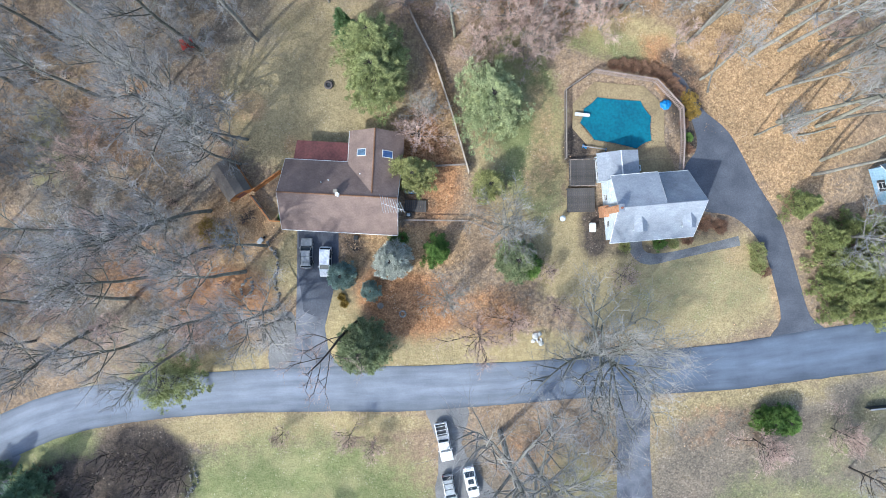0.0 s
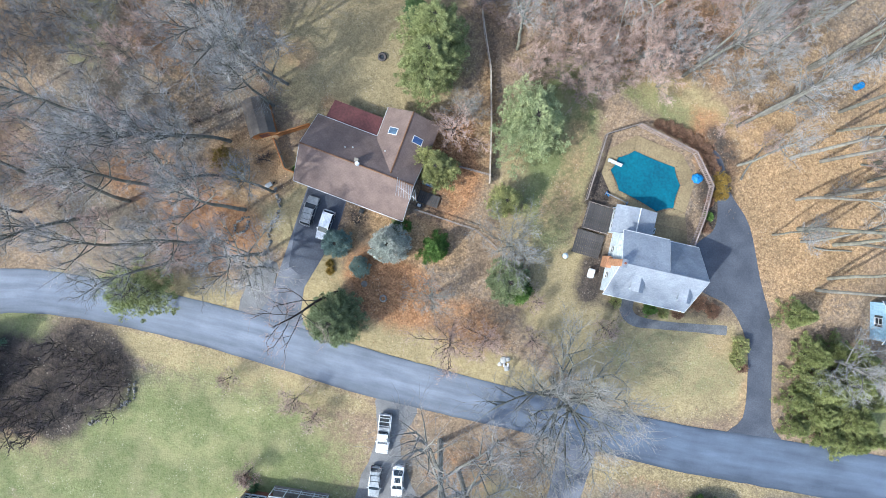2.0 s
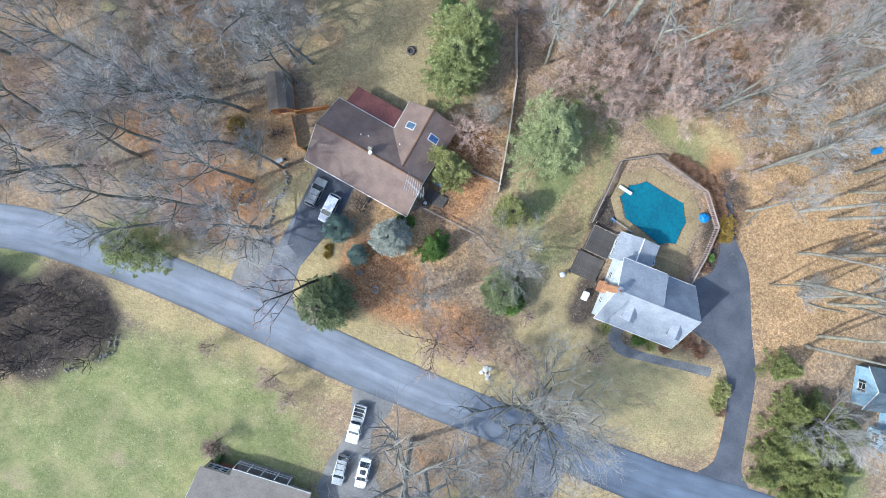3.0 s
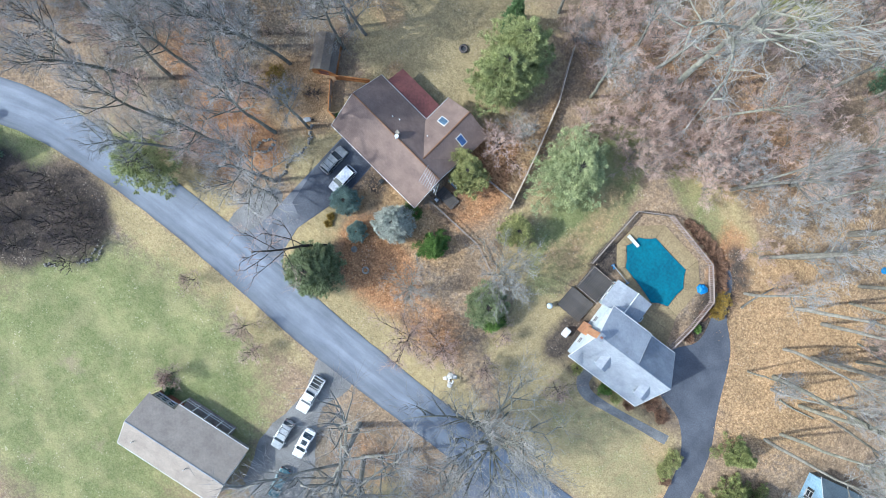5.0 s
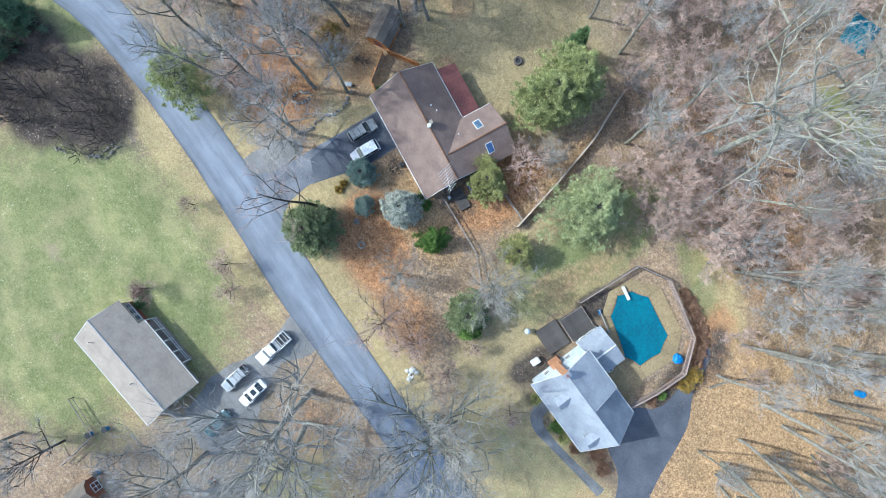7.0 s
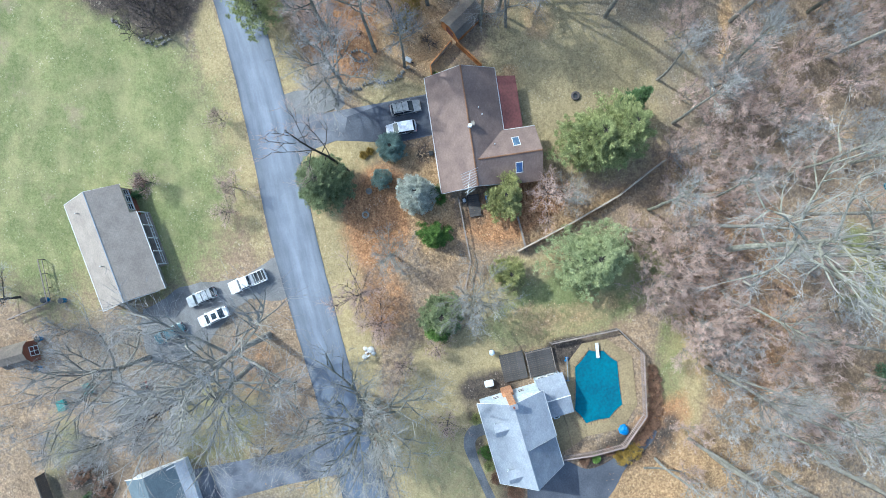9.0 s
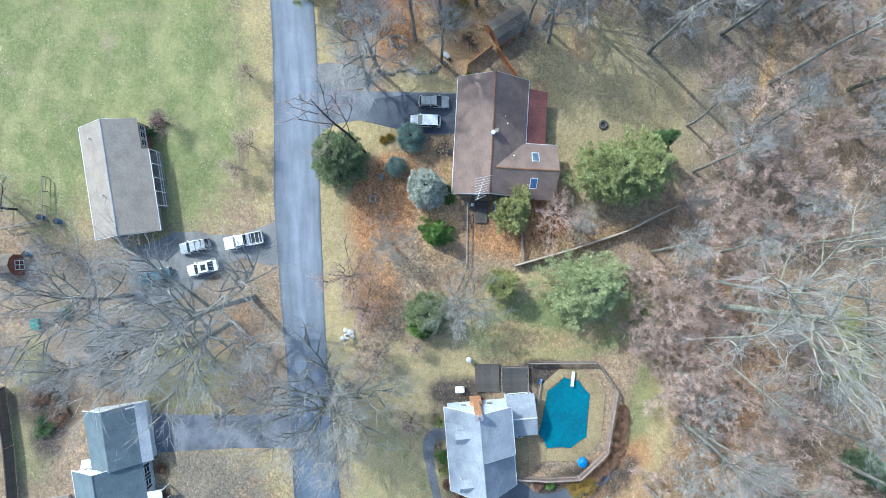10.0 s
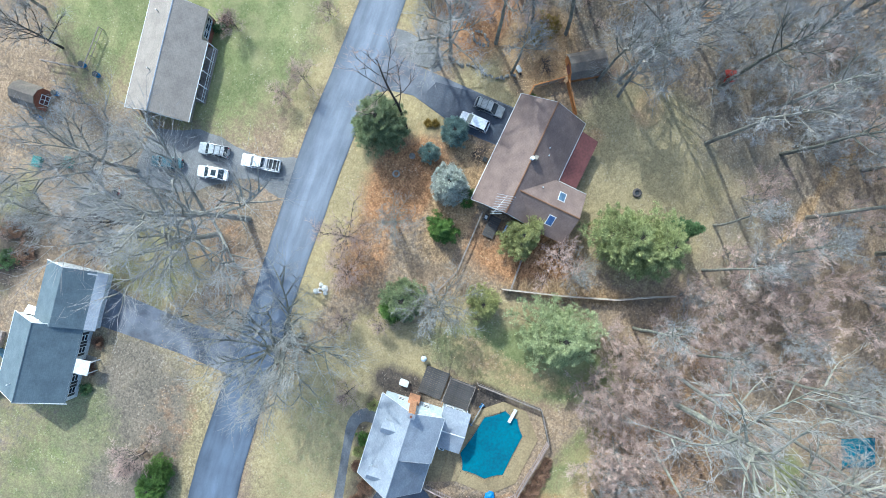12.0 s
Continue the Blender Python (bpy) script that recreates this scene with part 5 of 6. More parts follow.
for x in (-0.35, 0.35):
    for y in (-0.2, 0.2):
        part("leg", rod((x, y, 0), (x, y, 0.62), 0.03, 6), PLASTIC_DARK, grill)
ac = thing("air_conditioner", "grey air-conditioning unit by the pool terrace", "air conditioner", pose(30.2, 13.1, 0.12, 0, 0, 5))
part("casing", box(0.9, 0.9, 0.8, (0, 0, 0), 0.05), SIDING, ac)
part("fan_grille", rod((0, 0, 0.8), (0, 0, 0.84), 0.35, 16), PLASTIC_DARK, ac)

tarp = thing("tarpaulin_heap", "blue tarpaulin over a low heap in the woods", "tarpaulin", pose(6, 73.2, 0, 0, 0, 25))
b = bmesh.new()
bmesh.ops.create_grid(b, x_segments=16, y_segments=16, size=0.5)
for v in b.verts:
    e = min(1.0, (0.5 - max(abs(v.co.x), abs(v.co.y))) * 7)
    v.co = Vector((v.co.x * 4.6, v.co.y * 5.2, 0.05 + e * 0.9 + 0.12 * noise.noise(v.co * 9)))
bmesh.ops.solidify(b, geom=b.faces[:], thickness=0.03)
part("tarpaulin", b, COVER, tarp)
barrel = thing("blue_barrel", "bright blue plastic barrel in the leaves", "barrel", pose(53.6, 44.3, 0))
part("drum", rod((0, 0, 0), (0, 0, 0.95), 0.55, 16, 0.5), PLASTIC_BLUE, barrel)
part("lid", rod((0, 0, 0.95), (0, 0, 1.02), 0.52, 16), PLASTIC_BLUE, barrel)

play = thing("play_set", "wooden play set with a red canopy", "play set", pose(-38.8, 30.9, 0, 0, 0, 20))
for x in (-0.9, 0.9):
    for y in (-0.7, 0.7):
        part("post", box(0.1, 0.1, 2.3, (x, y, 0)), WOOD_GREY, play)
    part("canopy", slab([(0, -0.9, 2.9), (0, 0.9, 2.9), (math.copysign(0.95, x), 0.9, 2.25), (math.copysign(0.95, x), -0.9, 2.25)], 0.04), PLASTIC_RED, play)
part("platform", box(1.9, 1.5, 0.08, (0, 0, 1.2)), WOOD_GREY, play)
part("slide", slab([(0.95, -0.3, 1.25), (0.95, 0.3, 1.25), (3.0, 0.3, 0.15), (3.0, -0.3, 0.15)], 0.06), WOOD_GREY, play)

junk = thing("wheelbarrow", "grey wheelbarrow on the trodden gravel", "wheelbarrow", pose(-28.0, 1.2, 0, 0, 0, 50))
part("tray", box(1.1, 0.7, 0.3, (0, 0, 0.4), 0.08), GALV, junk)
part("wheel", rod((0.75, -0.06, 0.2), (0.75, 0.06, 0.2), 0.2, 12), RUBBER, junk)
for y in (-0.25, 0.25):
    part("handle", rod((0.7, y, 0.25), (-1.1, y, 0.6), 0.03, 5), WOOD_GREY, junk)
    part("leg", rod((-0.3, y, 0), (-0.3, y, 0.45), 0.03, 5), GALV, junk)
for x, y, m, label in ((-1.7, -58.3, PLASTIC_BLUE, "dark blue plastic bin in the grass"), (-2.3, -60.9, PLASTIC_BLUE, "blue bin beside the rail enclosure"), (3.4, -63.0, PLASTIC_BLUE, "blue barrow beside the red shed"), (7.9, -64.0, PLASTIC_BLUE, "small blue drum by the red shed")):
    t = thing("garden_bin", label, "bin", pose(x, y, 0, 0, 0, x * 40))
    part("tub", rod((0, 0, 0), (0, 0, 0.8), 0.36, 12, 0.44), m, t)
    part("lid", rod((0, 0, 0.8), (0, 0, 0.87), 0.46, 12), PLASTIC_DARK, t)
for x, y, m, label in ((13.6, -48.5, PLASTIC_RED, "red garden machine under the trees"), (14.2, -61.5, PLASTIC_TEAL, "teal tarpaulin-covered box by the fence"), (12.4, -57, PLASTIC_TEAL, "teal plastic chest by the fence")):
    t = thing("garden_chest", label, "chest", pose(x, y, 0, 0, 0, 8))
    s = 1.0 if m is PLASTIC_RED else 1.6
    part("box", box(s, s * 0.75, 0.6, (0, 0, 0), 0.08), m, t)
    part("lid", box(s * 1.04, s * 0.8, 0.08, (0, 0, 0.6), 0.03), PLASTIC_DARK if m is PLASTIC_RED else m, t)
slab_pad = solo("concrete_pad", flat_shape([(15, -53.5), (19, -53), (18.4, -48.2), (14.4, -48.8)], 0.03), GRAVEL, "grey concrete pad under the trees", "pad", kind="structure")

apool = thing("round_pool", "round above-ground pool with a leaf-covered top", "pool", pose(46.6, -55.6, 0))
b = bmesh.new()
for i in range(36):
    a, c = i * math.tau / 36, (i + 1) * math.tau / 36
    ring = [[b.verts.new((r * math.cos(q), r * math.sin(q), z)) for r, z in ((3.6, 0), (3.6, 1.15), (3.2, 1.15), (3.2, 0.6))] for q in (a, c)]
    for k in range(3):
        b.faces.new((ring[0][k], ring[0][k + 1], ring[1][k + 1], ring[1][k]))
part("pool_wall", b, mat("dark_blue_liner", (0.04, 0.09, 0.14), 0.5), apool)
part("leaf_cover", rod((0, 0, 0.5), (0, 0, 0.85), 3.22, 36), mat("leaf_strewn_cover", (0.2, 0.17, 0.12), 0.9, second=(0.1, 0.1, 0.08), grain=3, stain=0.6), apool)
cover2 = thing("covered_frame", "low wooden frame under a pale blue cover", "garden frame", pose(42.4, -57.6, 0, 0, 0, 10))
part("frame", box(3.4, 3.8, 0.6, (0, 0, 0), 0.04), WOOD_GREY, cover2)
part("cover", box(2.1, 2.8, 0.06, (0.2, 0.1, 0.6), 0.02), mat("pale_blue_cover", (0.2, 0.33, 0.55), 0.5), cover2)
for k, (x, y, turn, ln) in enumerate(((41, 25, 75, 6), (58, 33, 10, 7), (50, 41, 160, 5), (55, 18.5, 12, 6))):
    b = bmesh.new()
    for s in range(8):
        u, v = s / 8, (s + 1) / 8
        bend = lambda q: (q * ln, 0.12 * math.sin(q * 5 + k), 0.16)
        rod(bend(u), bend(v), 0.17 * (1 - u * 0.5), 7, 0.17 * (1 - v * 0.5), bm=b)
    solo("fallen_log", b, BARK_PALE if k % 2 else BARK, "fallen weathered log on the leaf litter", "log", pose(x, y, 0, 0, 0, turn))

def side_porch():
    """A weathered landing with a rail and a ramp at the house beyond the eastern lawn."""
    d = thing("porch_deck", "grey wooden landing with a long rail beside the lawn", "deck", pose(70.6, -23.3, 0, 0, 0, 7))
    for k in range(14):
        part("board", box(0.13, 8.4, 0.04, (0.45 + k * 0.15, -4.4, 0.42)), WOOD_GREY, d)
    for x in (0.45, 2.4):
        part("beam", box(0.1, 8.4, 0.3, (x, -4.4, 0.12)), WOOD_DARK, d)
    for y in (-0.3, -2.9, -5.6, -8.4):
        part("post", box(0.1, 0.1, 1.45, (0.34, y, 0)), TRIM, d)
    for z in (0.75, 1.35):
        part("rail", box(0.07, 8.3, 0.07, (0.34, -4.35, z)), TRIM, d)
    wall = part("screen_wall", box(6.2, 0.12, 1.2, (-1.3, 0.25, 0)), PLASTIC_DARK, d, "dark low screen wall")
    part("cap", box(6.3, 0.22, 0.06, (-1.3, 0.25, 1.2)), GALV, wall)
    t = thing("tarpaulin_heap", "bright blue tarpaulin bundle beside the porch", "tarpaulin", pose(74.4, -23.6, 0, 0, 0, 12))
    b = bmesh.new()
    bmesh.ops.create_icosphere(b, subdivisions=3, radius=1.0)
    for v in b.verts:
        v.co *= 1 + 0.3 * noise.noise(v.co * 2.5)
        v.co.z = max(v.co.z * 0.7 + 0.5, 0.0)
    part("tarpaulin", b, PLASTIC_BLUE, t)


side_porch()
solo("driveway_5", flat_shape([(64.3, -12.4), (65.2, -10.8), (66.8, -9.8), (69, -9.6), (70.6, -10.8), (71.2, -12)], 0.05, smooth=4), NEW_ASPHALT, "dark asphalt apron beside the hedge", "driveway", kind="structure")
for line in ([(-38.2, -34.2), (-37.6, -36.6)], [(-39.0, -35.0), (-38.6, -37.6), (-39.6, -39.2)], [(-38.0, -37.4), (-39.2, -38.8)], [(-41.6, -41.6), (-43.2, -42.8)]):
    stone_wall("pale rubble stones at the thicket's edge", line, 0.2)

# ---------------------------------------------------------------- bare trees
def limb(p, d, length, segs, wander, rise, rng):
    """A bent line of points from p along d."""
    pts, d = [p], d / np.linalg.norm(d)
    for k in range(segs):
        d = d + rng.normal(0, wander, 3) + np.array([0, 0, rise])
        d /= np.linalg.norm(d)
        pts.append(pts[-1] + d * length / segs)
    return pts


class Wood:
    def __init__(self):
        self.v, self.f, self.n = [], [], 0

    def tube(self, pts, r0, r1, sides):
        """A tapered tube that ends in a point."""
        k = len(pts)
        base = self.n
        for i, p in enumerate(pts[:-1]):
            q = pts[i + 1] - p
            a = np.cross(q, (0.31, 0.17, 0.93) if abs(q[2]) < 0.8 * np.linalg.norm(q) else (1.0, 0.2, 0.0))
            a /= np.linalg.norm(a)
            c = np.cross(q, a)
            c /= np.linalg.norm(c)
            r = r0 + (r1 - r0) * i / (k - 1)
            for s in range(sides):
                t = s * math.tau / sides
                self.v.append(p + (a * math.cos(t) + c * math.sin(t)) * r)
        self.v.append(pts[-1])
        for i in range(k - 2):
            for s in range(sides):
                u, w = base + i * sides + s, base + i * sides + (s + 1) % sides
                self.f.append((u, w, w + sides, u + sides))
        tip = base + (k - 1) * sides
        for s in range(sides):
            self.f.append((tip - sides + s, tip - sides + (s + 1) % sides, tip))
        self.n = tip + 1

    def mesh(self, name, material):
        me = bpy.data.meshes.new(name)
        me.from_pydata([tuple(p) for p in self.v], [], self.f)
        me.materials.append(material)
        return me


def at_along(pts, u):
    x = u * (len(pts) - 1)
    i = min(int(x), len(pts) - 2)
    return pts[i] + (pts[i + 1] - pts[i]) * (x - i), pts[i + 1] - pts[i]


def aside(d, angle, rng):
    """A direction at that angle from d, turned at random about it."""
    d = d / np.linalg.norm(d)
    s = np.cross(d, rng.normal(0, 1, 3))
    s /= np.linalg.norm(s)
    return d * math.cos(angle) + s * math.sin(angle)


def bare_tree(seed, H, r, first, limbs, reach, sub, twigs, tips, bark, twig_mat, label, stems=1, rise=0.06, thick=1.0, name="bare_tree", lean=(0, 0), steep=0.85):
    rng = np.random.default_rng(seed)
    wood, fine = Wood(), Wood()
    for stem in range(stems):
        d0 = np.array([lean[0], lean[1], 1.0]) + (0 if stems == 1 else 1) * np.array([0.35 * math.cos(stem * 2.4), 0.35 * math.sin(stem * 2.4), 0])
        trunk = limb(np.array([0.12 * stem, 0, -0.15]), d0, H * (0.93 if stem == 0 else 0.8), 8, 0.045, 0.02, rng)
        wood.tube(trunk, r / math.sqrt(stems), r * (0.3 if stems == 1 else 0.14), 8)
        n1 = limbs // stems
        for i in range(n1):
            u = first + (0.97 - first) * (i + 0.5) / n1
            p, _ = at_along(trunk, u)
            az = i * 2.4 + seed + stem + rng.normal(0, 0.25)
            el = 0.25 + steep * u * rng.uniform(0.7, 1.2)
            ln = reach * (1.1 - 0.62 * (u - first) / (1 - first)) * rng.uniform(0.75, 1.2)
            d = np.array([math.cos(az) * math.cos(el), math.sin(az) * math.cos(el), math.sin(el)])
            l1 = limb(p, d, ln, 5, 0.085, rise, rng)
            r1 = max(0.045, r * 0.42 * (1.1 - u * 0.7)) * thick
            wood.tube(l1, r1, 0.03, 5)
            for j in range(sub):
                u2 = 0.28 + 0.72 * (j + rng.uniform(0.1, 0.9)) / sub
                p2, d2 = at_along(l1, u2)
                l2 = limb(p2, aside(d2, rng.uniform(0.5, 0.95), rng) + np.array([0, 0, 0.15]), ln * rng.uniform(0.28, 0.5) * (1.15 - 0.4 * u2), 2, 0.16, 0.05, rng)
                wood.tube(l2, r1 * 0.5 + 0.012, 0.018, 3)
                for k in range(twigs):
                    p3, d3 = at_along(l2, 0.2 + 0.8 * (k + rng.uniform(0, 1)) / twigs)
                    t = limb(p3, aside(d3, rng.uniform(0.4, 0.9), rng), ln * rng.uniform(0.15, 0.28), 1, 0.2, 0.04, rng)
                    fine.tube(t, 0.02 * thick, 0.01, 3)
                    for q in range(tips):
                        p4, d4 = at_along(t, rng.uniform(0.15, 1.0))
                        fine.tube([p4, p4 + aside(d4, rng.uniform(0.3, 0.9), rng) * ln * rng.uniform(0.09, 0.22)], 0.0145 * thick, 0.0, 3)
    ob = thing(name, label, "tree")
    part("trunk", wood.mesh("trunk", bark), bark, ob)
    part("crown", fine.mesh("crown", twig_mat), twig_mat, ob)
    return ob


class Kind:
    """One modelled plant: its first use moves it, later uses copy it."""
    def __init__(self, ob, group):
        self.ob, self.used, self.group = tagged(ob, group=group), False, group

    def put(self, x, y, s=1.0, turn=None, tall=1.0, lean=0.0, to=None):
        a = random.uniform(0, 360) if turn is None else turn
        m = pose(x, y, 0, 0, 0, random.uniform(0, 360) if to is None else to + 90) @ pose(0, 0, 0, lean, 0, a) @ Matrix.Diagonal((s, s, s * tall, 1))
        if self.used:
            return copy_thing(self.ob, m)
        self.used = True
        self.ob.matrix_world = m
        return self.ob


TALL = [Kind(bare_tree(s, 28, 0.36, 0.64, 13, 6.0, 6, 5, 3, BARK_PALE if s % 2 else BARK, TWIG_GREY, "tall bare forest tree with a high grey crown", rise=0.09, thick=1.15), "woodland trees") for s in (1, 2, 3, 4)]
WOODS = [Kind(bare_tree(s, 24, 0.36, 0.58, 14, 6.4, 6, 5, 4, BARK_WOODS, TWIG_GREY, "tall dark-trunked bare tree in the side woods", rise=0.1, thick=1.15), "woodland trees") for s in (5, 6)]
OAK = [Kind(bare_tree(s, 17, 0.36, 0.26, 17, 8.2, 7, 6, 4, BARK if s != 12 else BARK_DARK, TWIG_GREY, "broad bare shade tree with spreading grey limbs", thick=1.2), "shade trees") for s in (10, 11, 12)]
MAUVE = [Kind(bare_tree(s, 9.5, 0.12, 0.12, 18, 4.6, 5, 7, 5, BARK, TWIG_PINK, "bare understorey tree with dense reddish twigs", stems=2, rise=0.1, thick=1.1, name="sapling_tree"), "understorey trees") for s in (20, 21, 22)]
GREY = [Kind(bare_tree(s, 9, 0.12, 0.12, 18, 4.4, 5, 6, 5, BARK, TWIG_GREY, "bare understorey tree with dense grey twigs", stems=2, rise=0.1, thick=1.2, name="sapling_tree"), "understorey trees") for s in (30, 31, 32)]
BRUSH = [Kind(bare_tree(s, 3.0, 0.05, 0.05, 14, 1.9, 4, 4, 3, BARK_DARK, m, lab, stems=3, rise=0.1, name="bare_shrub"), "undergrowth shrubs") for s, m, lab in ((40, TWIG_DARK, "tangled dark leafless thicket shrub"), (41, TWIG_PINK, "tangled reddish leafless shrub in the leaf litter"))]

# trees with a place of their own
sycamore = Kind(bare_tree(50, 31, 0.55, 0.62, 11, 12.5, 7, 5, 4, BARK_PALE, TWIG_PALE, "huge pale-barked sycamore with long bare limbs", thick=1.6, steep=0.6, rise=0.03), "shade trees")
sycamore.put(9.6, 41.0, 1.0, 10)
sycamore.put(12.6, 52.0, 0.85, 130)
road_maple = Kind(bare_tree(51, 16, 0.5, 0.24, 22, 12.5, 8, 6, 4, BARK_PALE, TWIG_PALE, "wide pale-limbed maple leaning over the road", thick=1.45, steep=0.7), "shade trees")
road_maple.put(23.0, -13.6, 1.0, 0, lean=6, to=300)
yard_oak = Kind(bare_tree(52, 24, 0.52, 0.36, 16, 13.0, 8, 6, 3, BARK, TWIG_GREY, "sprawling bare oak beside the gravel parking", thick=1.5, rise=0.04, steep=0.7), "shade trees")
yard_oak.put(9.6, -28.2, 1.0, 40, lean=9, to=265)
yard_oak.put(13.5, -31.5, 0.9, 150, lean=8, to=290)
yard_oak.put(9.5, -47, 0.75, 250, lean=4, to=250)
silver = Kind(bare_tree(53, 8, 0.18, 0.12, 20, 5.2, 6, 6, 5, BARK_PALE, TWIG_PALE, "small silvery bare tree with fine pale twigs", rise=0.09), "shade trees")
silver.put(9.8, 4.1, 1.1)
silver.put(1.0, -7.0, 0.72)
rosy = Kind(bare_tree(54, 7, 0.15, 0.12, 18, 4.8, 6, 6, 5, BARK_DARK, TWIG_PINK, "small bare tree with rosy twigs in leaf litter", rise=0.09), "shade trees")
rosy.put(6.0, -12.6, 1.0)
rosy.put(11, -10.5, 0.75)
rosy.put(-3.4, 17.6, 0.85)
silver.put(-2.6, 21.0, 0.6)
snag = Kind(bare_tree(55, 17, 0.22, 0.3, 10, 6.5, 4, 4, 3, BARK_DARK, TWIG_PINK, "thin dark bare tree leaning towards the road", rise=0.08, thick=1.0), "shade trees")
snag.put(-12.9, -11.2, 1.05, 0, lean=11, to=210)
for x, y, k, s in ((-25.5, -9.2, 1, 0.95), (-24.5, -11.0, 0, 0.6), (-43.5, 22, 0, 1.2), (61.5, 3.0, 1, 0.8), (-15, 47, 0, 0.9), (17, -43, 2, 0.8), (-3.5, -65, 2, 0.75), (-8, -70, 1, 0.8), (27, -31, 0, 0.55), (20, -52, 1, 0.7), (64, -33, 2, 0.6)):
    OAK[k].put(x, y, s)
OAK[0].put(-30.4, 17.0, 1.25, 40, lean=13, to=165)
OAK[1].put(-37.4, 19.2, 1.25, 200, lean=6, to=120)
for x, y, s in ((-30.5, -3.6, 0.9), (-27.2, 0.4, 0.75), (-43.8, -4.3, 0.95), (-41.5, 4.4, 0.95), (-36, 5.8, 0.9), (-33.1, -9.6, 0.9), (-42.9, -13.4, 0.95), (-31.4, 13.2, 0.8), (-46, 3, 1.0), (-52, -12, 0.95), (-38.5, -3, 0.9), (-37, -14, 0.85), (-48, -8, 0.95), (-35.5, 0.2, 0.8)):
    random.choice(WOODS).put(x, y, s)
for x, y, s in ((-29, 32.5, 1.0), (27.5, 37.5, 0.9), (1.8, 33.4, 0.75), (17.9, 43.3, 1.0), (33.4, 48.9, 1.0), (2.3, 42.0, 0.9), (-17.8, 38.6, 0.7), (-24.6, 51.5, 1.0), (-16.5, 48.1, 0.9),
                (41.0, 35.7, 1.15), (47.6, 30.8, 0.9), (54.4, 26.8, 1.0), (52, 20.6, 1.0), (45.7, 44.6, 1.05), (46.6, 45.4, 1.0), (57.6, 12.5, 0.8), (48.5, 18.5, 0.65), (58, 20, 0.9), (60, 31, 1.0), (53, 37, 0.9), (38, 44, 0.85)):
    random.choice(TALL).put(x, y, s)
for x, y, s in ((24.0, 34.5, 0.75), (12, 33, 1.0), (9, 31, 0.9), (15.5, 36, 0.95), (18, 33.6, 0.8), (6.5, 36.5, 0.9), (21, 38.5, 0.9), (-0.5, 36, 0.7), (3.5, 46, 1.0), (-4.5, 43, 0.9), (-6, 38, 0.75), (12.5, 29.5, 0.95), (15, 31.5, 1.0), (10.5, 35.5, 1.05), (18.5, 37, 0.95), (13.5, 39.5, 1.0), (6, 32.5, 0.85), (0.5, 39.5, 0.9), (21.5, 42, 1.0), (26, 41, 0.9), (4.5, 29.5, 0.7)):
    random.choice(MAUVE).put(x, y, s)
for x, y in ((-24.4, -28.8), (-13.6, -28.6), (-10, -30.2), (51.5, -30.2), (62.8, -28.6), (-17, -41.5), (28, -3.5), (16.5, -3), (18, -8.5)):
    rosy.put(x, y, random.uniform(0.4, 0.6))

for x, y, s in ((-29.9, 4.8, 0.75), (-30.6, 4.2, 0.6), (-29.4, 5.5, 0.6)):
    BRUSH[0].put(x, y, s)
for x, y, s in ((49.0, -28.7, 0.8), (61.1, -26.9, 0.7)):
    rosy.put(x, y, s)
for x, y, s in ((23.4, 41.0, 0.9), (22.0, 36.6, 0.8)):
    GREY[0].put(x, y, s)

for x, y, s in ((26.6, -61.5, 0.5), (28.2, -59, 0.45), (30.4, -57.6, 0.5), (29.6, -61.4, 0.45), (33, -58, 0.5), (35.6, -58.8, 0.45), (27, -57.6, 0.4)):
    BRUSH[1].put(x, y, s)

KEEP_CLEAR = [(-15, 8, 13), (-15, -6, 11), (31, 8, 11), (28, 20, 12), (-8, -47.5, 12), (40.7, -47.8, 10), (30, -46, 7), (-20, 26, 14), (38, -4, 16), (13, 18, 10), (0, -12, 16), (71.4, 10, 9), (43, 17, 8), (-32, 9, 5), (55, 0, 9), (6, -36, 9), (-21, -42, 19), (45, -32, 16), (0, 12, 9), (6, 73, 5), (4.5, 52, 4.5), (5, 61, 4), (64, -4, 9), (-31, 3, 5), (-30, -13, 4), (-36, -64, 22), (24, 33, 5), (46, -55, 8), (5, -64, 5)]


def near_road(x, y):
    return abs(y - (-22 + 0.1 * x if x > -35 else -23 - 0.013 * (x + 35) ** 2 * 0.55)) < 6.5


def scatter(count, spacing, inside, seed, taken):
    rng = random.Random(seed)
    out = []
    for _ in range(count * 40):
        if len(out) >= count:
            break
        a, r = rng.uniform(0, math.tau), 84 * math.sqrt(rng.random())
        x, y = 1 + r * math.cos(a), 1 + r * math.sin(a)
        if not inside(x, y) or near_road(x, y) or any((x - u) ** 2 + (y - v) ** 2 < w * w for u, v, w in KEEP_CLEAR):
            continue
        if all((x - u) ** 2 + (y - v) ** 2 > spacing * spacing for u, v in taken):
            taken.append((x, y))
            out.append((x, y))
    return out


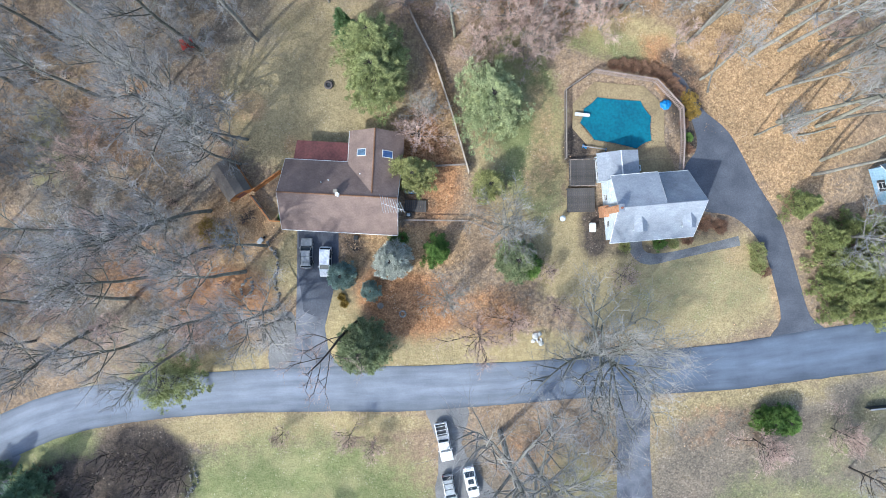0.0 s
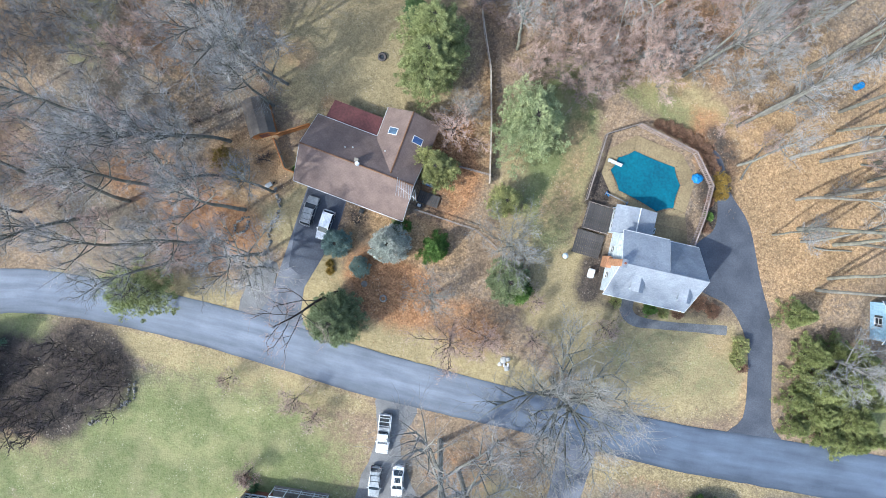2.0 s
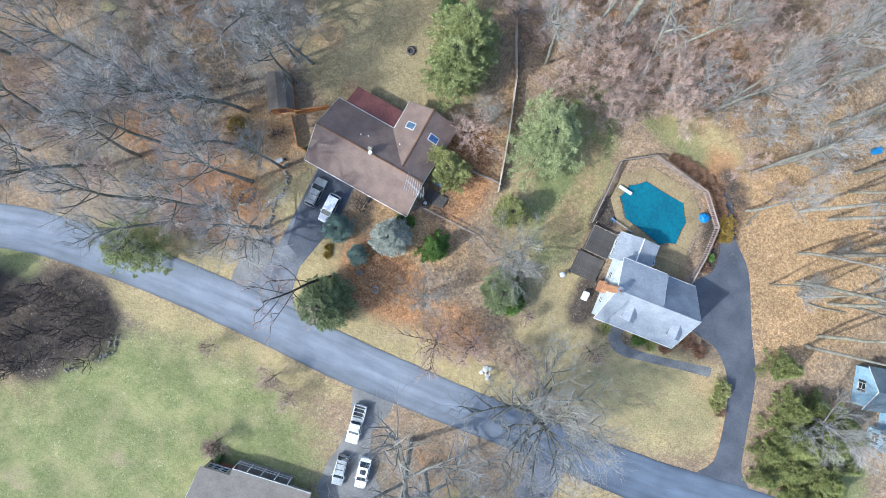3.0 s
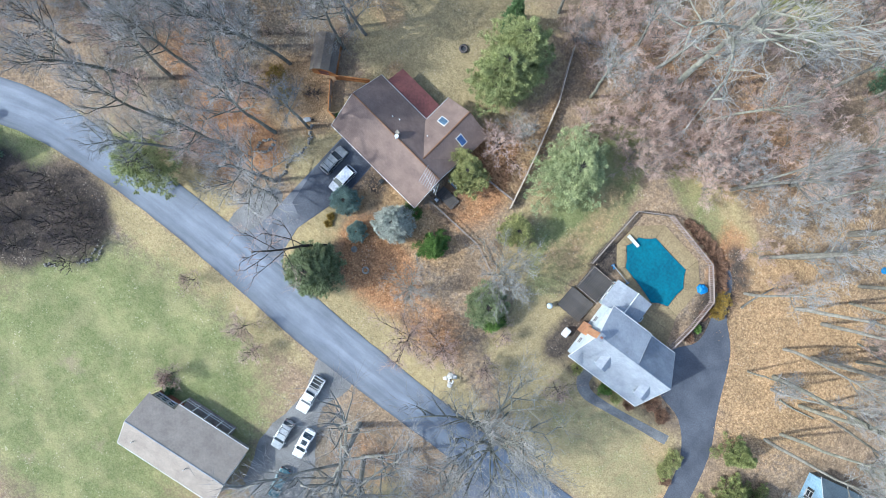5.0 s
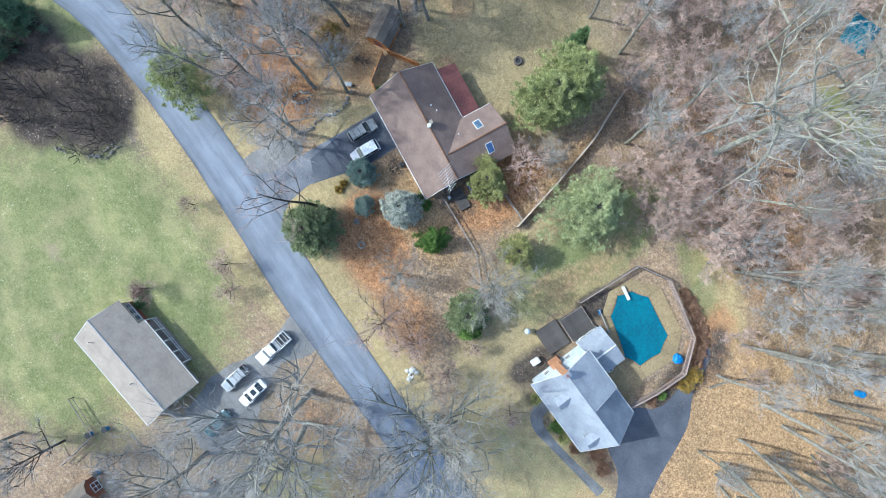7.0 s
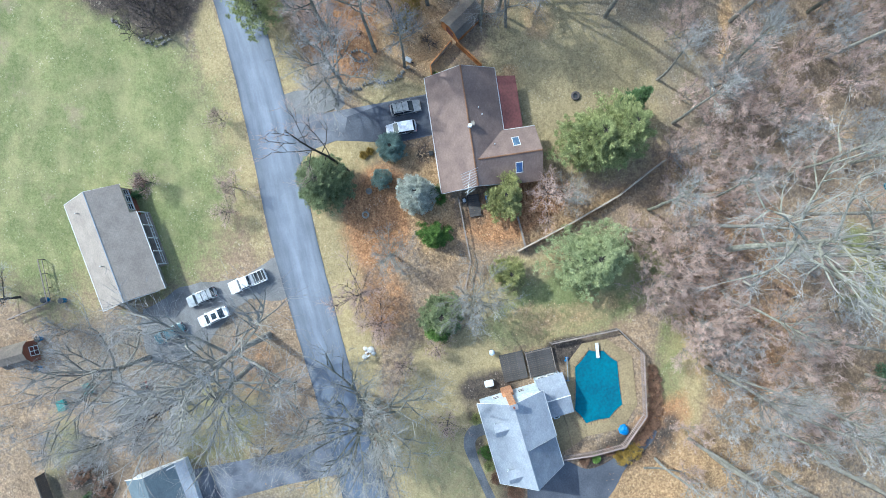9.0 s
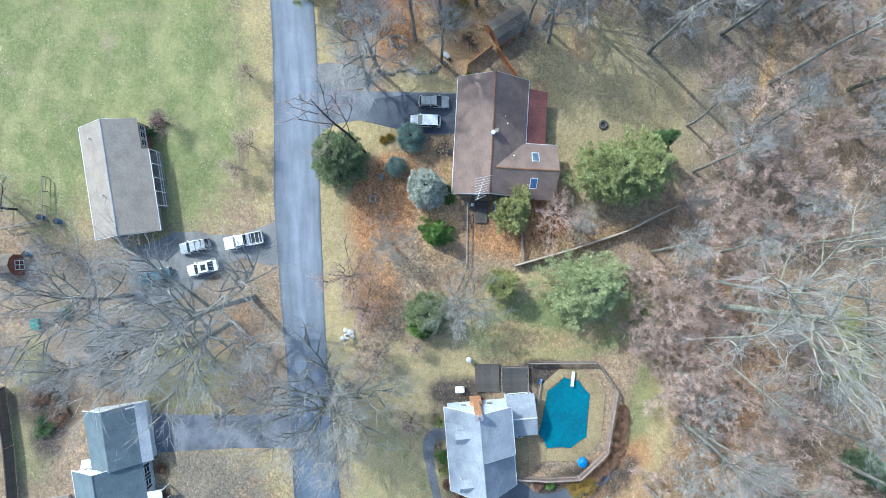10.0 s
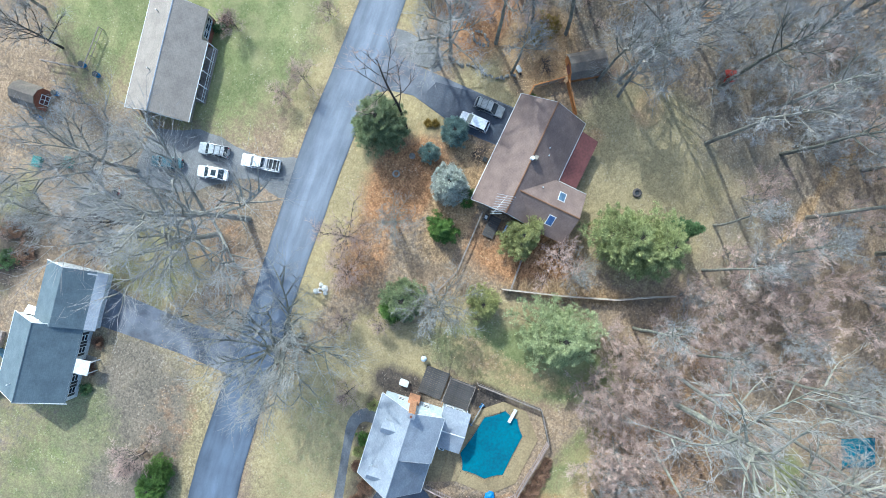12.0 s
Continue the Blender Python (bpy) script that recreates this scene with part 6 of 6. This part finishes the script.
west = lambda x, y: x < -32 and y > -19 + 0.2 * (x + 40) * (x < -40)
north = lambda x, y: -33 <= x <= 40 and y > 37 - 0.15 * abs(x)
east = lambda x, y: x > 38 and y > 14
taken = [(-30.5, -3.6), (-27.2, 0.4), (-43.8, -4.3), (-41.5, 4.4), (-36, 5.8), (-33.1, -9.6), (-42.9, -13.4), (-46, 3), (-52, -12), (-38.5, -3), (-37, -14), (-48, -8)]
for x, y in scatter(30, 6.5, west, 1, taken):
    (random.choice(WOODS) if random.random() < 0.75 else random.choice(OAK)).put(x, y, random.uniform(0.75, 1.05))
for x, y in scatter(20, 6.5, north, 2, taken):
    random.choice(TALL).put(x, y, random.uniform(0.7, 1.0))
for x, y in scatter(34, 5.5, east, 3, taken):
    random.choice(TALL).put(x, y, random.uniform(0.7, 1.05))
taken = []
for x, y in scatter(98, 3.9, west, 4, taken):
    random.choice(GREY + MAUVE[:1]).put(x, y, random.uniform(0.65, 1.1))
for x, y in scatter(78, 3.8, north, 5, taken):
    random.choice(MAUVE + GREY[:1]).put(x, y, random.uniform(0.7, 1.05))
for x, y in scatter(14, 6.0, east, 6, taken):
    random.choice(MAUVE + GREY).put(x, y, random.uniform(0.5, 0.9))
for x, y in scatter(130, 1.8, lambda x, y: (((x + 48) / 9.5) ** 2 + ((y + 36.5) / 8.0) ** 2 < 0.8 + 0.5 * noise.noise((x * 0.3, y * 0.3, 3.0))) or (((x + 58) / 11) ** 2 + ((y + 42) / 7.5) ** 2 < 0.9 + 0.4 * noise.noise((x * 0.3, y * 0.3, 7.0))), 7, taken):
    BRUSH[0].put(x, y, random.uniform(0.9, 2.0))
for x, y in scatter(14, 4.0, lambda x, y: -1 < x < 24 and -72 < y < -38, 8, taken):
    random.choice(GREY).put(x, y, random.uniform(0.55, 0.9))
for x, y in scatter(24, 2.6, lambda x, y: west(x, y) and x > -60, 9, taken):
    BRUSH[1].put(x, y, random.uniform(0.8, 1.4))

# ---------------------------------------------------------------- evergreens and shrubs
def blades(p, d, ln, wd, rng):
    """Small folded pointed leaves from points p along d."""
    n = len(p)
    d = d / np.linalg.norm(d, axis=1, keepdims=True)
    s = np.cross(d, rng.normal(0, 1, (n, 3)))
    s /= np.linalg.norm(s, axis=1, keepdims=True) + 1e-9
    up = np.cross(s, d)
    mid = p + d * (ln * 0.5)[:, None]
    v = np.stack([p, mid + s * wd[:, None] + up * wd[:, None] * 0.4, p + d * ln[:, None], mid - s * wd[:, None] + up * wd[:, None] * 0.4], 1).reshape(-1, 3)
    i = np.arange(n) * 4
    f = np.concatenate([np.stack([i, i + 1, i + 2], 1), np.stack([i, i + 2, i + 3], 1)])
    return v, f


def evergreen(seed, H, R, material, label, shape="cone", count=5200, size=0.42, name="evergreen_tree", category="tree", bare=0.12, gaps=0.0, even=False):
    """Whorls of boughs, each set with tufts of needles: an uneven outline, with shade between the boughs."""
    count = int(count * 1.7)
    rng = np.random.default_rng(seed)
    whorls = max(6, int(H * 1.25))
    per = 14 if even else 8 if shape == "cone" else 9
    lobes = rng.uniform(0, math.tau, 4)
    P, D = [], []
    wood = Wood()
    for w in range(whorls):
        u = (w + rng.uniform(0.2, 0.6)) / whorls
        z = H * (bare + (1 - bare) * u)
        r = R * ((1 - u) ** 0.8 if shape == "cone" else math.sqrt(max(0.02, 1 - (2 * max(u, 0.15) - 0.95) ** 2)) if shape == "round" else (1 - u * u) ** 0.6)
        az0 = rng.uniform(0, math.tau)
        for b in range(per):
            az = az0 + b * math.tau / per + rng.normal(0, 0.2)
            if rng.random() < gaps:
                continue
            lobe = 1 + 0.13 * math.sin(2 * az + lobes[0]) + 0.1 * math.sin(3 * az + lobes[1]) + 0.07 * math.sin(5 * az + lobes[2])
            rr = r * (1 + (lobe - 1) * 0.35) * rng.uniform(0.86, 1.08) if even else r * lobe * rng.uniform(0.62, 1.15)
            m = max(10, int(count / whorls / per * (0.35 + 1.3 * r / R)))
            k = max(3, m // 16)
            s = np.maximum(rng.uniform(0.1, 1.0, k) ** 0.62, 0.1)
            off = rng.normal(0, 1, k) * (0.15 * rr * np.sin(np.pi * np.clip(s, 0.05, 0.93)) + 0.05)
            lift = (-0.24 if shape == "cone" else 0.08) * s * rr + 0.07 * rr * s * s + rng.normal(0, 0.05 + 0.025 * rr, k)
            c = np.stack([np.cos(az) * s * rr - np.sin(az) * off, np.sin(az) * s * rr + np.cos(az) * off, np.clip(z + lift, 0.08, None)], 1)
            pick = rng.integers(0, k, m)
            q = rng.normal(0, 1, (m, 3)) * np.array([1, 1, 0.6])
            q /= np.linalg.norm(q, axis=1, keepdims=True)
            tuft = size * 0.55 * rng.uniform(0.1, 1.0, m)[:, None]
            p = c[pick] + q * tuft
            p[:, 2] = np.clip(p[:, 2], 0.05, None)
            P.append(p)
            D.append(q * 0.8 + np.array([math.cos(az) * 0.9, math.sin(az) * 0.9, 0.3]))
            if R > 2.2 and rr > 0.8:
                tip = (-0.2 if shape == "cone" else 0.1) * rr
                wood.tube([np.array([0, 0, z]), np.array([math.cos(az) * rr * 0.5, math.sin(az) * rr * 0.5, max(0.1, z + tip * 0.4)]), np.array([math.cos(az) * rr * 0.93, math.sin(az) * rr * 0.93, max(0.1, z + tip)])], 0.02 + 0.008 * R, 0.01, 3)
    P, D = np.concatenate(P), np.concatenate(D)
    n = len(P)
    v, f = blades(P, D, size * rng.uniform(0.6, 1.3, n), size * 0.1 * rng.uniform(0.7, 1.3, n), rng)
    me = bpy.data.meshes.new("foliage")
    me.from_pydata(v.tolist(), [], f.tolist())
    me.materials.append(material)
    ob = thing(name, label, category)
    part("foliage", me, material, ob)
    wood.tube([np.array([0, 0, -0.1]), np.array([0.02, 0, H * 0.4]), np.array([0, 0.03, H * 0.75]), np.array([0, 0, H * 0.97])], max(0.04, R * 0.05), 0.02, 7)
    part("trunk", wood.mesh("trunk", BARK_DARK), BARK_DARK, ob)
    return ob


def one(ob, x, y, group=""):
    ob.matrix_world = pose(x, y, 0, 0, 0, random.uniform(0, 360))
    return tagged(ob, group=group)


one(evergreen(1, 13, 5.1, PINE_OLIVE, "large olive-green spruce at the lawn's edge", "dome", 22000, 0.36), -9.4, 24.6)
one(evergreen(15, 14, 4.9, PINE_OLIVE, "tall olive-green spruce beside its twin", "dome", 20000, 0.36), -9.8, 28.6)
one(evergreen(2, 10, 2.4, PINE_DARK, "dark green spruce behind the larger one", "cone", 6000, 0.36), -14.2, 32.6)
one(evergreen(3, 11.5, 5.9, PINE_LIGHT, "pale green white pine on the lawn", "dome", 26000, 0.32), 7.0, 21.4)
one(evergreen(4, 7, 3.4, PINE_YELLOW, "olive-yellow juniper against the house", "dome", 11000, 0.33), -4.1, 11.3)
one(evergreen(5, 6, 2.7, PINE_YELLOW, "small yellow-green cedar by the fence", "dome", 6000, 0.36), 7.2, 9.9)
one(evergreen(6, 7, 3.0, PINE_SILVER, "silvery blue spruce in the front bed", "dome", 11000, 0.34, even=True), -7.2, -1.6)
one(evergreen(7, 4, 2.3, PINE_BLUE, "round blue-green spruce beside the driveway", "dome", 6500, 0.3, even=True), -15.0, -4.0)
one(evergreen(8, 2.8, 1.6, PINE_BLUE, "small blue-green spruce on the lawn", "dome", 3600, 0.27, even=True), -10.6, -6.3)
one(evergreen(9, 5, 2.8, PINE_GREEN, "bright green spruce in the leaf litter", "cone", 8500, 0.34), -0.6, 0.0)
one(evergreen(10, 9.5, 4.3, PINE_ROAD, "dense dark green pine beside the road", "dome", 26000, 0.31, even=True), -11.2, -14.4)
one(evergreen(11, 6, 3.4, PINE_ROAD, "dark green holly in the front lawn", "dome", 12000, 0.31, even=True), 11.4, -1.2)
one(evergreen(12, 4, 2.0, PINE_GREEN, "green spruce beside the darker holly", "dome", 2400, 0.45), 13.4, -2.4)
one(evergreen(13, 10, 5.0, PINE_OLIVE, "loose green pine leaning over the road's edge", "dome", 15000, 0.34, gaps=0.22), -39.6, -19.6)
for x, y, s in ((50.4, -25.4, 2.3), (52.8, -25.2, 2.4)):
    one(evergreen(int(x), 3.4, s, PINE_GREEN, "bushy bright green yew beside the road", "dome", 6000, 0.32, even=True, name="evergreen_shrub", category="shrub"), x, y)
HEDGE = [Kind(evergreen(60 + k, 7.5, 3.7, HEDGE_GREEN, "yellow-green spruce in the driveway hedge", "cone", 7500, 0.42), "hedge spruces") for k in range(2)]
for x, y, s in ((58.5, 2.5, 0.8), (62, 4.2, 0.9), (60.2, -1.5, 1.0), (64.3, 0.2, 1.0), (61.8, -5.4, 1.05), (66, -4.4, 1.0), (69, -1.2, 0.9), (64.6, -8.4, 0.85), (69.5, -6.5, 0.85), (60, -8.6, 0.7), (66.8, 3.2, 0.9), (63, -2.4, 0.9), (58.8, -4.6, 0.8), (67.5, -8, 0.8), (54.8, 7.8, 0.75)):
    random.choice(HEDGE).put(x, y, s)
FAR = [Kind(evergreen(70 + k, 10, 3.6, PINE_EDGE, "dark green pine at the edge of the woods", "cone", 5200, 0.6), "woodland pines") for k in range(2)]
for x, y, s in ((-62, -37, 0.9), (-66, -41, 1.0), (-60, -42, 0.8), (-68, -35, 0.7), (34, 65, 0.9), (38, 70, 0.9), (-76, -45, 0.9)):
    random.choice(FAR).put(x, y, s)


def shrub(x, y, r, h, material, label, seed, count=900):
    one(evergreen(seed, h, r, material, label, "round", count, 0.28, name="shrub", category="shrub", bare=0.02), x, y)


for k, (x, y, r, h, m, label) in enumerate(((48.6, 0.6, 1.5, 1.6, PINE_YELLOW, "yellow-green shrub by the driveway"), (48.9, -1.6, 1.3, 1.4, PINE_YELLOW, "yellow-green juniper by the driveway"), (50.1, -2.6, 0.9, 1.0, SHRUB_RUST, "rusty low shrub by the driveway"),
    (37.8, 23.6, 1.3, 1.3, SHRUB_GOLD, "golden shrub outside the pool fence"), (38.5, 21.8, 1.2, 1.2, SHRUB_GOLD, "golden shrub outside the pool fence"), (38.1, 18.0, 0.6, 0.7, PINE_GREEN, "small green shrub outside the pool fence"), (38.0, 16.2, 0.8, 0.6, SHRUB_RUST, "rusty low shrub outside the pool fence"),
    (33.8, 1.7, 1.1, 0.9, PINE_GREEN, "green foundation shrub under the eave"), (36, 1.6, 0.9, 0.8, PINE_YELLOW, "pale green foundation shrub"), (38.2, 2.2, 0.9, 0.8, SHRUB_RUST, "rusty foundation shrub under the eave"), (28.5, 1.0, 0.9, 0.7, PINE_YELLOW, "low yellow-green foundation shrub"),
    (40.6, 4.6, 1.4, 0.9, SHRUB_RUST, "brown tangled shrub by the path"), (43, 4.2, 1.3, 0.9, SHRUB_RUST, "brown tangled shrub by the path"), (-24.6, 4.9, 0.55, 0.8, PINE_GREEN, "clipped round green shrub by the fence"), (-5.9, 1.9, 0.9, 1.0, PINE_GREEN, "green foundation shrub by the brown house"), (-7.4, 1.5, 0.8, 0.8, PINE_DARK, "dark foundation shrub by the brown house"),
    (-14.9, -8.4, 0.5, 0.35, SHRUB_GOLD, "low golden plant edging the lawn"), (-15.3, -7.4, 0.45, 0.35, SHRUB_GOLD, "low golden plant edging the lawn"), (26.4, 29.2, 0.9, 0.6, SHRUB_RUST, "rusty brown low shrub behind the pool fence"), (27.9, 29.0, 1.1, 0.6, SHRUB_RUST, "rusty brown low shrub behind the pool fence"), (29.5, 28.9, 1.0, 0.6, SHRUB_RUST, "rusty brown low shrub behind the pool fence"), (31.1, 28.6, 1.1, 0.6, SHRUB_RUST, "rusty brown low shrub behind the pool fence"), (32.7, 28.3, 1.0, 0.6, SHRUB_RUST, "rusty brown low shrub behind the pool fence"), (34.2, 27.5, 1.1, 0.6, SHRUB_RUST, "rusty brown low shrub behind the pool fence"), (35.4, 26.4, 1.0, 0.6, SHRUB_RUST, "rusty brown low shrub behind the pool fence"), (36.5, 25.2, 1.0, 0.6, SHRUB_RUST, "rusty brown low shrub behind the pool fence"), (37.4, 20.2, 0.8, 0.6, SHRUB_RUST, "rusty brown low shrub behind the pool fence"),
    (-36, 2.8, 2.2, 0.8, SHRUB_GOLD, "golden ground-cover shrub in the leaves"), (-33.5, 1.4, 1.6, 0.7, SHRUB_GOLD, "golden ground-cover shrub in the leaves"), (40.5, -41.6, 0.9, 0.7, SHRUB_RUST, "rusty foundation shrub by the white house"), (36.2, -42.0, 0.9, 0.7, SHRUB_RUST, "rusty foundation shrub by the white house"), (43.6, -40.9, 0.9, 0.7, PINE_DARK, "dark foundation shrub by the white house"),
    (-15.8, -43.6, 1.0, 1.2, PINE_DARK, "dark shrub at the ranch house corner"), (-17.2, -43.2, 0.9, 1.0, SHRUB_RUST, "brown shrub at the ranch house corner"), (25.2, -60.5, 2.0, 0.7, SHRUB_RUST, "brown tangle in the garden bed"), (28, -57.6, 1.8, 0.7, SHRUB_RUST, "brown tangle in the garden bed"), (30, -60, 1.8, 0.7, PINE_DARK, "dark tangle in the garden bed"))):
    shrub(x, y, r, h, m, label, 100 + k, 700 if r < 1 else 1300)


# ---------------------------------------------------------------- fallen leaves
def fallen_leaves():
    """Loose leaves on the leaf-strewn ground, too many to count."""
    rng = np.random.default_rng(77)
    n = 190000
    X, Y = rng.uniform(-70, 75, n), rng.uniform(-45, 65, n)
    k = np.maximum(zone(X, Y, LEAF), 0.5 * zone(X, Y, RUST))
    k = np.maximum(k, 0.35 * zone(X, Y, [(-26, -27.4, 26, 1.6, 3, 1.0), (4, -15.8, 20, 1.8, 3, 1.0), (52, -11, 6, 2.0, 8, 1.0)]))
    k *= np.array([0.35 + 1.1 * max(0.0, noise.noise((x * 0.16, y * 0.16, 0.0)) + 0.6 * noise.noise((x * 0.5, y * 0.5, 5.0))) for x, y in zip(X, Y)])
    hold = rng.random(n) < np.maximum(k * 0.6, zone(X, Y, [(-31.5, 4, 4.5, 3.6, 0, 1.0), (-13.6, -2.4, 1.8, 3, 0, 1.0)]))
    for u, v, w in ((-15, 8, 10), (31, 7, 7.5), (27, 20.5, 8), (41.5, 13, 5.5), (46, 10, 4.5), (49.5, 4, 4), (53, -3, 3.5), (55, -9, 4), (38.5, 21, 2.5)):
        hold &= (X - u) ** 2 + (Y - v) ** 2 > w * w
    # a raked drift below the shed and a few along the garage side
    X = np.concatenate([X[hold], rng.normal(-31.8, 2.6, 6500), rng.normal(-13.6, 0.9, 700)])
    Y = np.concatenate([Y[hold], rng.normal(4.2, 2.0, 6500), rng.normal(-1.6, 1.6, 700)])
    m = len(X)
    P = np.stack([X, Y, np.full(m, 0.02)], 1)
    D = np.stack([rng.normal(0, 1, m), rng.normal(0, 1, m), rng.uniform(0.0, 0.35, m)], 1)
    ln = rng.uniform(0.12, 0.24, m)
    v, f = blades(P, D, ln, ln * 0.36, rng)
    v[:, 2] = np.clip(v[:, 2], 0.012, None)
    me = bpy.data.meshes.new("fallen_leaves")
    me.from_pydata(v.tolist(), [], f.tolist())
    me.materials.append(LEAF_GOLD)
    tagged(new("fallen_leaves", me), "dry golden-brown leaves strewn over the ground", "leaves", kind="stuff")


fallen_leaves()
